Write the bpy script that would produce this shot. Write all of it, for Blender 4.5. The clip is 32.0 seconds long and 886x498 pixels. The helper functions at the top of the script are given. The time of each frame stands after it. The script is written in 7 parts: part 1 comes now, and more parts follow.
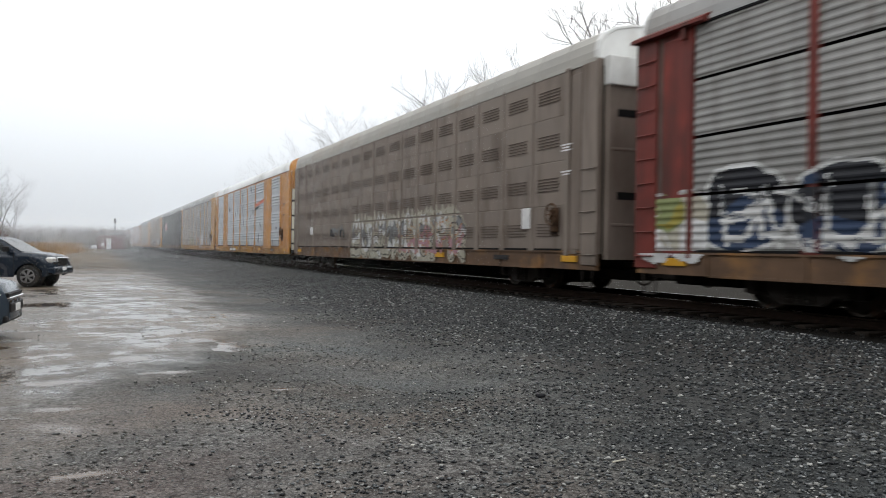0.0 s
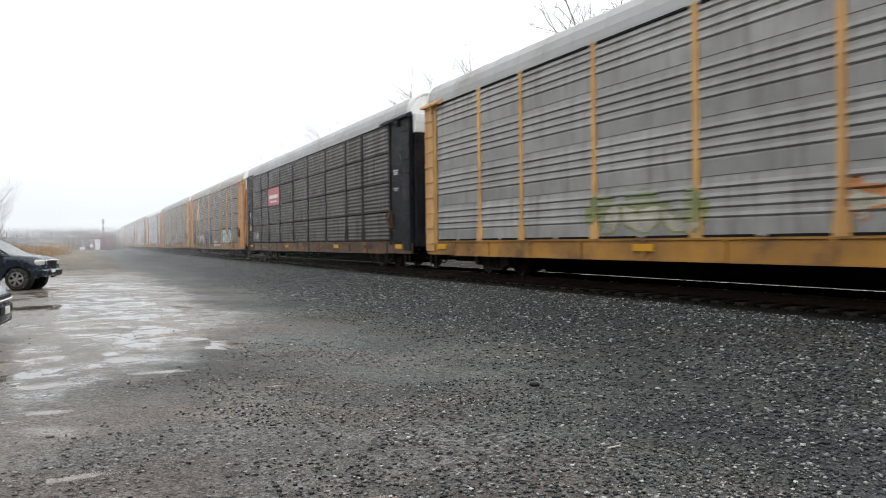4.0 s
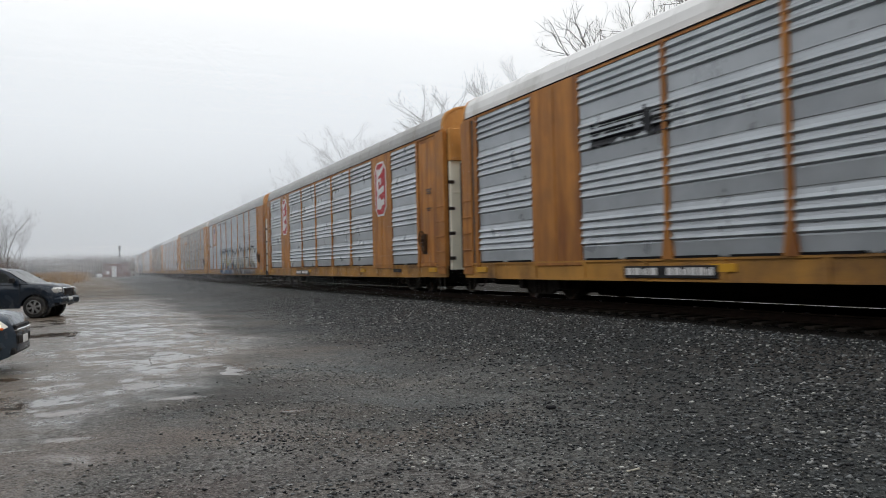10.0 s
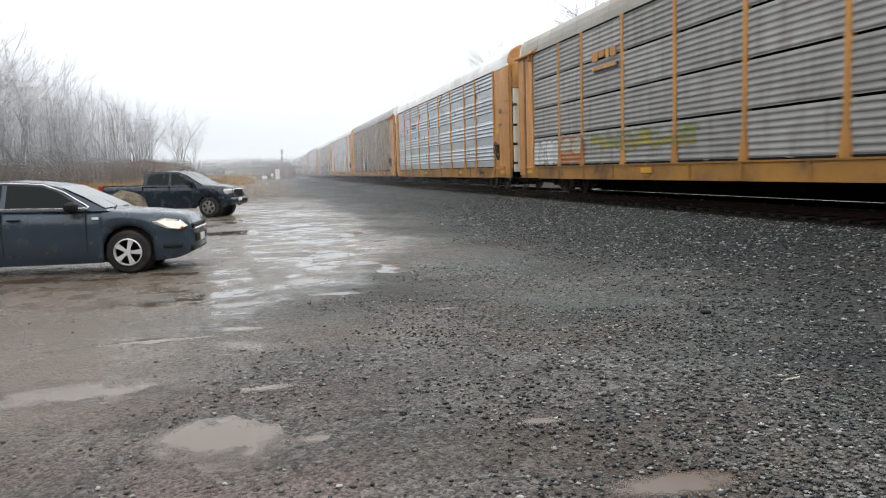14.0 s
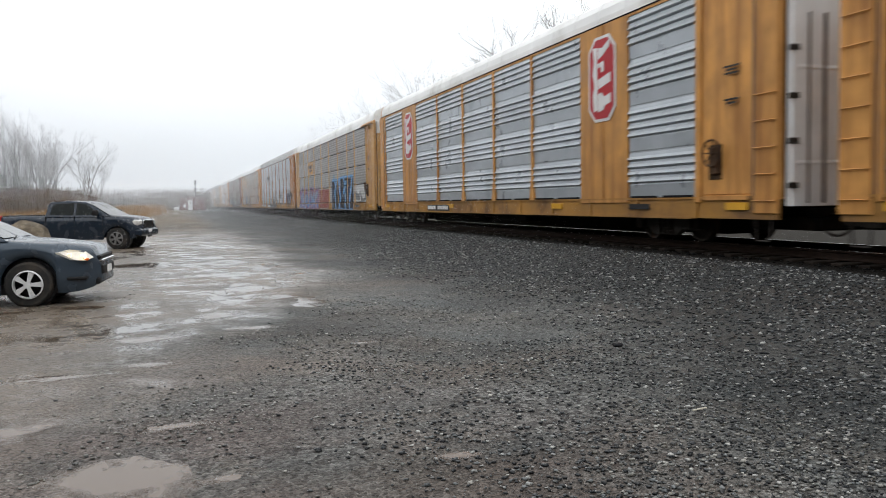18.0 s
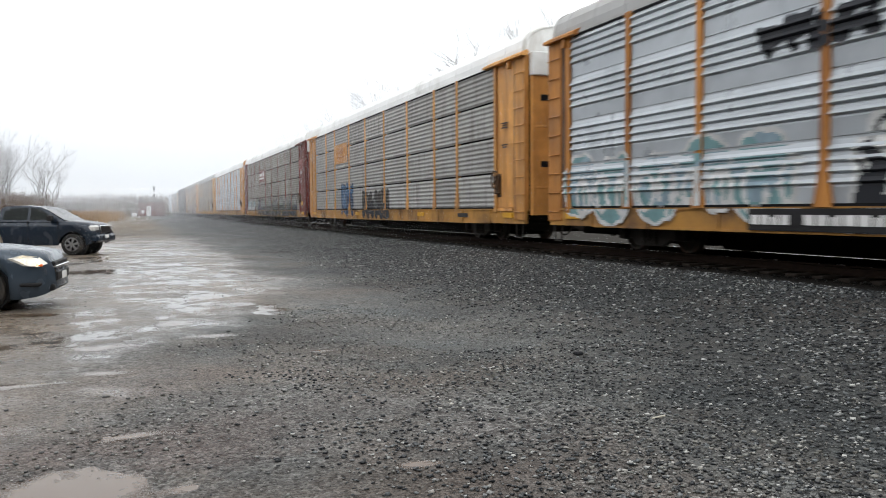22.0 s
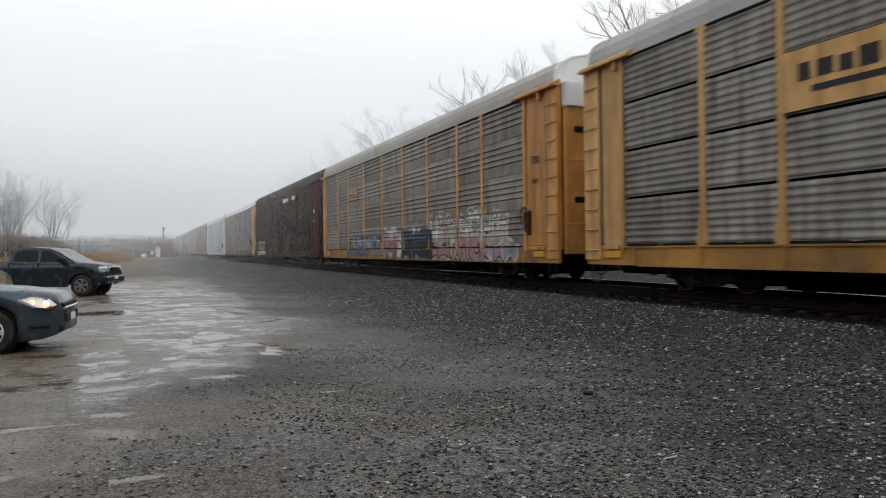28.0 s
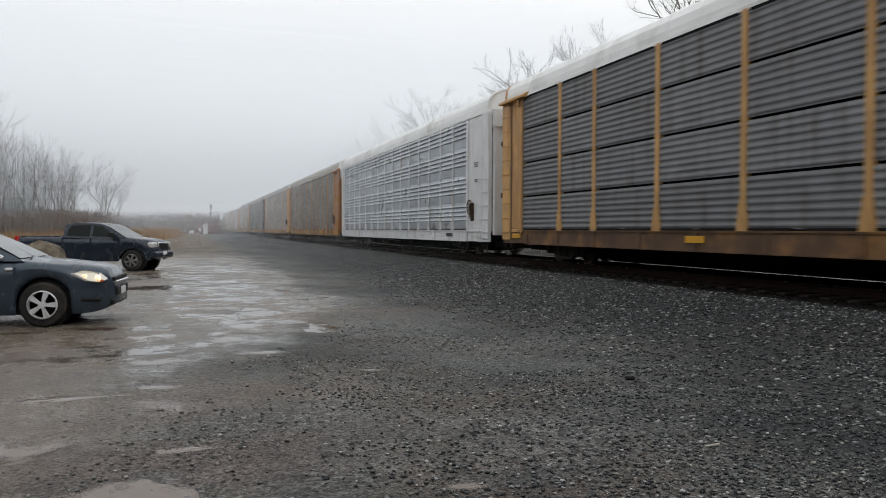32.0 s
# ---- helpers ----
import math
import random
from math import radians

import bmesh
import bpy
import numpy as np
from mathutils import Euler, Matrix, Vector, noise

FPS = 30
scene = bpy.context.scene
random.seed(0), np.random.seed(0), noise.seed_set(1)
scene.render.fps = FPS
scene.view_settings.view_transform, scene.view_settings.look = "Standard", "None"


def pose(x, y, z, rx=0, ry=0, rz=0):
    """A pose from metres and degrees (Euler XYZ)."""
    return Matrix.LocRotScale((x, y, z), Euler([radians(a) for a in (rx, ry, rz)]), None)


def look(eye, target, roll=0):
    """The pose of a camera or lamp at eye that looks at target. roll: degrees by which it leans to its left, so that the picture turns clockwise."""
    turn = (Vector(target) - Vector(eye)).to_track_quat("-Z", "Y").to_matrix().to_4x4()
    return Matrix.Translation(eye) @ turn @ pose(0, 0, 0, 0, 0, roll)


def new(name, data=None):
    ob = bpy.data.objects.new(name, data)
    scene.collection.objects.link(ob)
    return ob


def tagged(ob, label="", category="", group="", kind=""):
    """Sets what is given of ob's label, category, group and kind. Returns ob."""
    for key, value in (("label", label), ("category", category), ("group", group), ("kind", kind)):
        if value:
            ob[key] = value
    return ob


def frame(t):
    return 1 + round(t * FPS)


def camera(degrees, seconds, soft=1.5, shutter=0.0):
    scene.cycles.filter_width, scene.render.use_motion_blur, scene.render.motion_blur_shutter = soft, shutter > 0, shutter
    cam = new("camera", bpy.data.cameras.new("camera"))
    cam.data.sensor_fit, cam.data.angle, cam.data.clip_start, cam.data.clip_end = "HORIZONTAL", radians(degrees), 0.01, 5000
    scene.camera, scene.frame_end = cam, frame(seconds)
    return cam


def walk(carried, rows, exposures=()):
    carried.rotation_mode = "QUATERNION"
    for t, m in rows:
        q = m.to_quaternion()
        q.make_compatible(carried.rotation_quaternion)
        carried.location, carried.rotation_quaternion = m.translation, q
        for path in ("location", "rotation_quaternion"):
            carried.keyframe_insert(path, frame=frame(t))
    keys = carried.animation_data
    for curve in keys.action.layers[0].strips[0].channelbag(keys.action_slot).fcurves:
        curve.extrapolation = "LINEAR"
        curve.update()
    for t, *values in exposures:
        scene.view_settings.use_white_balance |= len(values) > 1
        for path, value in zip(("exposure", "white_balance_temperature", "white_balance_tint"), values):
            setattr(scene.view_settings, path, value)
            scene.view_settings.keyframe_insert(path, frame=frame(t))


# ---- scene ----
EYE = 1.45
cam = camera(58.1, 32.0, soft=0.62, shutter=0.22)
PATH = [
    (0.0, pose(0, 0, EYE, 89.99, -0.83, -23.78)),
    (0.5, pose(0, 0, EYE, 89.09, -1.81, -22.45)),
    (1.0, pose(0, 0, EYE, 88.47, -2.05, -22.36)),
    (1.5, pose(0, 0, EYE, 87.66, -0.58, -23.68)),
    (2.0, pose(0, 0, EYE, 86.62, 0.29, -26.55)),
    (2.5, pose(0, 0, EYE, 87.77, -0.52, -29.29)),
    (3.0, pose(0, 0, EYE, 89.24, 0.22, -28.13)),
    (3.5, pose(0, 0, EYE, 89.25, -0.09, -25.15)),
    (5.5, pose(0, 0, EYE, 90.52, 1.65, -24.10)),
    (6.0, pose(0, 0, EYE, 90.27, 0.86, -23.41)),
    (6.5, pose(0, 0, EYE, 87.83, 2.48, -25.19)),
    (7.0, pose(0, 0, EYE, 89.57, 1.23, -25.12)),
    (7.5, pose(0, 0, EYE, 90.46, 1.23, -26.14)),
    (8.0, pose(0, 0, EYE, 89.94, 1.72, -26.57)),
    (8.5, pose(0, 0, EYE, 89.39, 1.86, -24.94)),
    (9.0, pose(0, 0, EYE, 89.19, 1.25, -24.58)),
    (9.5, pose(0, 0, EYE, 90.84, 1.49, -24.16)),
    (10.0, pose(0, 0, EYE, 91.07, 1.40, -23.46)),
    (10.5, pose(0, 0, EYE, 92.19, 1.45, -22.13)),
    (11.0, pose(0, 0, EYE, 92.14, 2.40, -22.81)),
    (11.5, pose(0, 0, EYE, 93.28, 1.43, -23.36)),
    (12.0, pose(0, 0, EYE, 96.49, 1.59, -21.75)),
    (12.5, pose(0, 0, EYE, 99.98, 9.13, -20.21)),
    (13.0, pose(0, 0, EYE, 95.38, 10.11, -22.60)),
    (13.5, pose(0, 0, EYE, 83.03, -0.30, -13.45)),
    (14.0, pose(0, 0, EYE, 84.29, 1.69, -12.72)),
    (14.5, pose(0, 0, EYE, 86.66, 2.86, -20.58)),
    (15.0, pose(0, 0, EYE, 86.97, 2.17, -18.24)),
    (15.5, pose(0, 0, EYE, 87.92, 0.89, -16.87)),
    (17.5, pose(0, 0, EYE, 86.45, 1.00, -18.60)),
    (18.0, pose(0, 0, EYE, 86.57, 0.93, -18.60)),
    (18.5, pose(0, 0, EYE, 85.93, 0.36, -19.45)),
    (19.0, pose(0, 0, EYE, 85.57, -0.73, -21.44)),
    (19.5, pose(0, 0, EYE, 85.58, -1.78, -20.92)),
    (20.0, pose(0, 0, EYE, 85.92, -1.88, -20.62)),
    (20.5, pose(0, 0, EYE, 85.96, -1.92, -21.14)),
    (21.0, pose(0, 0, EYE, 86.21, -1.15, -22.12)),
    (21.5, pose(0, 0, EYE, 86.00, -1.02, -22.24)),
    (22.0, pose(0, 0, EYE, 87.14, 0.41, -21.27)),
    (22.5, pose(0, 0, EYE, 87.57, 0.34, -21.15)),
    (23.0, pose(0, 0, EYE, 88.03, 1.20, -22.07)),
    (23.5, pose(0, 0, EYE, 87.14, 1.70, -22.74)),
    (24.0, pose(0, 0, EYE, 86.63, 1.17, -25.16)),
    (24.5, pose(0, 0, EYE, 87.20, 0.53, -22.61)),
    (26.5, pose(0, 0, EYE, 86.12, 0.07, -20.94)),
    (27.0, pose(0, 0, EYE, 88.29, 0.13, -20.51)),
    (27.5, pose(0, 0, EYE, 90.70, 0.86, -19.59)),
    (28.0, pose(0, 0, EYE, 89.96, 0.76, -20.71)),
    (28.5, pose(0, 0, EYE, 88.37, -0.81, -21.47)),
    (29.0, pose(0, 0, EYE, 90.16, -0.16, -17.61)),
    (29.5, pose(0, 0, EYE, 91.29, 0.42, -14.88)),
    (30.0, pose(0, 0, EYE, 90.18, 0.16, -14.85)),
    (30.5, pose(0, 0, EYE, 89.95, 0.60, -15.67)),
    (31.0, pose(0, 0, EYE, 89.55, 1.11, -16.21)),
    (31.5, pose(0, 0, EYE, 89.33, 1.52, -16.69)),
    (32.0, pose(0, 0, EYE, 88.62, -0.17, -17.63)),
]
walk(cam, PATH, exposures=[(0.0, 0.0), (1.0, 0.2), (2.0, 0.3), (3.5, 0.4), (5.5, 0.0), (6.0, 0.0), (7.0, 0.15), (8.0, 0.15), (9.0, 0.0), (10.0, -0.36), (11.0, -0.55),
                           (11.5, -0.6), (12.0, -0.95), (12.4, -1.5), (13.0, -1.7), (13.3, -0.8), (13.6, 0.1), (14.2, 0.3), (15.0, 0.0), (17.5, 0.05), (18.0, 0.1), (20.0, 0.35), (21.5, 0.35), (23.0, 0.2), (24.0, 0.45), (24.5, 0.45),
                           (26.5, 0.2), (27.2, 0.1), (28.0, -0.32), (29.0, -0.15), (30.0, -0.55), (31.0, -0.35), (32.0, -0.4)])

# ---- sky and light: overcast, thick mist ----
world = bpy.data.worlds.new("overcast")
scene.world = world
world.use_nodes = True
wn, wl = world.node_tree.nodes, world.node_tree.links
wn.clear()
sky = wn.new("ShaderNodeTexSky")
sky.sky_type = "NISHITA"
sky.sun_disc = False
sky.sun_elevation, sky.sun_rotation = radians(38), radians(150)
sky.dust_density, sky.air_density = 6.0, 1.0
grey = wn.new("ShaderNodeHueSaturation")
grey.inputs["Saturation"].default_value = 0.12
grey.inputs["Value"].default_value = 0.1
cloud = wn.new("ShaderNodeMixRGB")
cloud.inputs[0].default_value = 0.8
cloud.inputs[2].default_value = (0.97, 0.985, 1.0, 1)
back = wn.new("ShaderNodeBackground")
back.inputs["Strength"].default_value = 1.55
wout = wn.new("ShaderNodeOutputWorld")
wl.new(sky.outputs[0], grey.inputs["Color"])
wl.new(grey.outputs[0], cloud.inputs[1])
wl.new(cloud.outputs[0], back.inputs["Color"])
wl.new(back.outputs[0], wout.inputs[0])
sun_data = bpy.data.lights.new("sun", "SUN")
sun_data.energy, sun_data.angle, sun_data.color = 0.35, radians(110), (1.0, 0.97, 0.93)
sun = new("sun", sun_data)
sun.matrix_basis = look((-4, -4, 45), (0, 0, 0))


# ---- materials ----
def mat(name, colour, rough=0.6, metal=0.0, vary=0.25, size=3.0, dirt=None, dirt_amount=0.5, dirt_size=1.2, bump=0.0, bump_size=40.0,
        per_object=0.0, spec=0.22, streak=False):
    """A weathered surface: base colour, grain, stains of another colour, relief."""
    m = bpy.data.materials.new(name)
    m.use_nodes = True
    nt = m.node_tree
    n, l = nt.nodes, nt.links
    b = n["Principled BSDF"]
    b.inputs["Metallic"].default_value = metal
    b.inputs["Specular IOR Level"].default_value = spec
    tc = n.new("ShaderNodeTexCoord")
    mp = n.new("ShaderNodeMapping")
    l.new(tc.outputs["Object"], mp.inputs[0])
    oi = n.new("ShaderNodeObjectInfo")
    sh = n.new("ShaderNodeVectorMath")
    sh.operation = "MULTIPLY_ADD"
    l.new(oi.outputs["Random"], sh.inputs[0])
    sh.inputs[1].default_value = (37.0, 91.0, 53.0)
    l.new(mp.outputs[0], sh.inputs[2])
    n1 = n.new("ShaderNodeTexNoise")
    n1.inputs["Scale"].default_value, n1.inputs["Detail"].default_value = size, 6.0
    l.new(sh.outputs[0], n1.inputs["Vector"])
    r1 = n.new("ShaderNodeMapRange")
    r1.inputs[1].default_value, r1.inputs[2].default_value = 0.3, 0.7
    r1.inputs[3].default_value, r1.inputs[4].default_value = 1.0 - vary, 1.0 + vary
    l.new(n1.outputs["Fac"], r1.inputs[0])
    mul = n.new("ShaderNodeMixRGB")
    mul.blend_type = "MULTIPLY"
    mul.inputs[0].default_value = 1.0
    mul.inputs[1].default_value = (*colour, 1)
    l.new(r1.outputs[0], mul.inputs[2])
    out = mul.outputs[0]
    if per_object:
        hs = n.new("ShaderNodeHueSaturation")
        r3 = n.new("ShaderNodeMapRange")
        r3.inputs[3].default_value, r3.inputs[4].default_value = 1 - per_object, 1 + per_object
        l.new(oi.outputs["Random"], r3.inputs[0])
        l.new(r3.outputs[0], hs.inputs["Value"])
        l.new(out, hs.inputs["Color"])
        out = hs.outputs[0]
    if dirt:
        n2 = n.new("ShaderNodeTexNoise")
        n2.inputs["Scale"].default_value, n2.inputs["Detail"].default_value, n2.inputs["Roughness"].default_value = dirt_size, 8.0, 0.65
        if streak:
            m2 = n.new("ShaderNodeMapping")
            m2.inputs["Scale"].default_value = (1.0, 3.0, 0.35)
            l.new(sh.outputs[0], m2.inputs[0])
            l.new(m2.outputs[0], n2.inputs["Vector"])
        else:
            l.new(sh.outputs[0], n2.inputs["Vector"])
        r2 = n.new("ShaderNodeMapRange")
        r2.inputs[1].default_value, r2.inputs[2].default_value = 0.62 - 0.3 * dirt_amount, 0.82 - 0.25 * dirt_amount
        l.new(n2.outputs["Fac"], r2.inputs[0])
        mx = n.new("ShaderNodeMixRGB")
        mx.inputs[2].default_value = (*dirt, 1)
        l.new(r2.outputs[0], mx.inputs[0])
        l.new(out, mx.inputs[1])
        out = mx.outputs[0]
    l.new(out, b.inputs["Base Color"])
    r4 = n.new("ShaderNodeMapRange")
    r4.inputs[1].default_value, r4.inputs[2].default_value = 0.3, 0.7
    r4.inputs[3].default_value, r4.inputs[4].default_value = max(0.02, rough - 0.12), min(1.0, rough + 0.12)
    l.new(n1.outputs["Fac"], r4.inputs[0])
    l.new(r4.outputs[0], b.inputs["Roughness"])
    if bump:
        n3 = n.new("ShaderNodeTexNoise")
        n3.inputs["Scale"].default_value, n3.inputs["Detail"].default_value = bump_size, 4.0
        l.new(tc.outputs["Object"], n3.inputs["Vector"])
        bp = n.new("ShaderNodeBump")
        bp.inputs["Strength"].default_value = bump
        bp.inputs["Distance"].default_value = 0.02
        l.new(n3.outputs["Fac"], bp.inputs["Height"])
        l.new(bp.outputs[0], b.inputs["Normal"])
    return m


RUST = (0.12, 0.055, 0.03)
M = {
    "yellow": mat("yellow_paint", (0.59, 0.292, 0.085), 0.5, 0, 0.2, 2.0, (0.33, 0.145, 0.045), 0.55, 0.9, 0.1, 60, 0.12, streak=True),
    "tan_yellow": mat("faded_yellow_paint", (0.57, 0.34, 0.135), 0.55, 0, 0.18, 2.0, (0.36, 0.18, 0.07), 0.5, 0.8, 0.1, 60, 0.1, streak=True),
    "orange": mat("rusty_yellow_paint", (0.46, 0.2, 0.05), 0.55, 0, 0.2, 1.5, (0.22, 0.085, 0.03), 0.6, 0.7, 0.1, 60, 0.1, streak=True),
    "sill": mat("grimy_yellow_sill", (0.47, 0.24, 0.055), 0.6, 0, 0.25, 1.6, (0.16, 0.09, 0.045), 0.7, 0.8, 0.15, 40, 0.15),
    "grimy_sill": mat("sooty_brown_sill", (0.05, 0.028, 0.018), 0.7, 0, 0.3, 1.5, (0.3, 0.14, 0.03), 0.25, 0.6, spec=0.05),
    "brown_sill": mat("rusty_brown_sill", (0.13, 0.08, 0.05), 0.65, 0, 0.3, 1.6, (0.34, 0.17, 0.05), 0.35, 0.8, 0.15, 40, 0.15),
    "red": mat("oxide_red_paint", (0.17, 0.035, 0.028), 0.55, 0, 0.25, 2.0, (0.07, 0.03, 0.025), 0.5, 0.8, 0.1, 60, 0.15, streak=True),
    "dark_red": mat("rust_brown_paint", (0.085, 0.028, 0.02), 0.65, 0, 0.35, 1.5, (0.03, 0.02, 0.018), 0.6, 0.5, 0.2, 40, 0.25, streak=True, spec=0.05),
    "rust_panel": mat("rusted_panel", (0.029, 0.0145, 0.0115), 0.7, 0, 0.35, 1.2, (0.02, 0.014, 0.012), 0.6, 0.4, 0.2, 40, 0.45, streak=True, spec=0.05),
    "black": mat("black_paint", (0.018, 0.02, 0.024), 0.5, 0, 0.3, 2.0, (0.05, 0.04, 0.035), 0.35, 0.8, 0.1, 60, spec=0.05),
    "taupe": mat("taupe_paint", (0.225, 0.188, 0.16), 0.6, 0, 0.12, 0.8, (0.12, 0.09, 0.07), 0.45, 0.5, 0.05, 60, 0.05, streak=True),
    "white": mat("white_paint", (0.72, 0.73, 0.74), 0.5, 0, 0.08, 2.0, (0.4, 0.33, 0.27), 0.25, 0.9, 0.05, 60, streak=True),
    "ivory": mat("ivory_paint", (0.82, 0.8, 0.68), 0.5, 0, 0.08, 2.0, (0.5, 0.44, 0.32), 0.2, 0.8, 0.05, 60, streak=True),
    "silver": mat("galvanised_steel", (0.43, 0.465, 0.5), 0.36, 0.4, 0.14, 1.2, (0.3, 0.33, 0.36), 0.4, 0.6, 0.05, 60, 0.08),
    "grey_panel": mat("weathered_galvanised_steel", (0.3, 0.298, 0.29), 0.55, 0.1, 0.16, 1.6, (0.19, 0.18, 0.168), 0.4, 1.1, 0.1, 60, 0.12, streak=True),
    "brown_panel": mat("dirty_galvanised_steel", (0.225, 0.205, 0.178), 0.6, 0.1, 0.24, 1.6, (0.122, 0.1, 0.082), 0.52, 1.1, 0.1, 60, 0.18, streak=True),
    "dusty_panel": mat("dusty_galvanised_steel", (0.25, 0.238, 0.212), 0.6, 0.1, 0.25, 1.6, (0.13, 0.11, 0.09), 0.6, 1.1, 0.1, 60, 0.16, streak=True),
    "slate_panel": mat("blue_grey_steel", (0.185, 0.19, 0.2), 0.6, 0.1, 0.16, 1.6, (0.12, 0.112, 0.106), 0.4, 1.1, 0.1, 60, 0.12, streak=True),
    "sooty_panel": mat("sooty_steel", (0.105, 0.1, 0.092), 0.6, 0.1, 0.28, 1.6, (0.05, 0.043, 0.038), 0.6, 1.1, 0.1, 60, 0.18, streak=True),
    "roof_white": mat("pale_roof", (0.84, 0.85, 0.85), 0.5, 0, 0.08, 0.5, (0.5, 0.5, 0.47), 0.35, 0.4, 0.05, 30),
    "roof_grey": mat("galvanised_roof", (0.38, 0.385, 0.385), 0.5, 0.1, 0.12, 0.5, (0.3, 0.29, 0.27), 0.4, 0.4, 0.05, 30),
    "roof_tan": mat("dusty_roof", (0.4, 0.39, 0.36), 0.6, 0, 0.12, 0.5, (0.34, 0.3, 0.25), 0.4, 0.4, 0.05, 30),
    "cap_white": mat("white_end_cap", (0.7, 0.71, 0.7), 0.5, 0, 0.1, 1.5, (0.42, 0.4, 0.36), 0.35, 0.7, 0.05, 60, streak=True),
    "dark": mat("underframe_grime", (0.01, 0.009, 0.0085), 0.8, 0, 0.3, 3.0, (0.03, 0.022, 0.016), 0.3, 1.5, 0.2, 50, spec=0.05),
    # colour of slits and gaps with their shade put in
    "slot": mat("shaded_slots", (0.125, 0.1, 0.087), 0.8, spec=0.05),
    "dark_roof": mat("sooty_roof", (0.05, 0.045, 0.042), 0.7, 0, 0.2, 0.6, (0.025, 0.022, 0.02), 0.5, 0.4, spec=0.1),
    "stain_and_shade": mat("tan_stain_and_shade", (0.055, 0.036, 0.024), 0.7, 0, 0.3, 1.5, (0.05, 0.03, 0.018), 0.6, 0.6, spec=0.1, streak=True),
    # near-black for openings: the shade inside is put into the colour
    "hollow_shade": mat("interior_shade_black", (0.015, 0.015, 0.016), 0.9, spec=0.05),
    "wheel": mat("wheel_steel", (0.042, 0.036, 0.031), 0.5, 0.5, 0.2, 6.0, RUST, 0.4, 4.0),
    "frame_steel": mat("bogie_steel", (0.034, 0.03, 0.027), 0.6, 0.2, 0.3, 4.0, (0.02, 0.016, 0.014), 0.5, 2.0, 0.2, 50, spec=0.15),
    "rusty_brake": mat("rusty_brake_gear", (0.1, 0.055, 0.03), 0.7, 0.2, 0.3, 4.0, (0.03, 0.024, 0.02), 0.5, 2.0),
    "rail": mat("rail_steel", (0.62, 0.61, 0.6), 0.2, 1.0, 0.15, 5.0),
    "rail_rust": mat("rusty_rail_web", (0.022, 0.015, 0.012), 0.8, 0.1, 0.3, 6.0, spec=0.05),
    "tie": mat("creosoted_timber", (0.022, 0.018, 0.015), 0.75, 0, 0.35, 6.0, (0.025, 0.02, 0.018), 0.5, 3.0, 0.4, 30, 0.25, spec=0.05),
    "decal_red": mat("red_enamel", (0.42, 0.02, 0.03), 0.45, 0, 0.12, 2.0),
    "decal_pink": mat("faded_red_sign", (0.5, 0.16, 0.17), 0.5, 0, 0.15, 2.0),
    "decal_white": mat("white_enamel", (0.72, 0.72, 0.72), 0.45, 0, 0.1, 2.0),
    "decal_black": mat("black_enamel", (0.02, 0.02, 0.022), 0.45, 0, 0.2, 2.0),
    "decal_blue": mat("navy_enamel", (0.03, 0.05, 0.16), 0.45, 0, 0.15, 2.0),
    "decal_yellow": mat("bright_yellow_enamel", (0.62, 0.33, 0.03), 0.45, 0, 0.1, 2.0),
    "decal_orange": mat("orange_enamel", (0.6, 0.15, 0.08), 0.45, 0, 0.1, 2.0),
}
SPRAY = {k: mat("spray_" + k, tuple(0.72 * a + 0.015 if max(c) > 0.15 else a for a in c), 0.6, 0, 0.22, 3.0) for k, c in {
    "white": (0.75, 0.76, 0.76), "black": (0.02, 0.022, 0.028), "blue": (0.05, 0.14, 0.28), "pale_blue": (0.3, 0.42, 0.5), "teal": (0.2, 0.38, 0.4),
    "purple": (0.2, 0.08, 0.26), "red": (0.36, 0.07, 0.05), "pink": (0.5, 0.27, 0.32), "green": (0.26, 0.3, 0.12), "yellow": (0.38, 0.32, 0.05),
    "cream": (0.5, 0.47, 0.38), "navy": (0.03, 0.05, 0.1), "bright_blue": (0.14, 0.4, 0.78), "orange": (0.5, 0.2, 0.06), "grey": (0.25, 0.26, 0.27), "faint": (0.04, 0.037, 0.032)}.items()}


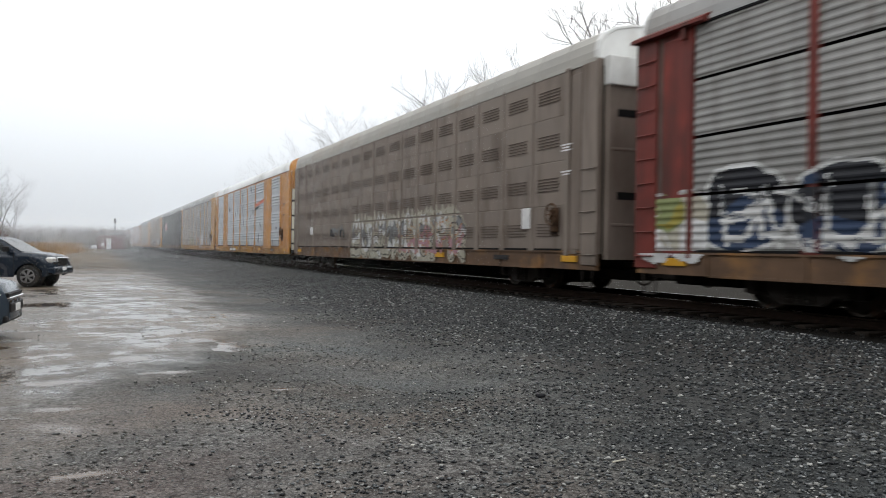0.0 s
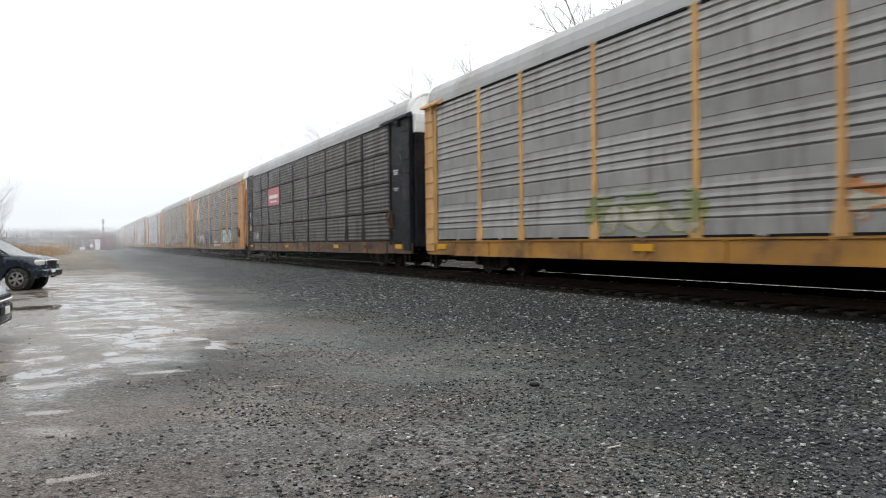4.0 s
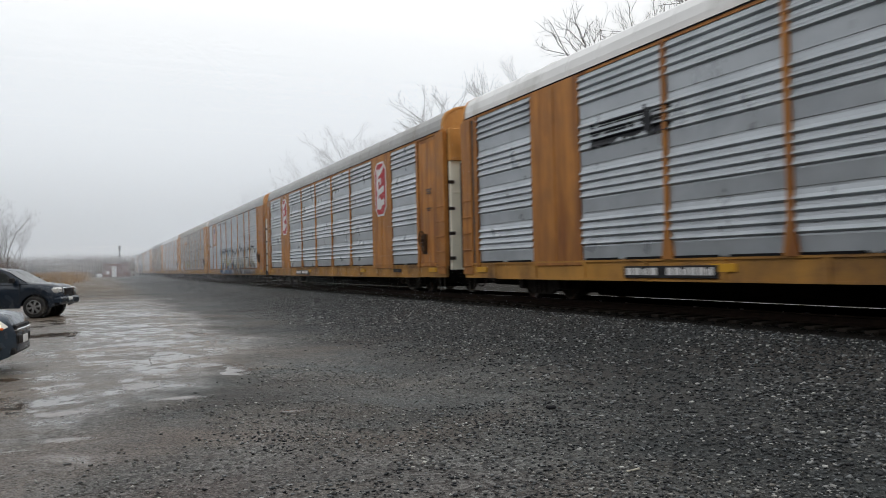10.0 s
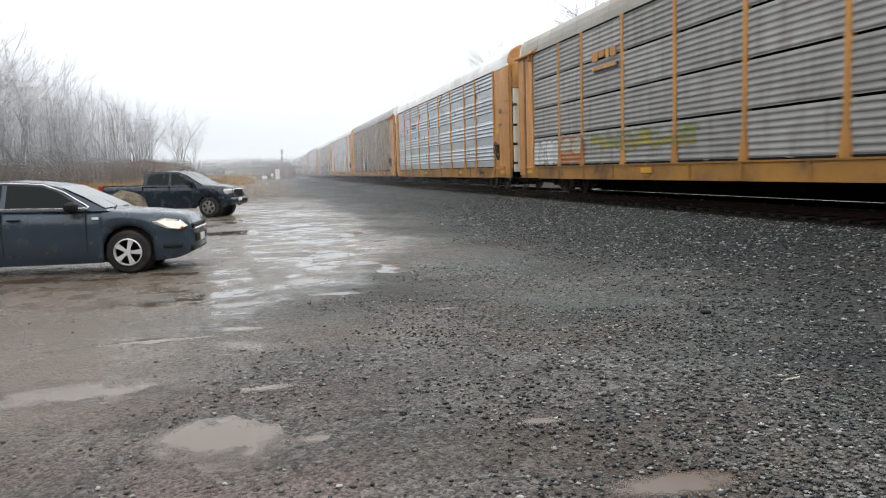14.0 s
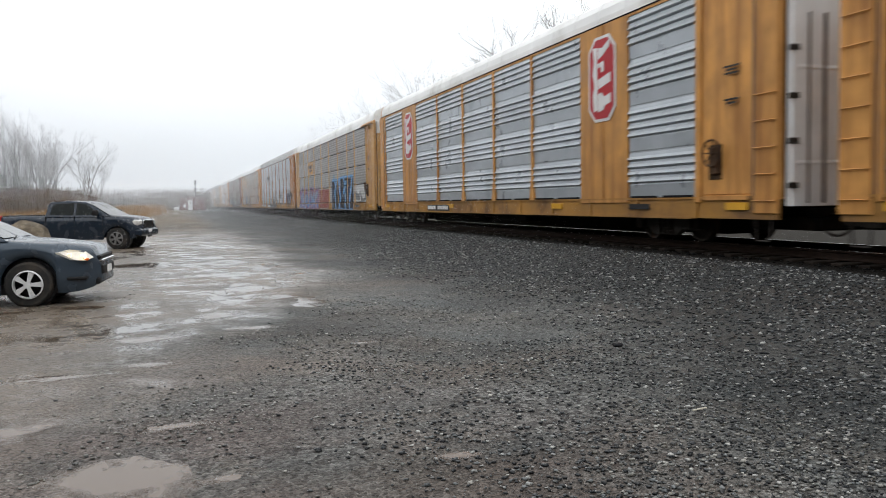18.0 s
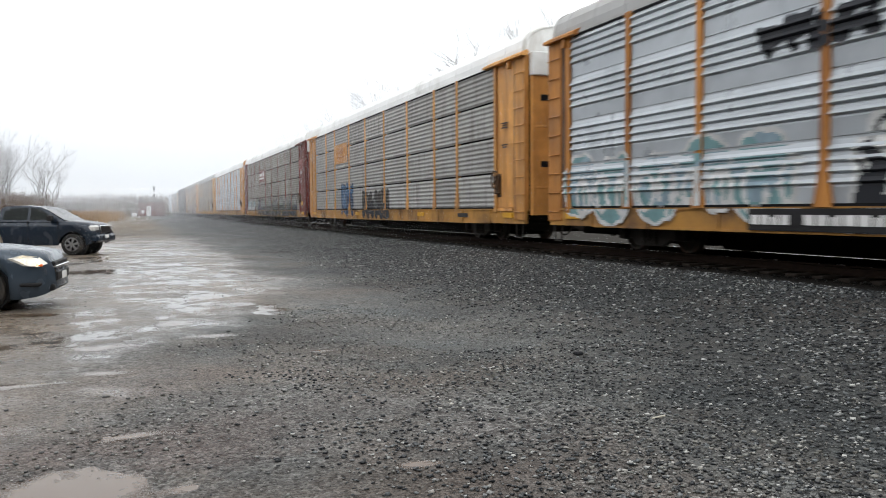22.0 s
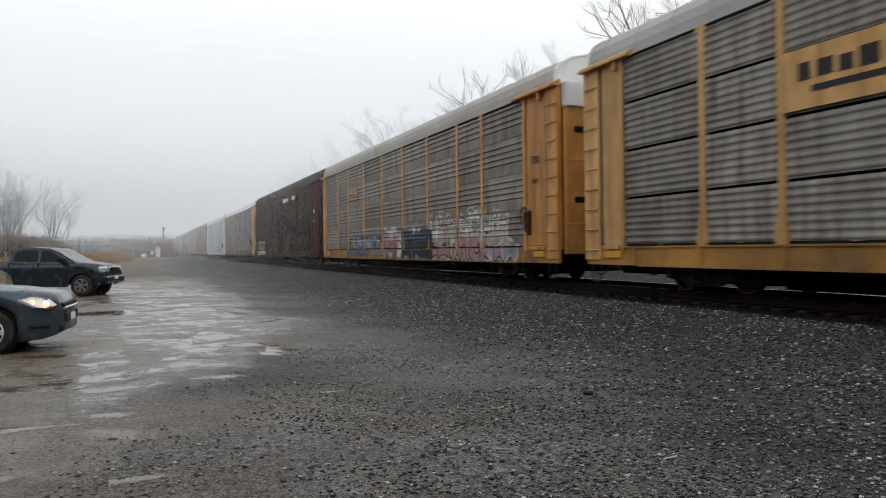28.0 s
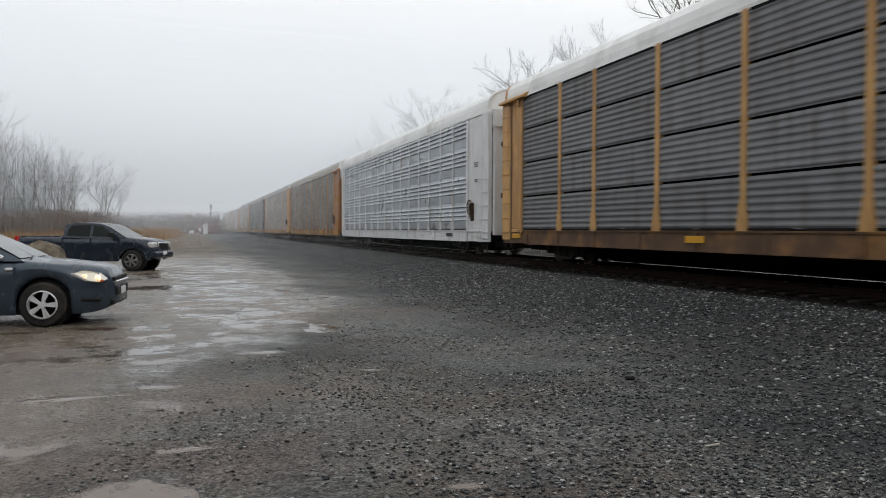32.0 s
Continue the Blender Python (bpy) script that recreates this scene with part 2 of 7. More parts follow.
# ---- mesh helpers ----
class Shape:
    """Vertices and faces collected into one mesh."""

    def __init__(self):
        self.v, self.f = [], []

    def add(self, verts, faces):
        k = len(self.v)
        self.v += [tuple(p) for p in verts]
        self.f += [tuple(i + k for i in f) for f in faces]
        return self

    def box(self, x0, x1, y0, y1, z0, z1, c=0.0):
        """A box, its edges cut by c."""
        if c <= 0:
            return self.add([(x, y, z) for x in (x0, x1) for y in (y0, y1) for z in (z0, z1)],
                            [(0, 1, 3, 2), (4, 6, 7, 5), (0, 4, 5, 1), (2, 3, 7, 6), (0, 2, 6, 4), (1, 5, 7, 3)])
        bm = bmesh.new()
        bmesh.ops.create_cube(bm, size=1)
        for p in bm.verts:
            p.co = Vector(((x0 + x1) / 2 + p.co.x * (x1 - x0), (y0 + y1) / 2 + p.co.y * (y1 - y0), (z0 + z1) / 2 + p.co.z * (z1 - z0)))
        bmesh.ops.bevel(bm, geom=bm.edges[:], offset=c, segments=1, affect="EDGES")
        bm.verts.index_update()
        self.add([p.co[:] for p in bm.verts], [[p.index for p in f.verts] for f in bm.faces])
        bm.free()
        return self

    def sheet(self, profile, y0, y1):
        """A profile of (x, z) drawn along y, open."""
        n = len(profile)
        return self.add([(x, y0, z) for x, z in profile] + [(x, y1, z) for x, z in profile],
                        [(i, i + 1, n + i + 1, n + i) for i in range(n - 1)])

    def prism(self, ring, y0, y1):
        """A closed outline of (x, z) drawn along y, with caps."""
        n = len(ring)
        return self.add([(x, y0, z) for x, z in ring] + [(x, y1, z) for x, z in ring],
                        [(i, (i + 1) % n, n + (i + 1) % n, n + i) for i in range(n)] + [tuple(range(n))[::-1], tuple(range(n, 2 * n))])

    def slab(self, outline, x0, x1):
        """A closed outline of (y, z) drawn along x, with caps."""
        n = len(outline)
        return self.add([(x0, y, z) for y, z in outline] + [(x1, y, z) for y, z in outline],
                        [(i, (i + 1) % n, n + (i + 1) % n, n + i) for i in range(n)] + [tuple(range(n))[::-1], tuple(range(n, 2 * n))])

    def tube(self, a, b, ra, rb=None, n=8, caps=True):
        a, b = Vector(a), Vector(b)
        rb = ra if rb is None else rb
        d = (b - a).normalized()
        s = d.orthogonal().normalized()
        u = d.cross(s)
        ring = [(math.cos(2 * math.pi * i / n), math.sin(2 * math.pi * i / n)) for i in range(n)]
        vs = [a + (s * c + u * k) * ra for c, k in ring] + [b + (s * c + u * k) * rb for c, k in ring]
        fs = [(i, (i + 1) % n, n + (i + 1) % n, n + i) for i in range(n)]
        if caps:
            fs += [tuple(range(n))[::-1], tuple(range(n, 2 * n))]
        return self.add(vs, fs)

    def lathe(self, profile, centre, n=24):
        """Rings of (radius, x) about the x axis through centre."""
        cx, cy, cz = centre
        vs = [(cx + x, cy + r * math.cos(2 * math.pi * i / n), cz + r * math.sin(2 * math.pi * i / n)) for r, x in profile for i in range(n)]
        fs = [(j * n + i, j * n + (i + 1) % n, (j + 1) * n + (i + 1) % n, (j + 1) * n + i) for j in range(len(profile) - 1) for i in range(n)]
        return self.add(vs, fs)

    def mesh(self, name, smooth=False):
        m = bpy.data.meshes.new(name)
        m.from_pydata(self.v, [], self.f)
        m.update()
        bm = bmesh.new()
        bm.from_mesh(m)
        bmesh.ops.recalc_face_normals(bm, faces=bm.faces[:])
        bm.to_mesh(m)
        bm.free()
        if smooth:
            m.polygons.foreach_set("use_smooth", [True] * len(m.polygons))
        return m


def part(name, mesh, material, parent=None, label="", at=None):
    """One mesh object under a thing or a part; the material sits on the object, so alike parts share a mesh."""
    if isinstance(mesh, Shape):
        mesh = mesh.mesh(name)
    ob = new(name, mesh)
    if not mesh.materials:
        mesh.materials.append(None)
    ob.material_slots[0].link = "OBJECT"
    ob.material_slots[0].material = material
    if parent:
        ob.parent = parent
    if at:
        ob.location = at
    if label:
        ob["label"] = label
    return ob


CACHE = {}


def cached(key, make):
    if key not in CACHE:
        m = make()
        CACHE[key] = m.mesh(key[0]) if isinstance(m, Shape) else m
    return CACHE[key]


# ---- the freight cars ----
RAIL = 0.52          # top of rail
TRACK_X = 11.25      # middle of the track
PITCH = 28.6         # car to car
HALF = 13.62         # half a car body
END0, END1 = -13.85, 13.45     # the two ends of the sides
BOGIE = 9.9          # bogie centres from the middle
SILL0, SILL1, TOP = 0.52, 0.92, 5.02
POSTS = {"seam": (-9.1, -7.05, -4.15, -1.2, 1.65, 4.5, 7.35, 9.3), "louvre": (-8.7, -6.65, -3.7, -0.85, 2.05, 4.95, 7.8, 10.05)}
POSTS["flat"] = POSTS["seam"]
POSTS["mild"] = (-9.1, -7.1, -4.18, -1.25, 1.65, 4.65, 7.65, 9.85)
ENDS = {"seam": (-11.95, 11.85), "louvre": (-11.6, 12.4), "flat": (-12.6, 12.6), "mild": (-11.95, 12.6)}          # where the screens begin and end
XS = -1.525                    # the screens' plane


def ridges_seam(z0, z1):
    """Pressed corrugations, seven to a row."""
    pts, n = [], 7
    h = (z1 - z0) / n
    for i in range(n):
        a = z0 + i * h
        pts += [(XS, a), (XS - 0.003, a + h * 0.2), (XS - 0.017, a + h * 0.38), (XS - 0.018, a + h * 0.58), (XS - 0.004, a + h * 0.84)]
    return pts + [(XS, z1)]


def louvres(z0, z1, deep):
    """Louvres at the top of a row over a flat sheet."""
    h = z1 - z0
    pts = [(XS + 0.014, z0), (XS + 0.014, z0 + 0.012), (XS, z0 + 0.016), (XS - 0.001, z0 + h * 0.14), (XS - 0.002, z0 + h * 0.28)]
    a = z0 + h * 0.31
    step = h * 0.162
    for i in range(4):
        pts += [(XS + 0.006, a), (XS - deep, a + step * 0.2), (XS - deep, a + step * 0.25), (XS - deep * 0.28, a + step * 0.6), (XS - deep * 0.1, a + step * 0.92)]
        a += step
    return pts + [(XS, a + 0.01), (XS, z1)]


def ridges_louvre(z0, z1):
    return louvres(z0, z1, 0.052)


def ridges_mild(z0, z1):
    return louvres(z0, z1, 0.026)


def ridges_flat(z0, z1):
    return [(XS, z0), (XS - 0.01, z0 + 0.02), (XS - 0.01, z1 - 0.02), (XS, z1)]


def ridges_shallow(z0, z1):
    return [(XS + 0.25 * (x - XS), z) for x, z in ridges_seam(z0, z1)]


for table in (POSTS, ENDS):
    table["shallow"] = table["seam"]
PROFILE = {"shallow": ridges_shallow, "mild": ridges_mild, "seam": ridges_seam, "louvre": ridges_louvre, "flat": ridges_flat}
ROWS4 = [(SILL1 + 0.035 + i * 1.016, SILL1 + 0.035 + i * 1.016 + 0.965) for i in range(4)]


def screen_mesh(style, length, row):
    z0, z1 = ROWS4[row]
    if style not in ("seam", "shallow"):
        z0, z1 = z0 - 0.02, z1 + 0.034
    return cached(("screen", style, round(length, 3), row), lambda: Shape().sheet(PROFILE[style](z0, z1), 0, length))


def post_mesh(wide, top, front=-1.578):
    def make():
        s = Shape().box(front, -1.44, -wide / 2, wide / 2, SILL1 - 0.01, TOP - 0.02, 0.012)
        if top:
            s.slab([(-wide / 2 - 0.02, TOP - 0.02), (-wide / 2 - 0.02, TOP - 0.16), (-wide / 2 - 0.14, TOP - 0.05), (-wide / 2 - 0.14, TOP - 0.02)], -1.55, -1.5)
            s.slab([(wide / 2 + 0.02, TOP - 0.02), (wide / 2 + 0.14, TOP - 0.02), (wide / 2 + 0.14, TOP - 0.05), (wide / 2 + 0.02, TOP - 0.16)], -1.55, -1.5)
        # flared foot
        s.slab([(-wide / 2, SILL1 + 0.55), (wide / 2, SILL1 + 0.55), (wide / 2 + 0.09, SILL1), (-wide / 2 - 0.09, SILL1)], front - 0.01, -1.5)
        return s
    return cached(("post", wide, top, front), make)


def roof_ring():
    """Outline of the roof: steep shoulder, gentle crown."""
    half = [(1.5, TOP), (1.5, TOP + 0.18), (1.46, TOP + 0.38), (1.35, TOP + 0.55), (1.08, TOP + 0.7), (0.6, TOP + 0.8), (0, TOP + 0.84)]
    return [(-x, z) for x, z in half] + [(x, z) for x, z in half[-2::-1]]


def roof_mesh():
    """One pressed skin with a raised seam every 1.2 m."""
    ring = roof_ring()
    n = len(ring)
    stations = [(END0 + 0.12, 1.0)]
    y = END0 + 0.12
    while y < END1 - 0.2:
        y = min(y + 1.2, END1 - 0.12)
        stations += [(y - 0.05, 1.0), (y - 0.04, 1.008), (y - 0.012, 1.008), (y - 0.002, 1.0)]
    s = Shape()
    for y, k in stations:
        s.v += [(x * k, y, z + (k - 1) * 1.5) for x, z in ring]
    s.f = [(j * n + i, j * n + i + 1, (j + 1) * n + i + 1, (j + 1) * n + i) for j in range(len(stations) - 1) for i in range(n - 1)]
    return s


def end_hood_mesh():
    """Arched plate that closes the end of the roof, with a rolled rim."""
    ring = roof_ring()
    s = Shape()
    n = len(ring)
    for y, k in ((0.1, 1.012), (-0.02, 1.012), (-0.05, 0.99), (-0.05, 0.95), (-0.02, 0.93)):
        s.v += [(x * k, y, TOP + (z - TOP) * k) for x, z in ring]
    s.f = [(j * n + i, j * n + i + 1, (j + 1) * n + i + 1, (j + 1) * n + i) for j in range(4) for i in range(n - 1)] + [tuple(range(4 * n, 5 * n))]
    return s


def brake_wheel_mesh():
    s = Shape()
    n = 16
    for i in range(n):
        a, b = 2 * math.pi * i / n, 2 * math.pi * (i + 1) / n
        s.tube((-1.66, 0.25 * math.cos(a), 0.25 * math.sin(a)), (-1.66, 0.25 * math.cos(b), 0.25 * math.sin(b)), 0.02, n=5)
    for i in range(4):
        a = math.pi * i / 4
        s.tube((-1.65, 0.25 * math.cos(a), 0.25 * math.sin(a)), (-1.65, -0.25 * math.cos(a), -0.25 * math.sin(a)), 0.013, n=4)
    s.tube((-1.68, 0, 0), (-1.48, 0, 0), 0.05, n=8)
    s.box(-1.62, -1.48, -0.13, 0.13, -0.4, 0.12, 0.02)
    return s


def wheelset_mesh():
    s = Shape()
    for side in (-1, 1):
        c = (side * 0.755, 0, 0)
        k = side
        s.lathe([(0.06, 0.07 * k), (0.09, 0.06 * k), (0.12, 0.015 * k), (0.31, -0.01 * k), (0.38, 0.05 * k), (0.415, 0.055 * k), (0.42, -0.05 * k),
                 (0.447, -0.065 * k), (0.447, -0.085 * k), (0.35, -0.06 * k), (0.1, -0.05 * k)], c, 20)
        # lightening dimples show that the wheel turns
        for i in range(4):
            a = math.pi * i / 2 + 0.3
            s.tube((side * 0.745, 0.19 * math.cos(a), 0.19 * math.sin(a)), (side * 0.79, 0.19 * math.cos(a), 0.19 * math.sin(a)), 0.035, n=6)
    s.tube((-0.98, 0, 0), (0.98, 0, 0), 0.075, n=10)
    return s


def side_frame_mesh():
    out = [(-1.15, 0.27), (-1.15, 0.5), (-0.98, 0.56), (-0.72, 0.53), (-0.5, 0.62), (0.5, 0.62), (0.72, 0.53), (0.98, 0.56), (1.15, 0.5), (1.15, 0.27),
           (0.95, 0.24), (0.7, 0.3), (0.42, 0.13), (-0.42, 0.13), (-0.7, 0.3), (-0.95, 0.24)]
    s = Shape().slab(out, -0.07, 0.07)
    for y in (-0.88, 0.88):
        s.tube((-0.16, y, 0.38), (0.1, y, 0.38), 0.13, n=10)
        s.tube((-0.18, y, 0.38), (-0.1, y, 0.38), 0.09, n=8)
    for y in (-0.2, 0, 0.2):
        z = 0.19
        while z < 0.46:
            s.tube((-0.05, y, z), (-0.05, y, z + 0.03), 0.085, n=8)
            z += 0.055
        s.tube((-0.05, y, 0.16), (-0.05, y, 0.5), 0.06, n=8)
    return s


def bogie(parent, y):
    """A four-wheeled bogie; the wheelsets turn."""
    b = part("bogie", cached(("bogie_bolster",), lambda: Shape().box(-1.05, 1.05, -0.22, 0.22, 0.32, 0.6, 0.02)), M["frame_steel"], parent, "grimy cast steel bogie", (0, y, 0))
    for x in (-1.02, 1.02):
        part("side_frame", cached(("side_frame",), side_frame_mesh), M["frame_steel"], b, at=(x, 0, 0))
    sets = []
    for dy in (-0.88, 0.88):
        w = part("wheelset", cached(("wheelset",), wheelset_mesh), M["wheel"], b, "steel wheels on one axle", (0, dy, 0.42))
        sets.append(w)
    return sets


def underframe_mesh():
    s = Shape().box(-0.4, 0.4, -HALF + 0.2, HALF - 0.2, 0.5, 0.8, 0.02)
    s.slab([(-8.9, 0.5), (-8.5, 0.1), (8.5, 0.1), (8.9, 0.5)], -0.35, 0.35)
    s.box(-1.44, 1.44, -HALF + 0.1, HALF - 0.1, 0.8, 0.88)
    for i in range(17):
        y = -12 + i * 1.5
        s.box(-1.42, 1.42, y - 0.05, y + 0.05, 0.55, 0.8)
    s.box(-1.1, -0.55, -2.6, -0.6, 0.28, 0.62, 0.03)
    s.tube((-0.9, 1.0, 0.42), (-0.9, 3.2, 0.42), 0.19, n=12)
    s.tube((-1.2, -8.5, 0.47), (-1.2, 8.5, 0.47), 0.03, n=5)
    for y in (-BOGIE, BOGIE):
        s.box(-1.3, 1.3, y - 0.9, y + 0.9, 0.62, 0.78)
        s.box(-0.5, 0.5, y - 1.3, y + 1.3, 0.16, 0.62, 0.03)
    for y in (-12.9, 12.5):
        s.box(-0.6, 0.6, y - 0.9, y + 0.9, 0.3, 0.55, 0.03)
    return s


def coupler_mesh():
    s = Shape().box(-0.12, 0.12, -0.95, 0.1, 0.38, 0.6, 0.02)
    s.box(-0.2, 0.2, -1.0, -0.72, 0.33, 0.65, 0.04)
    s.box(-0.42, 0.42, 0.0, 0.25, 0.3, 0.7, 0.02)
    prev = None
    for i in range(9):
        a = i / 8
        p = (-0.45, -0.95 * a, 0.5 - 0.28 * math.sin(math.pi * a))
        if prev:
            s.tube(prev, p, 0.025, n=5)
        prev = p
    return s


def grid_side(style, layout):
    """Screen bays: (start, end) along the car, the wide solid panels, and the posts."""
    s0, s1 = ENDS[style]
    if layout == "wide":
        xs = [-6.95 + 2.86 * i for i in range(6)]
        return [(s0, -9.15), *zip(xs, xs[1:]), (9.45, s1)], [(-9.15, -6.95), (7.35, 9.45)], xs[1:-1]
    if layout == "dense":
        n = 17 if style == "flat" else 15
        xs = [s0 + (s1 - s0) * i / n for i in range(n + 1)]
        return list(zip(xs, xs[1:])), [], xs[1:-1]
    xs = (s0, *POSTS[style], s1)
    return list(zip(xs, xs[1:])), [], list(POSTS[style])


def sprayed_form(rng, kind):
    """An abstract form in a unit box, as a list of line pieces: round loops, wedges and bars, or a loose scrawl."""
    def arc(a0, a1, cx=0.5, cy=0.5, rx=0.34, ry=0.4, n=9):
        return [(cx + rx * math.cos(radians(a0 + (a1 - a0) * i / n)), cy + ry * math.sin(radians(a0 + (a1 - a0) * i / n))) for i in range(n + 1)]
    j = lambda k=0.08: rng.uniform(-k, k)
    if kind == "bubble":
        a = rng.uniform(0, 360)
        lines = [arc(a, a + rng.choice((250, 300, 360)), 0.5 + j(), 0.48 + j(), 0.3, 0.34)]
        if rng.random() < 0.6:
            lines.append([(0.5 + j(0.2), 0.2 + j()), (0.5 + j(0.2), 0.75 + j())])
    elif kind == "slab":
        lines = [[(0.0, v), (0.5, v + j(0.03)), (1.0, v)] for v in (0.0, 0.33, 0.66, 1.0)]
    elif kind == "stem":
        lines = [[(0.5 + j(0.2), 0.0), (0.5 + j(0.2), 0.35), (0.5 + j(0.2), 0.7), (0.5 + j(0.3), 1.0)]]
        if rng.random() < 0.6:
            lines.append([(0.35 + j(0.2), 0.62 + j(0.2)), (0.75 + j(0.2), 0.66 + j(0.2))])
    elif kind == "scrawl":
        lines = [[(0.1 + j(), 0.2 + j()), (0.3 + j(), 0.9 + j()), (0.45 + j(), 0.15 + j()), (0.7 + j(), 0.85 + j()), (0.95, 0.3 + j(0.3))]]
        if rng.random() < 0.4:
            lines.append(arc(0, 320, 0.5 + j(0.2), 0.5, 0.3, 0.3))
    else:
        lean = j(0.14)
        lines = [[(0.2 + lean + j(), 0.02), (0.2 - lean + j(), 0.98)]]
        for _ in range(rng.choice((2, 3))):
            v = rng.uniform(0.05, 0.95)
            lines.append([(0.2 + j(), v), (0.55, v + j(0.2)), (0.92 + j(), min(max(v + j(0.5), 0.02), 0.98))])
        if rng.random() < 0.55:
            lines.append([(0.84 + lean + j(), 0.05 + j()), (0.8 - lean, 0.9 + j())])
        if rng.random() < 0.3:
            lines.append(arc(90, -90, 0.35, 0.68, 0.45, 0.25, 6))
    return [(p, q) for line in lines for p, q in zip(line, line[1:])]


COATS = {}


def graffiti(parent, style, y0, y1, z0, z1, colours, seed, letters=4, label="", thick=0.16, kind="block", edge=0.07, halo=None, shine=None, worn=0.12, spread=0.1):
    """Sprayed paint that lies on the corrugations and posts: outlined forms that overlap, their fill blended of the colours after the first, with glints and a halo."""
    rng = random.Random(seed)
    coat = COATS[parent.name] = COATS.get(parent.name, -1) + 1
    lift = 0.005 + 0.003 * coat
    # the rows of small cells up the side
    cells = []
    lines = [PROFILE[style](*row) for row in ROWS4]
    if z0 < SILL1:
        lines.append([(-1.562, SILL0 + 0.015 + h) for h in (0, 0.1, 0.2, 0.3, SILL1 - SILL0 - 0.03)])
    for line in lines:
        for (xa, za), (xb, zb) in zip(line, line[1:]):
            k = max(1, math.ceil((zb - za) / 0.045))
            for i in range(k):
                a, b = za + (zb - za) * i / k, za + (zb - za) * (i + 1) / k
                if z0 - 0.15 < (a + b) / 2 < z1 + 0.2 and b - a > 0.004:
                    cells.append((xa + (xb - xa) * i / k, a, xa + (xb - xa) * (i + 1) / k, b))
    dy = 0.045
    ny = int((y1 - y0 + 0.3) / dy)
    ys = y0 - 0.15 + (np.arange(ny) + 0.5) * dy
    zs = np.array([(c[1] + c[3]) / 2 for c in cells])
    Y, Z = np.meshgrid(ys, zs)
    ph = [rng.uniform(0, 6.28) for _ in range(12)]
    def blotch(f, k):
        return (np.sin(f * Y + 1.3 * f * Z + ph[k]) + np.sin(1.9 * f * Y - 1.1 * f * Z + ph[k + 1]) + np.sin(-0.7 * f * Y + 2.3 * f * Z + ph[k + 2])) / 3
    Yw, Zw = Y + 0.03 * blotch(9.0, 0), Z + 0.03 * blotch(8.0, 3)
    what = np.full(Y.shape, -1)
    width = (y1 - y0) / letters
    h = z1 - z0
    tone = (Z - z0) / h + 0.45 * blotch(2.4, 6)
    nf = len(colours) - 1
    fill = 1 + np.clip((tone * nf).astype(int), 0, nf - 1)
    extra = list(colours)
    for c in (shine, halo):
        extra.append(c or colours[0])
    for i in range(letters):
        grow = rng.uniform(0.9, 1.1)
        drop = rng.uniform(-0.05, 0.05) * h
        best = np.full(Y.shape, 9.0)
        lit = np.full(Y.shape, 9.0)
        over = 0.08
        for (a, b), (c, d) in sprayed_form(rng, kind):
            ay, az = y1 - (i + a * (1 + 2 * over) - over) * width, z0 + drop + (thick + b * (h - 2 * thick)) * grow
            cy, cz = y1 - (i + c * (1 + 2 * over) - over) * width, z0 + drop + (thick + d * (h - 2 * thick)) * grow
            vy, vz = cy - ay, cz - az
            q = np.clip(((Yw - ay) * vy + (Zw - az) * vz) / (vy * vy + vz * vz + 1e-6), 0, 1)
            best = np.minimum(best, np.hypot(Yw - ay - q * vy, Zw - az - q * vz))
            if shine:
                lit = np.minimum(lit, np.hypot(Yw - ay - q * vy - thick * 0.35, Zw - az - q * vz - thick * 0.35))
        sd = best - thick
        if halo:
            what[(sd < edge + spread) & (what < 0)] = nf + 2
        what[(sd < edge) & (sd >= 0)] = 0
        what[sd < 0] = fill[sd < 0]
        if shine:
            what[(sd < -0.02) & (lit < thick * 0.22)] = nf + 1
    fray = np.random.RandomState(seed).rand(*Y.shape)
    what[0.55 * fray + 0.45 * (0.5 + 0.5 * blotch(3.1, 9)) > 1.02 - worn] = -1
    posts = [] if style == "flat" else list(POSTS[style])
    on_post = np.array([any(abs(y - p) < 0.1 for p in posts) for y in ys])
    iz, iy = np.nonzero(what >= 0)
    if not len(iz):
        return
    C = np.array(cells)
    xa, za, xb, zb = C[iz, 0] - lift, C[iz, 1], C[iz, 2] - lift, C[iz, 3]
    front = -1.59 if style == "louvre" else -1.568
    proud = on_post[iy] & (za > SILL1)
    xa, xb = np.where(proud, np.minimum(xa, front - lift), xa), np.where(proud, np.minimum(xb, front - lift), xb)
    ya, yb = ys[iy] - dy / 2, ys[iy] + dy / 2
    verts = np.stack([np.stack([xa, ya, za], 1), np.stack([xb, ya, zb], 1), np.stack([xb, yb, zb], 1), np.stack([xa, yb, za], 1)], 1).reshape(-1, 3)
    n = len(iz)
    m = bpy.data.meshes.new("graffiti")
    m.from_pydata(verts.tolist(), [], np.arange(4 * n).reshape(-1, 4).tolist())
    for c in extra:
        m.materials.append(SPRAY[c])
    m.polygons.foreach_set("material_index", what[iz, iy].astype(np.int32))
    ob = new("graffiti", m)
    ob.parent = parent
    tagged(ob, label or "sprayed shapes in " + colours[1].replace("_", " ") + " and " + colours[0].replace("_", " "), kind="stuff")


def bars(parent, y, z, w, h, n, material, name="marking", x=-1.583):
    """Unreadable writing as plain bars."""
    s = Shape()
    for i in range(n):
        zz = z - i * h * 1.8
        k = w * (0.6 + 0.4 * ((i * 7 + 3) % 5) / 4)
        s.box(x, x + 0.006, y - k / 2, y + k / 2, zz - h / 2, zz + h / 2)
    part(name, s, material, parent)


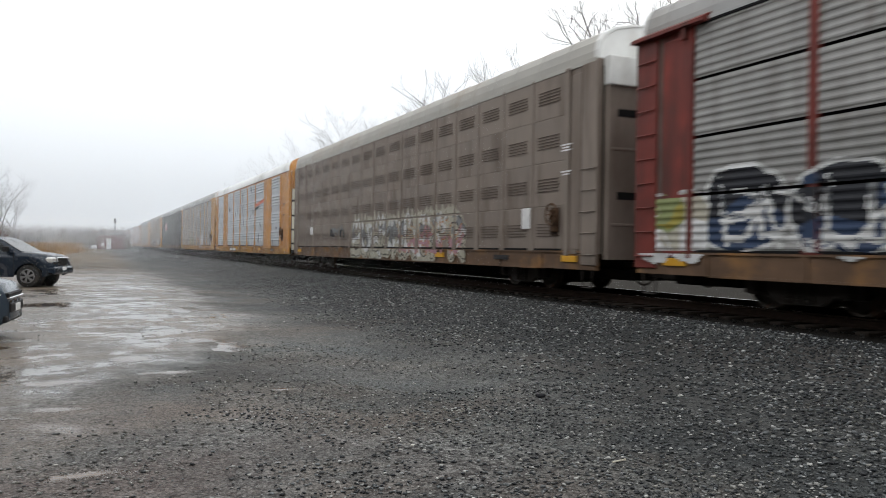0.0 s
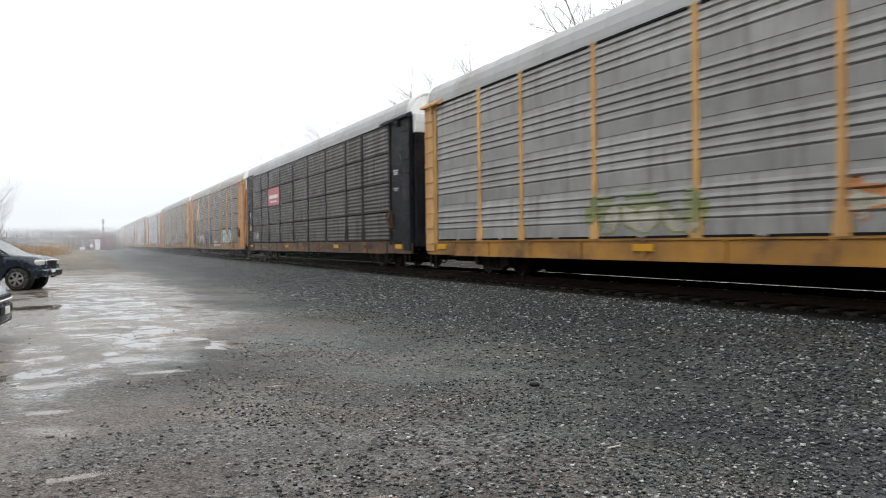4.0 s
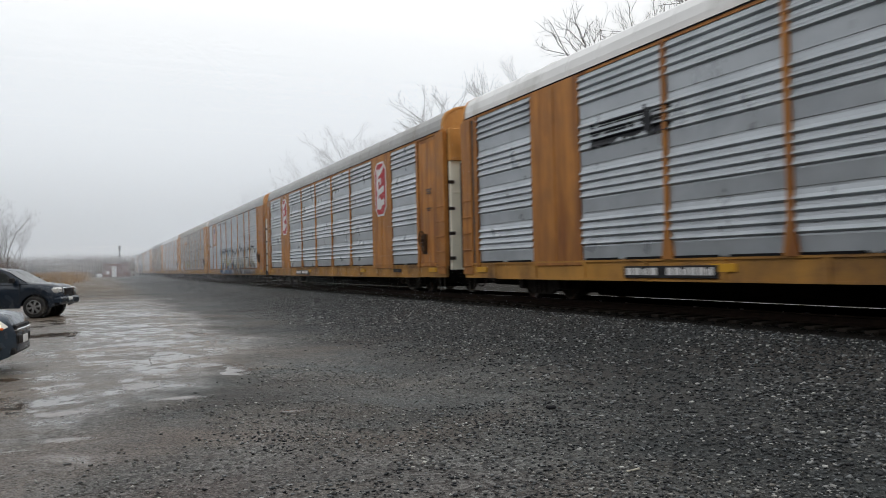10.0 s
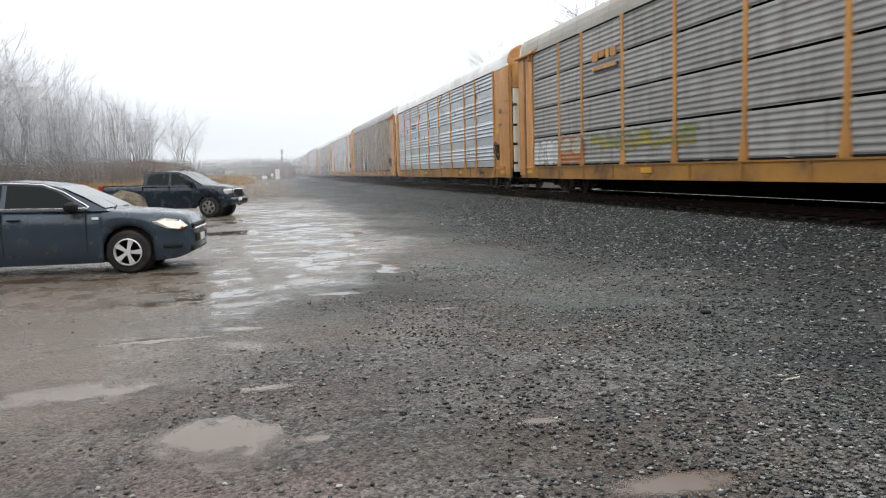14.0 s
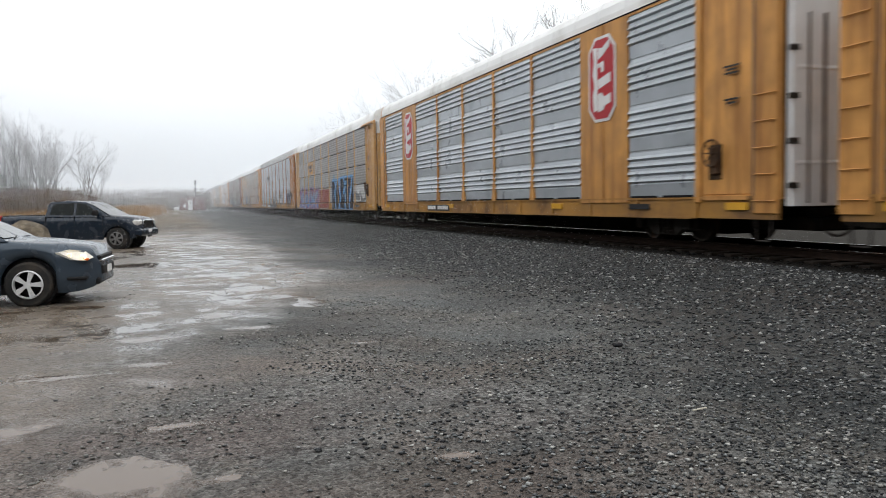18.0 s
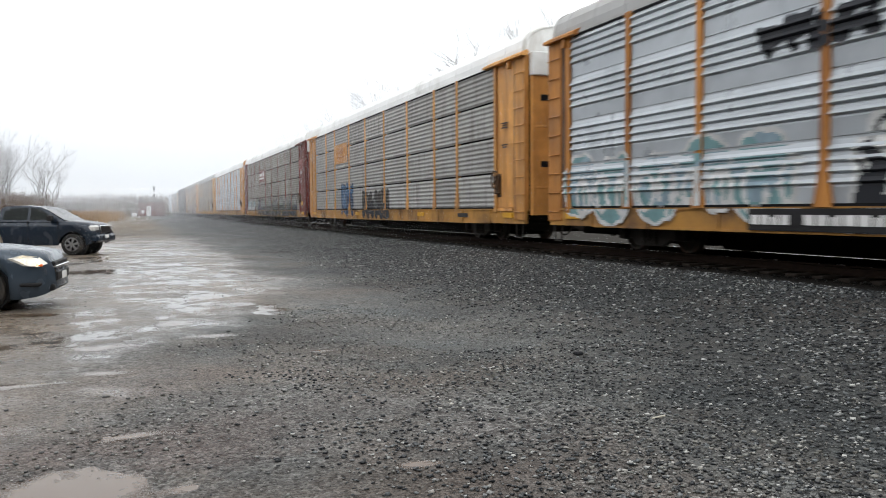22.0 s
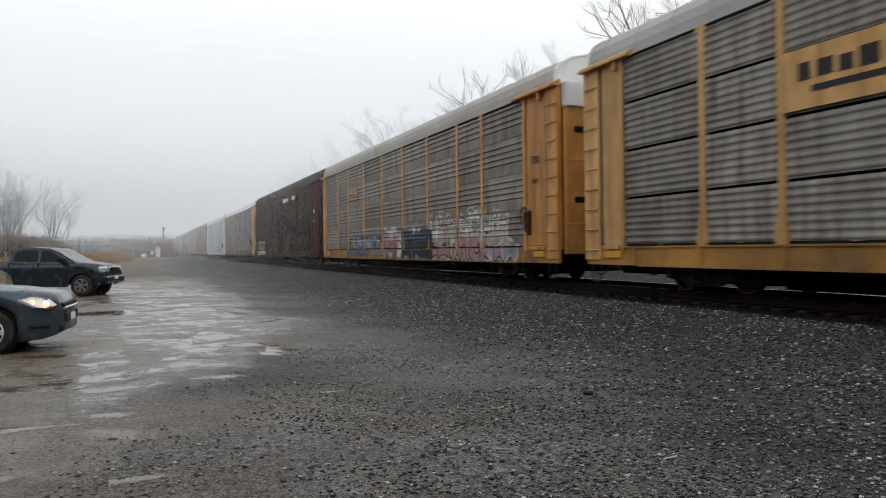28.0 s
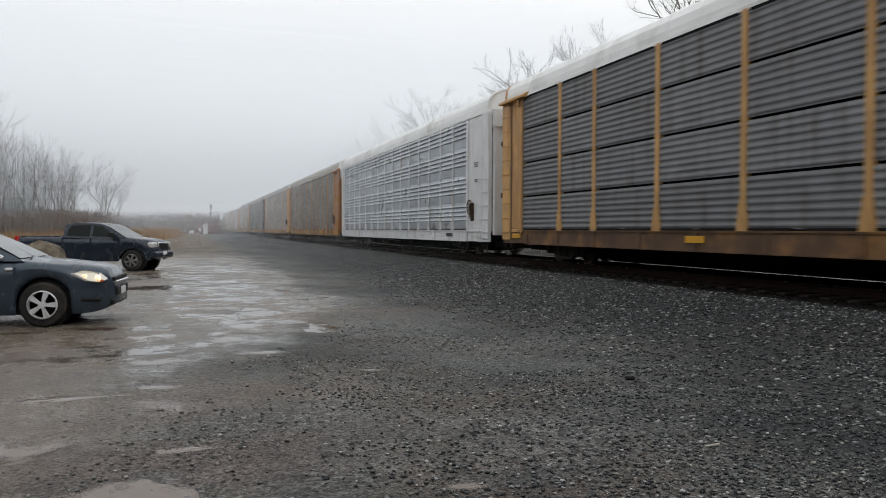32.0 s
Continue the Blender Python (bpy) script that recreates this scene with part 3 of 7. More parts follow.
def marks(parent, y1, y0, z, h, n, x, material):
    """A row of n short upright bars in place of a car's number."""
    s = Shape()
    step = (y1 - y0) / n
    for i in range(n):
        a = y1 - i * step
        if i % 3 == 2:
            s.box(x, x + 0.006, a - step * 0.86, a - step * 0.5, z - h / 2, z + h / 2)
            s.box(x, x + 0.006, a - step * 0.4, a - step * 0.05, z - h / 2, z + h * 0.3)
        else:
            s.box(x, x + 0.006, a - step * 0.84, a - step * 0.05, z - h / 2, z + h / 2)
    part("marking", s, material, parent)


def octagon(y, z, w, h, c, x0, x1):
    return Shape().slab([(y - w, z - h + c), (y - w + c, z - h), (y + w - c, z - h), (y + w, z - h + c), (y + w, z + h - c), (y + w - c, z + h), (y - w + c, z + h), (y - w, z + h - c)], x0, x1)


def red_emblem(parent, y):
    """A tall red eight-sided plate with a white rim and pale block shapes."""
    e = part("emblem", octagon(y, 3.75, 0.62, 1.0, 0.3, -1.585, -1.57), M["decal_white"], parent, "red eight-sided emblem with a white rim")
    part("emblem_field", octagon(y, 3.75, 0.55, 0.93, 0.27, -1.592, -1.58), M["decal_red"], e)
    for outline in (((0.4, 4.52), (0.2, 4.5), (0.18, 3.04), (0.36, 3.0), (0.4, 3.4), (0.32, 3.6), (0.4, 3.9), (0.34, 4.2)), ((0.16, 4.5), (-0.02, 4.46), (-0.38, 4.62), (-0.36, 4.46), (-0.04, 4.28), (0.16, 4.22)),
                    ((0.16, 4.12), (-0.12, 4.16), (-0.12, 3.92), (0.02, 3.9), (0.02, 4.04), (0.16, 4.02)), ((0.16, 3.74), (-0.42, 3.86), (-0.42, 3.64), (0.16, 3.52)),
                    ((0.16, 3.4), (0.0, 3.44), (-0.14, 3.32), (-0.42, 3.38), (-0.42, 3.16), (-0.16, 3.12), (-0.1, 3.02), (0.16, 2.98))):
        part("emblem_block", Shape().slab([(y + a, z) for a, z in outline], -1.6, -1.588), M["decal_white"], e)


def shield_emblem(parent, y, z, k=1.0, plate=True):
    if plate:
        part("emblem_plate", Shape().box(-1.585, -1.57, y - 0.62 * k, y + 0.62 * k, z - 0.95 * k, z + 0.95 * k), M["tan_yellow"], parent)
    out = [(-0.42, 0.55), (-0.3, 0.66), (-0.12, 0.6), (0, 0.68), (0.12, 0.6), (0.3, 0.66), (0.42, 0.55), (0.44, 0.1), (0.4, -0.45), (0.2, -0.68), (0, -0.76), (-0.2, -0.68), (-0.4, -0.45), (-0.44, 0.1)]
    e = part("emblem", Shape().slab([(y + a * k, z + b * k) for a, b in out], -1.6, -1.58), M["decal_white"], parent, "striped shield emblem in red, white and blue")
    part("emblem_field", Shape().slab([(y + a * k * 0.9, z + b * k) for a, b in ((-0.42, 0.52), (-0.3, 0.6), (0, 0.58), (0.3, 0.6), (0.42, 0.52), (0.44, 0.12), (-0.44, 0.12))], -1.606, -1.59), M["decal_blue"], e)
    s = Shape()
    for i in range(5):
        a = -0.34 + i * 0.17
        s.box(-1.606, -1.59, y + (a - 0.03) * k, y + (a + 0.03) * k, z - 0.62 * k + abs(a) * 0.5 * k, z + 0.08 * k)
    part("emblem_stripes", s, M["decal_pink"], e)


def plate_sign(parent, y, z, w, h, plate, ink, rows=2):
    """A painted plate with plain shapes on it."""
    if plate:
        p = part("sign_plate", Shape().box(-1.58, -1.565, y - w / 2, y + w / 2, z - h / 2, z + h / 2), M[plate], parent)
    else:
        p = part("sign_shade", Shape().box(-1.575, -1.565, y - 0.4 * w - 0.03, y + 0.34 * w, z - 0.33 * h - 0.03, z - 0.2 * h), M["decal_black"], parent)
    blocks = [(-0.36, -0.26, -0.02, 0.24), (-0.21, -0.08, -0.04, 0.27), (-0.04, 0.06, -0.03, 0.22), (0.1, 0.22, -0.02, 0.25), (0.27, 0.36, -0.03, 0.26), (-0.3, 0.26, -0.24, -0.14)] if rows == 2 and plate else [(-0.36, -0.2, -0.02, 0.26), (-0.15, -0.06, -0.02, 0.26), (0.0, 0.14, 0.06, 0.26), (0.2, 0.38, -0.02, 0.26), (-0.36, 0.38, -0.3, -0.2)] if rows == 2 else [(-0.4, 0.4, -0.1, 0.1), (-0.3, 0.3, -0.32, -0.24)]
    for a, b, c, d in blocks:
        part("sign_block", Shape().box(-1.59, -1.575, y + a * w, y + b * w, z + c * h, z + d * h), M[ink], p)


def freight_car(style, layout, frame_mat, panel, roof, sill="sill", doors=None, label="", top=False, slots=False, width=0.17, leaf=False, far_cap=None):
    """A covered car carrier with its parts; the origin lies on the rails under its middle."""
    car = new("freight_car")
    tagged(car, label, "freight car", "cars of the freight train")
    fm, pm = M[frame_mat], M[panel]
    dm = M[doors] if doors else fm
    cap = M["yellow"] if leaf else (M["dark_roof"] if frame_mat == "dark_red" else M["cap_white"])
    part("underframe", cached(("underframe",), underframe_mesh), M["dark"], car)
    for side in (1, -1):
        def make_sill():
            s = Shape().prism([(-1.53, SILL0), (-1.44, SILL0), (-1.44, SILL1), (-1.53, SILL1)], END0 + 0.05, END1 - 0.05)
            s.prism([(-1.56, SILL1 - 0.03), (-1.44, SILL1 - 0.03), (-1.44, SILL1 + 0.01), (-1.56, SILL1 + 0.01)], END0 + 0.05, END1 - 0.05)
            s.prism([(-1.55, SILL0 - 0.02), (-1.44, SILL0 - 0.02), (-1.44, SILL0 + 0.02), (-1.55, SILL0 + 0.02)], -HALF + 2.2, HALF - 2.2)
            for i in range(12):
                y = -11.6 + i * 2.1
                s.box(-1.56, -1.53, y - 0.05, y + 0.05, SILL0, SILL1)
            return s
        ob = part("side_sill", cached(("side_sill",), make_sill), M[sill], car)
        if side < 0:
            ob.rotation_euler = (0, 0, math.pi)
            ob.location = (0, END0 + END1, 0)
    part("roof", cached(("roof",), roof_mesh), M[roof], car)
    for side in (0, math.pi):
        ob = part("roof_end", cached(("roof_end",), end_hood_mesh), M[far_cap] if far_cap and side else cap, car)
        ob.location = (0, END0 + 0.12 if not side else END1 - 0.12, 0)
        ob.rotation_euler = (0, 0, side)
    # near-black box; the unlit inside of the car is put into its colour
    part("inner_lining", cached(("inner_lining",), lambda: Shape().box(-1.42, 1.42, -HALF + 0.4, HALF - 0.4, 0.9, TOP)), M["hollow_shade"], car)
    bays, wides, posts = grid_side(style, layout)
    for a, b in bays:
        for row in range(4):
            part("screen", screen_mesh(style, b - a - 0.03, row), pm, car, at=(0, a + 0.015, 0))
    for a, b in wides:
        part("solid_panel", cached(("solid_panel", round(b - a, 3)), lambda: Shape().box(-1.56, -1.44, -(b - a) / 2, (b - a) / 2, SILL1 - 0.1, TOP - 0.01, 0.012)
                                   .box(-1.575, -1.56, -0.03, 0.03, SILL1, TOP - 0.03)), fm, car, at=(0, (a + b) / 2, 0))
    if layout == "wide":
        post_ys, w = posts, 0.13
    else:
        post_ys, w = posts, width
    for y in post_ys:
        part("post", post_mesh(w, top, -1.578 if style == "louvre" else -1.556), fm, car, at=(0, y, 0))
    # top chord
    part("top_chord", cached(("top_chord",), lambda: Shape().prism([(-1.55, TOP - 0.07), (-1.44, TOP - 0.07), (-1.44, TOP + 0.02), (-1.55, TOP + 0.02)], END0 + 0.1, END1 - 0.1)), fm if layout == "wide" or frame_mat == "dark_red" else M[roof], car)
    def drains():
        s = Shape()
        for a, b in bays:
            k = max(1, round((b - a) / 1.3))
            for i in range(k):
                c = a + (b - a) * (i + 0.5) / k
                s.box(-1.566, -1.53, c - 0.4 * (b - a) / k, c + 0.4 * (b - a) / k, SILL1 + 0.012, SILL1 + 0.055)
        return s
    # near-black dashes; the shade of the drain openings is in their colour
    tagged(part("drain_slot", cached(("drain_slots", style, layout), drains), M["hollow_shade"], car), kind="stuff")
    if layout == "wide":
        # dark strip that paints the shade line under the roof edge
        part("gutter", cached(("gutter",), lambda: Shape().prism([(-1.562, TOP - 0.01), (-1.54, TOP - 0.01), (-1.54, TOP + 0.02), (-1.562, TOP + 0.02)], END0 + 0.3, END1 - 0.3)), M["hollow_shade"], car)
    # far side of the car, seen only from beyond
    def back_side():
        s = Shape()
        for row in ROWS4:
            s.sheet([(-x, z) for x, z in ridges_seam(*row)], -11.95, 12.2)
        return s
    part("back_screens", cached(("back_screens",), back_side), pm, car)
    for y in (-9.1, -7.05, -4.1, -1.15, 1.7, 4.6, 7.4, 9.5):
        part("back_post", cached(("back_post",), lambda: Shape().box(1.44, 1.55, -0.09, 0.09, SILL1, TOP)), fm, car, at=(0, y, 0))
    for a, b in ((END0, -11.95), (12.2, END1)):
        part("back_end_panel", cached(("back_end_panel", a), lambda: Shape().box(1.44, 1.55, a, b, SILL1, TOP)), fm, car)
    # solid end panels: a jamb beside the screens, a flat plate, and a ladder bay at the corner
    s0, s1 = bays[0][0], bays[-1][1]
    eaves = layout == "std" and not leaf
    for a, b in ((END0, s0), (s1, END1)):
        near = a < 0
        key = (round(a, 2), round(b, 2))
        c0, c1 = (a, a + 0.58) if near else (b - 0.62, b)          # ladder bay
        j0, j1 = (b - 0.17, b) if near else (a, a + 0.12)          # jamb
        k0, k1 = (c1 + 0.08, j0 - 0.03) if near else (j1 + 0.03, c0 - 0.13)
        p = part("end_panel", cached(("end_panel", *key), lambda: Shape().box(-1.52, -1.42, a + 0.02, b - 0.02, SILL1 - 0.05, TOP - 0.02)), dm, car)
        part("ladder_bay", cached(("ladder_bay", *key), lambda: Shape().box(-1.565, -1.515, c0, c1, SILL1 - 0.3, TOP - 0.06, 0.012)), dm, p)
        part("jamb", cached(("jamb", *key), lambda: Shape().box(-1.58, -1.515, j0, j1, SILL1 - 0.1, TOP - 0.02, 0.012)), dm, p)
        if k1 - k0 > 0.3:
            part("door_plate", cached(("door_plate", *key), lambda: Shape().box(-1.535, -1.515, k0, k1, SILL1 + 0.05, TOP - 0.2, 0.008)), dm, p)
            part("door_foot", cached(("door_foot", *key), lambda: Shape().box(-1.57, -1.515, k0 + 0.08, k1 - 0.05, SILL1 - 0.06, SILL1 + 0.03, 0.006)), dm, p)
        z = 0.85
        while z < (TOP - 0.3 if layout == "std" else 2.9):
            part("rung", cached(("rung",), lambda: Shape().tube((-1.6, -0.25, 0), (-1.6, 0.25, 0), 0.014, n=5).tube((-1.6, -0.25, 0), (-1.555, -0.25, 0), 0.014, n=5).tube((-1.6, 0.25, 0), (-1.555, 0.25, 0), 0.014, n=5)),
                 dm, p, at=(0, a + 0.29 if near else b - 0.31, z))
            z += 0.46
        # strip that paints the shade of the recess beside the ladder bay
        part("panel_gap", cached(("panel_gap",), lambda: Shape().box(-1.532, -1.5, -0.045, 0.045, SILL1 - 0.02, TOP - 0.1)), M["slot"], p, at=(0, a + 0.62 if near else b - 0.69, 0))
        if eaves:
            # sloping beam that carries the end door's rail
            y0, y1 = (a - 0.05, b + 0.5) if near else (a - 0.35, b + 0.03)
            part("eave_beam", cached(("eave_beam", near, round(y1 - y0, 2)), lambda: Shape().prism([(-1.7, TOP - 0.08), (-1.7, TOP - 0.02), (-1.5, TOP + 0.09), (-1.45, TOP + 0.02), (-1.5, TOP - 0.08)], 0, y1 - y0)
                                           .box(-1.66, -1.54, 0.85 if near else 0.5, 0.95 if near else 0.6, TOP - 0.3, TOP - 0.07, 0.01)), dm, p, at=(0, y0, 0))
    for y in (END0 + 0.4, END1 - 0.4):
        part("stirrup_step", cached(("stirrup_step",), lambda: Shape().tube((-1.5, -0.2, 0.55), (-1.5, -0.16, 0.14), 0.018, n=5).tube((-1.5, 0.2, 0.55), (-1.5, 0.16, 0.14), 0.018, n=5)
                                    .tube((-1.5, -0.17, 0.14), (-1.5, 0.17, 0.14), 0.02, n=5)), M["frame_steel"], car, at=(0, y, 0))
    # raised dark patch that paints the shade behind the brake wheel
    part("brake_recess", cached(("brake_recess",), lambda: Shape().box(-1.548, -1.52, -0.17, 0.2, -0.5, 0.16, 0.02)), M["stain_and_shade"], car, at=(0, -12.2, 1.75))
    part("brake_wheel", cached(("brake_wheel",), brake_wheel_mesh), M["rusty_brake"], car, at=(0, -12.2, 1.75))
    if layout == "std":
        # near-black dashes between posts paint the shade line below the roof
        def gutter_shade_gaps():
            s = Shape()
            for a, b in bays:
                s.box(-1.556, -1.5, a + 0.16, b - 0.14, TOP - 0.1, TOP - 0.05)
            return s
        tagged(part("gutter_gap", cached(("gutter_shade_gaps", style), gutter_shade_gaps), M["hollow_shade"], car), kind="stuff")
    # end doors: two leaves at each end, set back from the panels
    def door_leaf():
        """Ribbed leaf, its jamb turned back along the side."""
        ribs = [(0.0, 0.75), (-0.12, 0.75)]
        for z in (1.45, 3.05):
            ribs += [(-0.12, z), (-0.13, z + 0.02), (-0.13, z + 0.05), (-0.12, z + 0.07)]
        ribs += [(-0.12, TOP - 0.05), (0.0, TOP - 0.05)]
        s = Shape().slab(ribs, -1.4, -0.02)
        s.box(-1.4, -1.3, -0.145, -0.1, 0.75, TOP - 0.05, 0.008)
        return s
    leaf_mesh = cached(("end_door",), door_leaf)
    # right leaf darker: shade deep between the cars is put into its colour
    left, right = (M[leaf], M["roof_tan"]) if leaf else (dm, dm)
    for end in (-1, 1):
        for side in (-1, 1):
            ob = part("end_door", leaf_mesh, left, car)
            ob.scale = (1, 1, 1)
            ob.location = (0, (END0 if end < 0 else END1) + end * 0.02, 0)
            if end * side > 0:
                ob.rotation_euler = (0, 0, math.pi if end > 0 else 0)
            else:
                ob.data = cached(("end_door_mirrored",), lambda: Shape().add([(-v.co.x, v.co.y, v.co.z) for v in leaf_mesh.vertices], [tuple(p.vertices)[::-1] for p in leaf_mesh.polygons]))
                if not ob.data.materials:
                    ob.data.materials.append(None)
                ob.material_slots[0].link = "OBJECT"
                ob.material_slots[0].material = right
                ob.rotation_euler = (0, 0, math.pi if end > 0 else 0)
        if leaf != "white":
            ob = part("door_header", cached(("door_header", bool(leaf)), lambda: Shape().box(-1.42, 1.42, -0.19, 0.02, 4.05 if leaf else 4.42, TOP + 0.02, 0.02)), cap, car)
            ob.location = (0, (END0 if end < 0 else END1) + end * 0.02, 0)
            ob.rotation_euler = (0, 0, 0 if end < 0 else math.pi)
        if leaf:
            # lock rods, and dark bars that paint shading onto the leaves
            for x, w, c in ((-0.72, 0.03, "slot"), (0.68, 0.03, "slot"), (-1.05, 0.02, "slot")):
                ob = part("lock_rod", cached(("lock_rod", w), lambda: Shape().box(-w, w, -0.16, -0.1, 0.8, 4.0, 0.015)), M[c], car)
                ob.location = (x if end < 0 else -x, (END0 if end < 0 else END1) + end * 0.02, 0)
                ob.rotation_euler = (0, 0, 0 if end < 0 else math.pi)
            for z in (1.1, 1.85, 2.6, 3.4):
                ob = part("hinge", cached(("door_hinge",), lambda: Shape().box(-1.46, -1.28, -0.17, -0.1, -0.05, 0.05, 0.01)), M["frame_steel"], car)
                ob.location = (0, (END0 if end < 0 else END1) + end * 0.02, z)
                ob.rotation_euler = (0, 0, 0 if end < 0 else math.pi)
            for z in (2.55, 2.65, 2.75, 2.9, 3.0, 1.9, 1.75):
                ob = part("marking", cached(("door_marking",), lambda: Shape().box(0.55, 0.95, -0.13, -0.115, -0.015, 0.015)), M["decal_black"], car)
                ob.location = (0, (END0 if end < 0 else END1) + end * 0.02, z)
                ob.rotation_euler = (0, 0, 0 if end < 0 else math.pi)
        for z in (2.3, 2.75, 3.4) if frame_mat in ("red", "black", "dark_red") else (() if leaf else (3.85, 2.1)):
            # slots are near-black bars, the shade inside put into their colour
            ob = part("door_slot", cached(("door_slot",), lambda: Shape().box(-1.15, 1.15, -0.128, -0.11, -0.08, 0.08)), M["hollow_shade"], car)
            ob.location = (0, (END0 if end < 0 else END1) + end * 0.02, z)
            ob.rotation_euler = (0, 0, 0 if end < 0 else math.pi)
        ob = part("coupler", cached(("coupler",), coupler_mesh), M["frame_steel"], car)
        ob.location = (0, (END0 if end < 0 else END1) - end * 0.3, 0)
        ob.rotation_euler = (0, 0, 0 if end < 0 else math.pi)
    for y in () if frame_mat == "dark_red" else (-12.8, -5.6, 3.1, 12.3):
        part("reflector", cached(("reflector",), lambda: Shape().box(-1.566, -1.52, -0.3, 0.3, 0.68, 0.82, 0.004)), M["decal_yellow" if frame_mat != "white" else "white"], car, at=(0, y, 0))
    wheels = bogie(car, -BOGIE) + bogie(car, BOGIE)
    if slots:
        # slits are thin bars; their shade is put into the colour
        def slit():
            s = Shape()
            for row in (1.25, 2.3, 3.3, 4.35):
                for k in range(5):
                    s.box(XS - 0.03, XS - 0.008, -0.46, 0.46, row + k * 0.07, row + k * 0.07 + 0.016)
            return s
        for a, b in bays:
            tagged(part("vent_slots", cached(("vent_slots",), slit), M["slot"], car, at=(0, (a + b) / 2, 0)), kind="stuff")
    if layout == "wide":
        board = part("number_board", Shape().box(-1.572, -1.55, 3.2, 5.84, 0.565, 0.795, 0.004), M["decal_black"], car)
        marks(board, 5.76, 4.78, 0.69, 0.14, 4, -1.578, M["decal_white"])
        marks(board, 4.54, 3.28, 0.69, 0.14, 6, -1.578, M["decal_white"])
    # small stencilled writing near the ends
    ink = M["decal_white"] if frame_mat in ("red", "black", "dark_red", "taupe") else M["decal_black"]
    bars(car, -12.68, 3.3, 0.5, 0.035, 3, ink)
    bars(car, -12.68, 2.7, 0.45, 0.035, 2, ink)
    bars(car, -9.6, 0.74, 0.9, 0.12, 1, M["decal_black"], "number_panel", x=-1.565)
    return car, wheels


CAR_KINDS = [
    # style, layout, frame, panel, roof, label, extras
    ("seam", "std", "red", "grey_panel", "roof_grey", "oxide red car carrier with grey corrugated screens and bubble graffiti", {"sill": "brown_sill"}),
    ("flat", "dense", "taupe", "taupe", "roof_tan", "taupe car carrier with many ribs, slotted screens and white graffiti", {"slots": True, "width": 0.1, "sill": "brown_sill"}),
    ("louvre", "wide", "yellow", "silver", "roof_white", "yellow car carrier with bright louvred screens and an orange stripe", {"leaf": "ivory"}),
    ("mild", "std", "tan_yellow", "grey_panel", "roof_grey", "faded yellow car carrier with weathered louvred screens", {}),
    ("seam", "std", "black", "sooty_panel", "roof_grey", "black car carrier with dirty screens and a red sign", {"width": 0.26, "sill": "brown_sill"}),
    ("seam", "std", "yellow", "brown_panel", "roof_tan", "yellow car carrier with dirty seamed screens and a shield emblem", {"top": True}),
    ("mild", "std", "tan_yellow", "brown_panel", "roof_grey", "faded yellow car carrier with brown screens and pale graffiti", {"top": True}),
    ("louvre", "wide", "orange", "silver", "roof_white", "rusty yellow car carrier with bright louvred screens and a black mark", {"leaf": "ivory"}),
    ("louvre", "wide", "orange", "silver", "roof_grey", "rusty yellow car carrier with two red emblems", {"leaf": "ivory"}),
    ("louvre", "std", "orange", "silver", "roof_grey", "yellow car carrier with bright screens, shield emblem and bold graffiti", {"top": True, "leaf": "ivory"}),
    ("seam", "std", "yellow", "grey_panel", "roof_tan", "yellow car carrier with seamed grey screens and orange graffiti", {}),
    ("louvre", "std", "yellow", "silver", "roof_white", "yellow car carrier with bright louvred screens", {"top": True, "leaf": "ivory"}),
    ("mild", "std", "yellow", "brown_panel", "roof_grey", "yellow car carrier with brown screens, pink and white graffiti", {"top": True}),
    ("louvre", "wide", "yellow", "silver", "roof_white", "clean yellow car carrier with two red emblems and a white roof", {"leaf": "white"}),
    ("seam", "std", "tan_yellow", "grey_panel", "roof_white", "yellow car carrier with purple, red and blue graffiti", {}),
    ("louvre", "std", "orange", "silver", "roof_grey", "yellow car carrier with bright screens, teal and black graffiti", {"top": True}),
    ("seam", "std", "yellow", "grey_panel", "roof_white", "yellow car carrier with seamed grey screens and black graffiti", {}),
    ("seam", "std", "red", "dusty_panel", "roof_white", "oxide red car carrier with brown screens and green graffiti", {}),
    ("louvre", "std", "yellow", "silver", "roof_white", "yellow car carrier with bright screens and a shield emblem", {"leaf": "roof_grey"}),
    ("seam", "std", "tan_yellow", "dusty_panel", "roof_grey", "faded yellow car carrier with seamed grey screens and a lettered plate", {"top": True}),
    ("mild", "std", "yellow", "brown_panel", "roof_tan", "yellow car carrier with brown screens, white and pink graffiti", {}),
    ("shallow", "std", "dark_red", "rust_panel", "dark_roof", "rust brown car carrier with dark patched panels", {"sill": "grimy_sill"}),
    ("seam", "std", "tan_yellow", "slate_panel", "roof_white", "faded yellow car carrier with blue-grey screens and a white roof", {"far_cap": "yellow", "sill": "brown_sill"}),
    ("louvre", "dense", "white", "silver", "roof_white", "white car carrier with slotted screens and many posts", {"sill": "white", "width": 0.1}),
    ("mild", "std", "orange", "brown_panel", "roof_tan", "yellow car carrier with brown screens", {}),
    ("seam", "std", "tan_yellow", "grey_panel", "roof_grey", "faded yellow car carrier with seamed screens", {}),
    ("seam", "std", "black", "brown_panel", "roof_grey", "dark car carrier with dirty screens", {"width": 0.26}),
    ("mild", "std", "tan_yellow", "grey_panel", "roof_grey", "faded yellow car carrier with weathered screens", {}),
    ("louvre", "wide", "orange", "silver", "roof_white", "rusty yellow car carrier with bright louvred screens", {}),
    ("seam", "std", "yellow", "grey_panel", "roof_tan", "yellow car carrier with seamed grey screens", {}),
    ("mild", "std", "tan_yellow", "brown_panel", "roof_grey", "faded yellow car carrier with brown screens", {}),
]
CARS, WHEELS = [], []
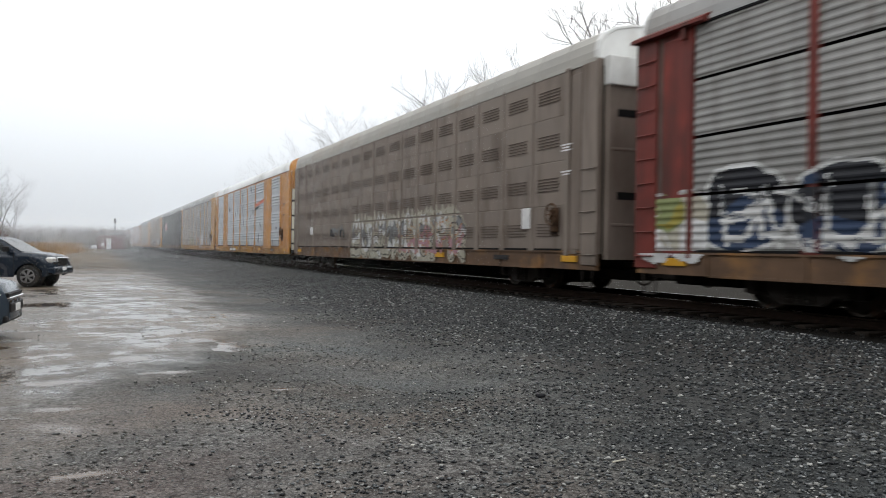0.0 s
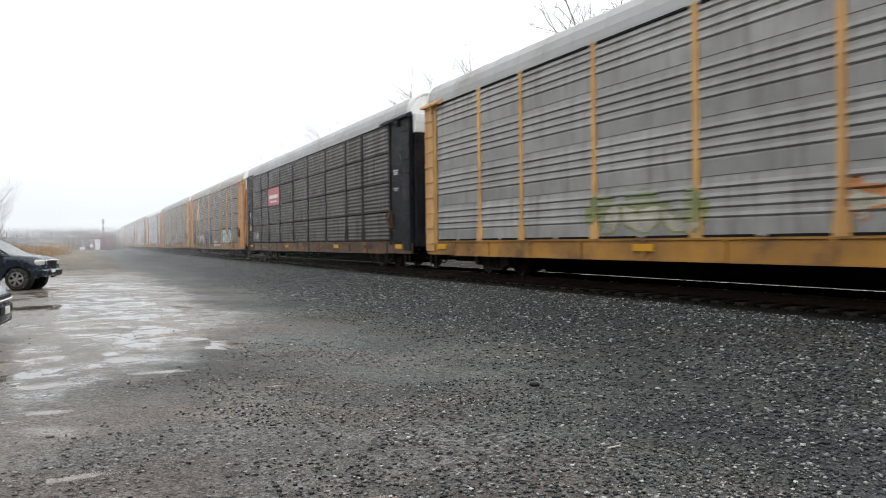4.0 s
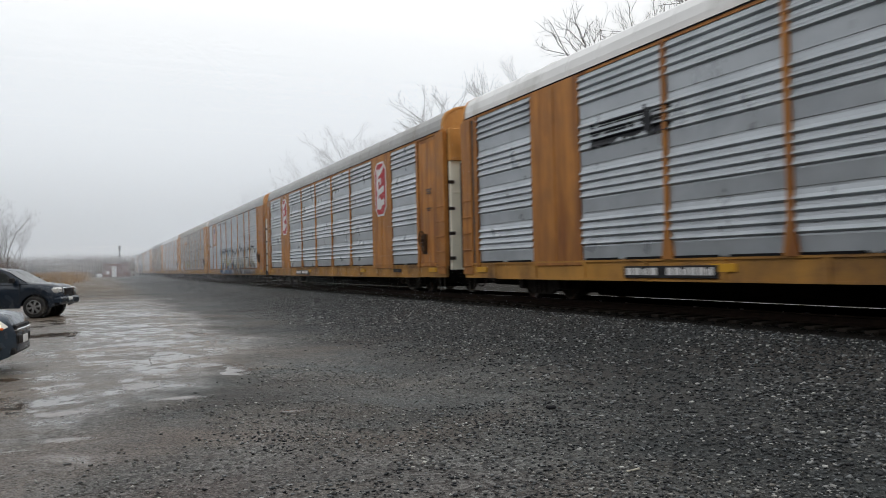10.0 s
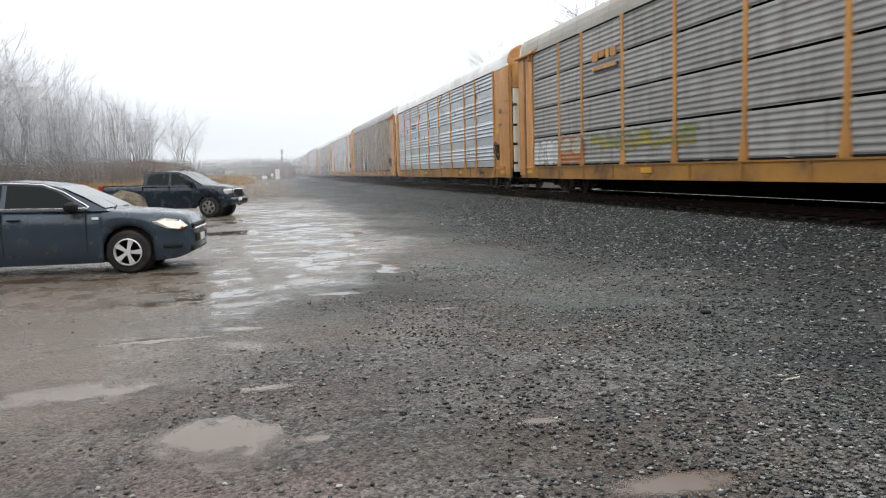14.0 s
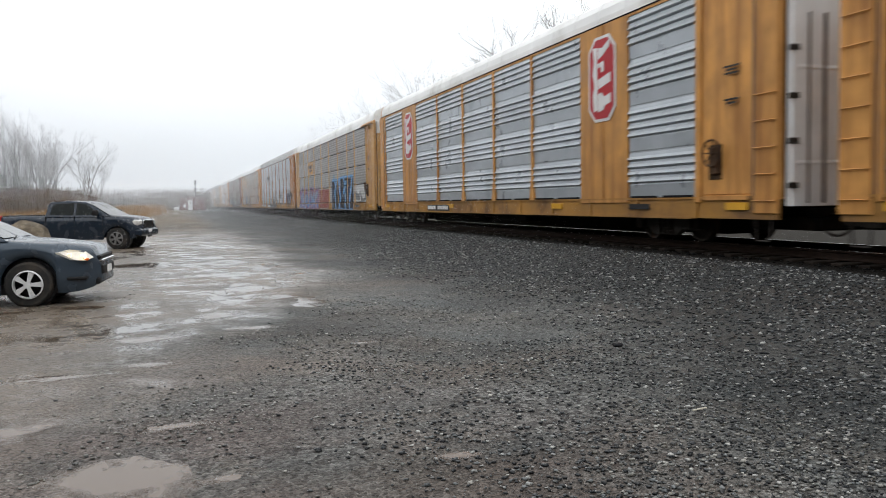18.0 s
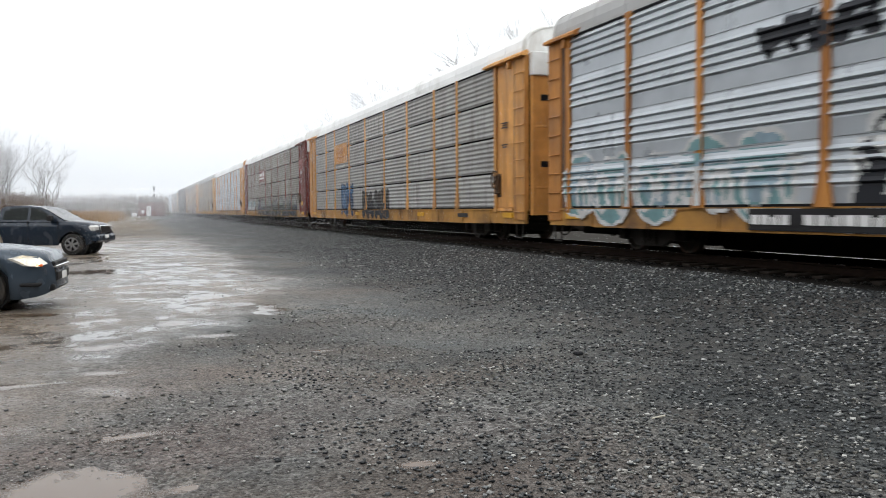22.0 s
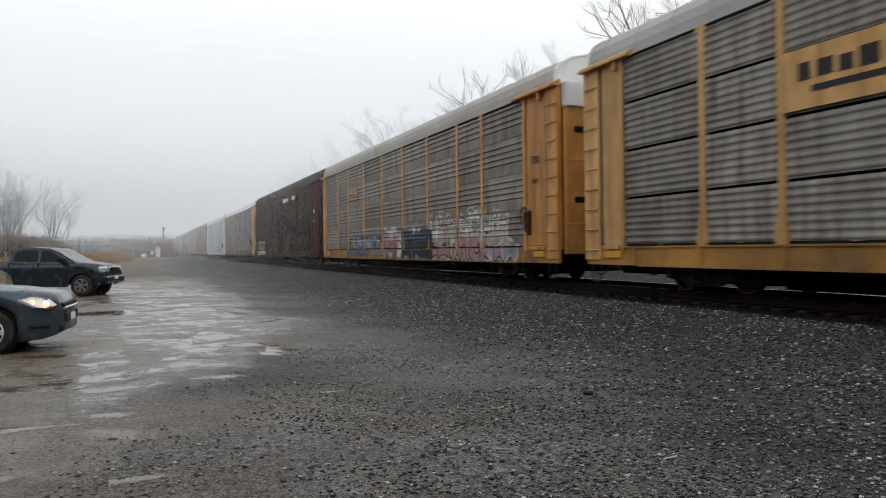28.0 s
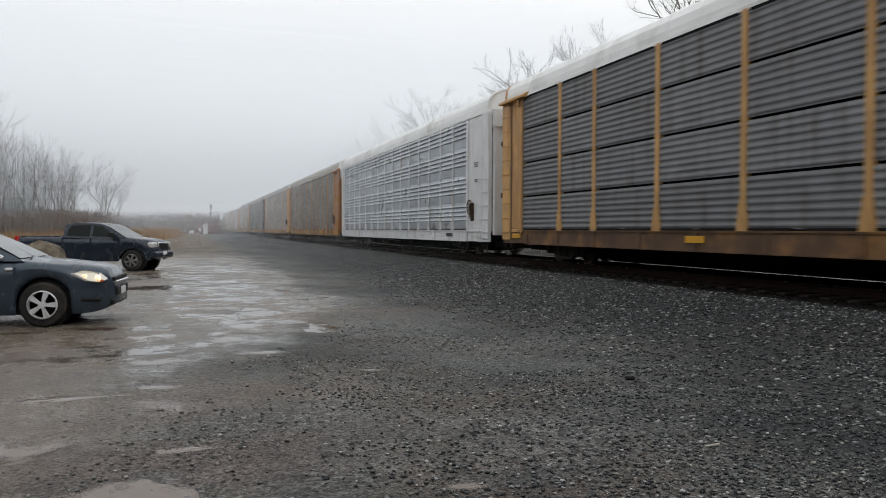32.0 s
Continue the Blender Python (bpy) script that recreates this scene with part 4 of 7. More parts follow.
for style, layout, fr, pn, rf, label, extra in CAR_KINDS:
    car, wheels = freight_car(style, layout, fr, pn, rf, label=label, **extra)
    CARS.append(car)
    WHEELS.append(wheels)

# emblems, signs and graffiti, car by car
plate_sign(CARS[1], 9.8, 1.7, 0.5, 0.35, "decal_white", "decal_white", 1)
plate_sign(CARS[1], -10.9, 1.7, 0.4, 0.5, "decal_white", "decal_white", 1)
part("stripe_sign", Shape().slab([(-6.95, 3.66), (-4.4, 3.46), (-4.2, 3.5), (-4.25, 3.64), (-6.95, 3.86)], -1.585, -1.57), M["decal_orange"], CARS[2], "slanted orange stripe")
part("stripe_shadow", Shape().slab([(-5.6, 3.4), (-4.15, 3.22), (-4.15, 3.4), (-5.6, 3.5)], -1.585, -1.57), M["decal_black"], CARS[2])
plate_sign(CARS[4], 5.9, 3.45, 2.6, 0.95, "decal_pink", "decal_white", 1)
bars(CARS[4], 12.35, 1.85, 0.5, 0.3, 1, M["decal_yellow"], "warning_plate")
bars(CARS[4], 12.35, 2.75, 0.4, 0.03, 4, M["decal_white"])
shield_emblem(CARS[5], 8.0, 3.9, 0.85)
for y in (-8.05, 8.4):
    red_emblem(CARS[8], y)
    red_emblem(CARS[13], y)
part("emblem_plate", Shape().box(-1.57, -1.52, 7.55, 9.95, 3.0, TOP - 0.1, 0.01), M["orange"], CARS[9])
shield_emblem(CARS[9], 8.6, 3.95, 1.05, False)
for a in (5.4, 2.5):
    marks(CARS[9], a + 0.9, a - 0.9, 4.72, 0.16, 8, -1.585, M["decal_black"])
plate_sign(CARS[10], 5.6, 3.95, 2.2, 0.95, None, "yellow")
bars(CARS[11], -12.3, 2.45, 0.45, 0.22, 1, M["decal_yellow"], "warning_plate")
plate_sign(CARS[14], 6.0, 3.5, 2.5, 0.95, "tan_yellow", "decal_black")
part("number_panel", Shape().box(-1.58, -1.555, -1.0, 6.5, SILL0 + 0.02, SILL1 - 0.02), M["decal_black"], CARS[15], "black number panel")
marks(CARS[15], 6.43, 5.55, 0.72, 0.16, 4, -1.59, M["decal_white"])
marks(CARS[15], 5.3, 3.8, 0.72, 0.16, 6, -1.59, M["decal_white"])
plate_sign(CARS[16], 6.0, 3.7, 2.5, 0.95, "yellow", "orange")
part("sign_plate", Shape().box(-1.58, -1.565, 1.8, 4.5, 3.2, 4.15), M["red"], CARS[17])
for a, b, c, d in ((2.0, 4.3, 3.4, 3.52), (3.1, 4.2, 3.64, 3.84)):
    part("sign_block", Shape().box(-1.59, -1.575, a, b, c, d), M["decal_white"], CARS[17])
part("sign_shape", Shape().slab([(2.05, 3.6), (2.7, 3.6), (2.7, 3.75), (2.5, 4.05), (2.2, 4.0), (2.05, 3.85)], -1.59, -1.575), M["decal_white"], CARS[17])
bars(CARS[17], -12.8, 1.35, 0.6, 0.22, 1, M["decal_yellow"], "warning_plate")
part("stencil_box", Shape().box(-1.59, -1.58, -13.1, -12.2, 3.4, 4.0), M["red"], CARS[17])
bars(CARS[17], -12.65, 3.88, 0.7, 0.02, 5, M["decal_pink"], x=-1.6)
for a, b, c, d in ((-13.1, -12.2, 3.97, 4.0), (-13.1, -12.2, 3.4, 3.43), (-13.1, -13.07, 3.43, 3.97), (-12.23, -12.2, 3.43, 3.97)):
    part("stencil_line", Shape().box(-1.6, -1.588, a, b, c, d), M["decal_pink"], CARS[17])
shield_emblem(CARS[18], 9.15, 3.9, 1.0)
plate_sign(CARS[19], 6.0, 3.5, 2.6, 0.95, "tan_yellow", "decal_black")
plate_sign(CARS[20], 6.7, 3.6, 2.6, 0.85, None, "yellow")
part("name_board", Shape().box(-1.568, -1.52, -7.0, -1.2, 4.1, TOP - 0.08), M["dark_red"], CARS[21])
for y, w, h in ((-1.75, 0.34, 0.36), (-2.15, 0.34, 0.24), (-2.55, 0.34, 0.24), (-2.95, 0.34, 0.24), (-3.35, 0.34, 0.24), (-5.3, 0.3, 0.26), (-5.7, 0.34, 0.26), (-6.1, 0.34, 0.26)):
    bars(CARS[21], y, 4.5, w, h, 1, M["ivory"], "painted_name", x=-1.576)
for a, b, c, d in ((-8.9, -7.2, 2.95, 3.95), (-7.0, -4.2, 3.05, 3.9), (4.75, 7.3, 2.98, 3.93), (1.85, 4.5, 1.0, 1.9), (-4.0, -1.3, 0.97, 1.9)):
    part("stained_patch", Shape().sheet(ridges_shallow(c, d), a + 0.05, b - 0.05), M["stain_and_shade"], CARS[21], at=(-0.006, 0, 0))

# sprayed paint, car by car
def running_emblem(car, style, y0, y1, z0, z1, seed):
    graffiti(car, style, y0, y1, z0, z1, ("black", "black", "black"), seed, 4, "black running emblem", 0.06, "block", 0.02, worn=0.05)


graffiti(CARS[0], "seam", -1.5, 11.6, 0.86, 2.5, ("white", "navy", "black"), 3, 7, "black bubble shapes with white outlines", 0.36, "bubble", 0.075, worn=0.08)
graffiti(CARS[0], "seam", -1.0, 11.2, 1.05, 2.1, ("white", "white", "grey"), 5, 12, "", 0.035, "block", 0.02, worn=0.25)
graffiti(CARS[0], "seam", 11.6, 13.3, 0.7, 2.2, ("white", "white", "cream"), 4, 2, "", 0.34, "bubble", 0.05)
graffiti(CARS[0], "seam", 12.0, 12.9, 1.3, 2.0, ("green", "yellow", "green"), 6, 1, "", 0.14, "bubble", 0.05)
graffiti(CARS[1], "flat", -7.3, 3.4, 0.56, 1.95, ("faint", "cream", "white", "grey"), 11, 9, "white and cream spiky shapes with thin dark edges", 0.12, "block", 0.04, halo="cream", worn=0.12, spread=0.08)
graffiti(CARS[1], "flat", -7.2, -2.0, 0.8, 1.9, ("orange", "pink", "cream"), 14, 6, "", 0.05, "block", 0.02, worn=0.15)
graffiti(CARS[1], "flat", -6.8, 3.2, 1.6, 2.3, ("cream", "white", "cream"), 15, 12, "", 0.05, "scrawl", 0.02, worn=0.1)
graffiti(CARS[1], "flat", 4.5, 6.5, 1.3, 1.9, ("black", "black", "grey"), 12, 2, "", 0.06, "scrawl", 0.02)
graffiti(CARS[3], "mild", 1.4, 5.1, 0.95, 1.9, ("green", "cream", "green"), 21, 3, "", 0.16, "bubble", 0.05, worn=0.3)
graffiti(CARS[3], "mild", -6.1, -3.9, 0.6, 1.95, ("grey", "white", "white"), 22, 2, "", 0.26, "block", 0.05, worn=0.2)
graffiti(CARS[3], "mild", -3.0, -1.4, 1.2, 1.8, ("orange", "cream", "orange"), 23, 2, "", 0.1, "block", 0.04, worn=0.3)
graffiti(CARS[4], "seam", 10.2, 11.6, 1.1, 1.6, ("grey", "white", "grey"), 24, 2, "", 0.03, "scrawl", 0.02)
graffiti(CARS[5], "seam", -8.9, -5.3, 0.8, 2.0, ("grey", "white", "pale_blue", "white"), 31, 3, "pale shapes with dark edges", 0.2, "block", 0.05, halo="black", worn=0.12)
graffiti(CARS[5], "seam", -0.2, 4.2, 0.6, 2.0, ("grey", "black", "navy"), 32, 4, "", 0.2, "block", 0.06, halo="grey", worn=0.28)
graffiti(CARS[5], "seam", 4.7, 7.2, 0.7, 1.7, ("black", "grey", "white"), 33, 3, "", 0.1, "block", 0.06, worn=0.2)
graffiti(CARS[5], "seam", -4.0, -1.2, 0.62, 1.6, ("black", "white", "grey"), 34, 3, "", 0.12, "block", 0.06, worn=0.25)
graffiti(CARS[5], "seam", 9.6, 11.7, 0.6, 1.8, ("black", "grey", "black"), 35, 3, "", 0.14, "block", 0.07, worn=0.25)
graffiti(CARS[6], "mild", -8.0, -4.6, 1.45, 2.75, ("pale_blue", "green", "cream", "pale_blue"), 41, 1, "pale green cloud with a pale blue edge", 0.34, "slab", 0.16, worn=0.34)
graffiti(CARS[6], "mild", 0.4, 4.4, 1.3, 2.2, ("cream", "green", "cream"), 42, 1, "", 0.2, "slab", 0.08, worn=0.4)
graffiti(CARS[6], "mild", -3.6, 0.6, 1.2, 2.0, ("cream", "cream", "grey"), 45, 4, "", 0.16, "block", 0.05, worn=0.35)
graffiti(CARS[6], "mild", -1.0, 4.1, 1.3, 2.0, ("black", "black", "navy"), 44, 6, "", 0.03, "scrawl", 0.015, worn=0.3)
graffiti(CARS[6], "mild", -5.0, 2.4, 0.9, 1.4, ("purple", "cream", "pink"), 43, 8, "", 0.08, "scrawl", 0.04, worn=0.25)
running_emblem(CARS[7], "louvre", 4.4, 6.9, 3.3, 3.85, 51)
graffiti(CARS[9], "louvre", -1.3, 5.5, 0.56, 2.4, ("black", "blue", "white", "pale_blue"), 61, 6, "bold blue and white shapes with black edges", 0.2, "block", 0.06, halo="navy", shine="white", worn=0.02, spread=0.3)
graffiti(CARS[9], "louvre", -0.6, 4.8, 1.2, 2.2, ("yellow", "yellow", "white"), 63, 5, "", 0.06, "block", 0.02, worn=0.2)
graffiti(CARS[9], "louvre", -10.6, -1.6, 0.56, 2.4, ("black", "grey", "cream", "white"), 62, 7, "cream shapes with heavy black edges", 0.19, "block", 0.09, halo="black", shine="white", worn=0.03, spread=0.06)
graffiti(CARS[10], "seam", 7.3, 9.2, 0.95, 1.95, ("orange", "orange", "cream"), 71, 2, "", 0.22, "bubble", 0.06, worn=0.15)
graffiti(CARS[10], "seam", 9.6, 11.7, 0.95, 1.8, ("grey", "white", "white"), 72, 3, "", 0.3, "block", 0.05, worn=0.25)
graffiti(CARS[10], "seam", 0.6, 6.8, 1.3, 1.85, ("grey", "yellow", "green"), 73, 6, "", 0.05, "block", 0.02, worn=0.35)
graffiti(CARS[11], "louvre", 5.9, 7.4, 3.5, 3.95, ("black", "black", "black"), 81, 2, "small black emblem", 0.08, "block", 0.02, worn=0.05)
graffiti(CARS[12], "mild", 7.9, 11.7, 0.62, 1.9, ("purple", "pink", "pink"), 91, 4, "", 0.12, "block", 0.05, worn=0.2)
graffiti(CARS[12], "mild", 2.4, 6.6, 0.95, 2.2, ("grey", "black", "black"), 92, 3, "", 0.2, "bubble", 0.05, worn=0.1)
graffiti(CARS[12], "mild", 4.2, 5.2, 1.1, 2.3, ("white", "white", "white"), 93, 1, "", 0.18, "block", 0.04, worn=0.1)
graffiti(CARS[14], "seam", 2.9, 11.9, 0.56, 2.0, ("purple", "pink", "purple", "red"), 101, 8, "purple, pink and red shapes with bright blue strokes", 0.2, "block", 0.1, halo="purple", worn=0.06)
graffiti(CARS[14], "seam", 3.2, 11.6, 0.6, 1.75, ("bright_blue", "bright_blue", "pale_blue"), 105, 9, "", 0.05, "block", 0.03, worn=0.25)
graffiti(CARS[14], "seam", -0.9, 2.4, 0.56, 1.75, ("cream", "red", "red"), 102, 1, "solid red block with a cream edge", 0.24, "slab", 0.05, worn=0.05)
graffiti(CARS[14], "seam", -8.5, -2.3, 0.62, 2.5, ("bright_blue", "black", "navy", "black"), 103, 2, "large black shapes with broad bright blue outlines", 0.3, "slab", 0.14, worn=0.03)
graffiti(CARS[14], "seam", -8.6, -2.6, 0.56, 2.55, ("bright_blue", "bright_blue", "bright_blue"), 106, 4, "", 0.1, "stem", 0.05, worn=0.08)
graffiti(CARS[14], "seam", -11.9, -9.3, 1.0, 1.95, ("white", "grey", "white"), 104, 2, "", 0.36, "bubble", 0.08, worn=0.3)
graffiti(CARS[15], "louvre", 5.6, 12.7, 0.56, 2.4, ("white", "teal", "pale_blue", "teal"), 111, 5, "teal bubble shapes with white outlines", 0.26, "bubble", 0.08, worn=0.1)
graffiti(CARS[15], "louvre", 5.2, 12.2, 0.66, 1.9, ("white", "white", "white"), 116, 9, "", 0.045, "bubble", 0.02, worn=0.15)
graffiti(CARS[15], "louvre", -1.9, 4.4, 0.6, 2.2, ("black", "white", "black", "white"), 112, 4, "black and white outlined shapes", 0.16, "block", 0.07, halo="white", worn=0.08)
graffiti(CARS[15], "louvre", -6.6, -2.6, 0.7, 2.2, ("grey", "white", "grey"), 115, 4, "", 0.2, "bubble", 0.06, worn=0.25)
graffiti(CARS[15], "louvre", -11.2, -8.9, 0.8, 2.1, ("black", "black", "navy"), 113, 3, "", 0.15, "block", 0.05, worn=0.1)
running_emblem(CARS[15], "louvre", 4.1, 6.3, 3.35, 3.9, 114)
graffiti(CARS[16], "seam", -1.7, 2.1, 0.56, 1.7, ("black", "black", "faint"), 121, 4, "", 0.17, "block", 0.05, worn=0.2)
graffiti(CARS[16], "seam", 3.9, 6.0, 0.7, 2.1, ("navy", "navy", "blue"), 122, 2, "", 0.17, "block", 0.06, worn=0.2)
graffiti(CARS[17], "seam", -10.8, 5.6, 0.56, 1.7, ("black", "black", "navy", "grey"), 131, 13, "smeared dark shapes with dull green glints", 0.2, "block", 0.12, worn=0.3)
graffiti(CARS[17], "seam", -10.8, 3.0, 0.8, 1.75, ("green", "green", "cream"), 133, 12, "", 0.035, "block", 0.015, worn=0.5)
graffiti(CARS[17], "seam", -10.8, 3.0, 0.56, 1.3, ("black", "black", "faint"), 134, 9, "", 0.12, "block", 0.04, worn=0.35)
graffiti(CARS[17], "seam", 7.2, 11.8, 0.9, 1.75, ("pale_blue", "white", "pale_blue"), 132, 4, "", 0.09, "block", 0.05, worn=0.2)
graffiti(CARS[20], "mild", -10.9, -4.4, 0.56, 2.05, ("black", "pink", "cream", "white"), 141, 7, "pink and cream shapes with thin black edges", 0.14, "block", 0.05, halo="cream", worn=0.15)
graffiti(CARS[20], "mild", -11.5, -9.6, 0.56, 1.7, ("white", "pale_blue", "cream"), 144, 2, "", 0.13, "block", 0.05, worn=0.25)
graffiti(CARS[20], "mild", -4.2, 1.4, 0.62, 1.75, ("cream", "white", "grey", "white"), 143, 6, "smeared white shapes with dark red and black ones", 0.14, "block", 0.05, halo="grey", worn=0.3)
graffiti(CARS[20], "mild", -0.6, 1.3, 0.75, 1.6, ("pink", "red", "pink"), 146, 4, "", 0.07, "block", 0.04, worn=0.4)
graffiti(CARS[20], "mild", -4.6, -1.2, 0.56, 1.75, ("black", "black", "navy"), 147, 3, "", 0.15, "block", 0.03, worn=0.08)
graffiti(CARS[20], "mild", 1.7, 4.4, 0.7, 1.55, ("navy", "grey", "navy"), 145, 2, "", 0.13, "slab", 0.04, worn=0.55)
graffiti(CARS[20], "mild", 4.6, 7.6, 0.66, 1.5, ("navy", "blue", "navy"), 142, 2, "", 0.15, "slab", 0.04, worn=0.4)
graffiti(CARS[20], "mild", 1.9, 7.4, 0.8, 1.5, ("pale_blue", "grey", "white"), 148, 8, "", 0.035, "scrawl", 0.02, worn=0.4)
graffiti(CARS[21], "shallow", 8.4, 11.5, 1.0, 1.75, ("yellow", "yellow", "green"), 151, 4, "yellow rounded block shapes", 0.26, "bubble", 0.06, worn=0.04)
graffiti(CARS[21], "shallow", 8.5, 11.4, 1.05, 1.7, ("black", "black", "black"), 152, 6, "", 0.02, "scrawl", 0.01, worn=0.2)
graffiti(CARS[21], "shallow", -10.8, -5.8, 1.15, 1.8, ("faint", "faint", "faint"), 154, 8, "faint smeared shapes", 0.06, "block", 0.03, worn=0.5)
graffiti(CARS[21], "shallow", 7.4, 12.4, 0.56, 0.95, ("white", "teal", "orange", "white"), 153, 6, "", 0.1, "bubble", 0.04, worn=0.1)


# ---- ground ----
def smooth(a):
    a = min(max(a, 0.0), 1.0)
    return a * a * (3 - 2 * a)


def ground_z(x, y):
    """Level lot, gravel shoulder rising to the track bed, gentle rise towards the far hut."""
    lot = 0.5 * smooth((y - 45) / 110)
    bed = 0.31 * smooth((x - 5.0) / 4.0) * smooth((17.5 - x) / 3.5)
    z = max(lot, bed) if x < 9 else max(bed, lot * smooth((18 - x) / 3))
    z += 0.5 * smooth((x - 15.5) / 5.0)
    wave = 0.006 * noise.noise((x * 0.45, y * 0.45, 0.0)) + 0.007 * noise.noise((x * 1.7, y * 1.7, 3.0)) + 0.004 * noise.noise((x * 4.0, y * 4.0, 3.0))
    return z + wave


def axis(lo, hi, near0, near1, step):
    out = list(np.arange(near0, near1, step))
    a, d = near0, step
    while a > lo:
        d *= 1.25
        a -= d
        out.append(a)
    a, d = near1, step
    while a < hi:
        out.append(a)
        d *= 1.25
        a += d
    out.append(hi)
    return sorted(out)


def ground_material():
    m = bpy.data.materials.new("wet_gravel")
    m.use_nodes = True
    n, l = m.node_tree.nodes, m.node_tree.links
    b = n["Principled BSDF"]
    tc = n.new("ShaderNodeTexCoord")

    def noise_tex(scale, detail=5.0, rough=0.6, w=0.0):
        t = n.new("ShaderNodeTexNoise")
        t.noise_dimensions = "4D"
        t.inputs["W"].default_value = w
        t.inputs["Scale"].default_value, t.inputs["Detail"].default_value, t.inputs["Roughness"].default_value = scale, detail, rough
        l.new(tc.outputs["Object"], t.inputs["Vector"])
        return t.outputs["Fac"]

    def ramp(fac, a, b2, lo=0.0, hi=1.0):
        r = n.new("ShaderNodeMapRange")
        r.inputs[1].default_value, r.inputs[2].default_value, r.inputs[3].default_value, r.inputs[4].default_value = a, b2, lo, hi
        l.new(fac, r.inputs[0])
        return r.outputs[0]

    def mix(fac, a, c):
        x = n.new("ShaderNodeMixRGB")
        if isinstance(fac, float):
            x.inputs[0].default_value = fac
        else:
            l.new(fac, x.inputs[0])
        for i, v in ((1, a), (2, c)):
            if isinstance(v, tuple):
                x.inputs[i].default_value = (*v, 1)
            else:
                l.new(v, x.inputs[i])
        return x.outputs[0]

    def times(a, c, op="MULTIPLY"):
        x = n.new("ShaderNodeMath")
        x.operation = op
        l.new(a, x.inputs[0])
        if isinstance(c, float):
            x.inputs[1].default_value = c
        else:
            l.new(c, x.inputs[1])
        return x.outputs[0]

    sep = n.new("ShaderNodeSeparateXYZ")
    l.new(tc.outputs["Object"], sep.inputs[0])
    # crushed stone
    vor = n.new("ShaderNodeTexVoronoi")
    vor.inputs["Scale"].default_value = 26.0
    l.new(tc.outputs["Object"], vor.inputs["Vector"])
    vor2 = n.new("ShaderNodeTexVoronoi")
    vor2.inputs["Scale"].default_value = 60.0
    l.new(tc.outputs["Object"], vor2.inputs["Vector"])
    bw = n.new("ShaderNodeRGBToBW")
    l.new(vor.outputs["Color"], bw.inputs[0])
    stone = mix(ramp(bw.outputs[0], 0.15, 0.9), (0.02, 0.021, 0.022), (0.18, 0.183, 0.175))
    bw2 = n.new("ShaderNodeRGBToBW")
    l.new(vor2.outputs["Color"], bw2.inputs[0])
    grain = n.new("ShaderNodeMixRGB")
    grain.blend_type = "MULTIPLY"
    grain.inputs[0].default_value = 1.0
    worn = ramp(noise_tex(0.42, 6.0, 0.6, 1.0), 0.4, 0.6, 0.0, 0.62)
    stone = mix(worn, stone, (0.084, 0.083, 0.078))
    stone = mix(ramp(noise_tex(0.33, 5.0, 0.6, 21.0), 0.48, 0.62, 0.0, 0.7), stone, (0.1, 0.082, 0.068))
    stone = mix(ramp(noise_tex(0.6, 6.0, 0.65, 23.0), 0.5, 0.6, 0.0, 0.55), stone, (0.062, 0.073, 0.076))
    stone = mix(ramp(noise_tex(1.3, 6.0, 0.65, 25.0), 0.56, 0.66, 0.0, 0.6), stone, (0.13, 0.118, 0.102))
    stone = mix(ramp(noise_tex(2.3, w=5.0), 0.55, 0.75, 0.0, 0.6), stone, (0.04, 0.037, 0.034))
    tint = times(ramp(sep.outputs["Y"], 8.5, 4.5), ramp(sep.outputs["X"], 3.2, 0.4))
    stone = mix(times(tint, ramp(noise_tex(0.8, 6.0, 0.65, 41.0), 0.4, 0.58, 0.1, 0.8)), stone, (0.112, 0.088, 0.08))
    # mud by the cars and puddles, dry grass far off
    bound = times(times(times(sep.outputs["Y"], 0.36), -2.96, "ADD"), 2.6, "MINIMUM")
    inside = times(bound, times(times(sep.outputs["X"], -1.0), times(noise_tex(0.55, 7.0, 0.65, 7.0), 3.2), "ADD"), "ADD")
    left = ramp(inside, 0.9, 2.5)
    mud = times(ramp(noise_tex(0.5, 7.0, 0.7, 9.0), 0.34, 0.58, 0.1, 0.85), left)
    stone = mix(mud, stone, (0.1, 0.076, 0.054))
    l.new(stone, grain.inputs[1])
    l.new(ramp(bw2.outputs[0], 0.2, 0.85, 0.5, 1.45), grain.inputs[2])
    stone = grain.outputs[0]
    wash = n.new("ShaderNodeMixRGB")
    wash.blend_type = "MULTIPLY"
    wash.inputs[0].default_value = 1.0
    l.new(stone, wash.inputs[1])
    l.new(ramp(noise_tex(0.42, 7.0, 0.62, 11.0), 0.34, 0.66, 0.68, 1.95), wash.inputs[2])
    stone = wash.outputs[0]
    far = ramp(sep.outputs["Y"], 55.0, 75.0)
    grass = times(far, ramp(sep.outputs["X"], 3.0, -4.0))
    stone = mix(times(grass, ramp(noise_tex(0.3, w=3.0), 0.35, 0.6)), stone, (0.2, 0.14, 0.06))
    stone = mix(ramp(sep.outputs["X"], 2.2, 6.0, 0.0, 0.74), stone, (0.024, 0.026, 0.027))
    stone = mix(ramp(sep.outputs["X"], 13.4, 14.4), stone, (0.065, 0.062, 0.057))
    # near-black track bed: oil, and the shade under the train painted in
    oil_and_shade = ramp(sep.outputs["X"], 8.9, 9.4)
    stone = mix(times(oil_and_shade, ramp(sep.outputs["X"], 13.9, 13.3)), stone, (0.01, 0.009, 0.008))
    # wet sheen in patches over the lot
    near_lot = ramp(sep.outputs["Y"], 52.0, 30.0)
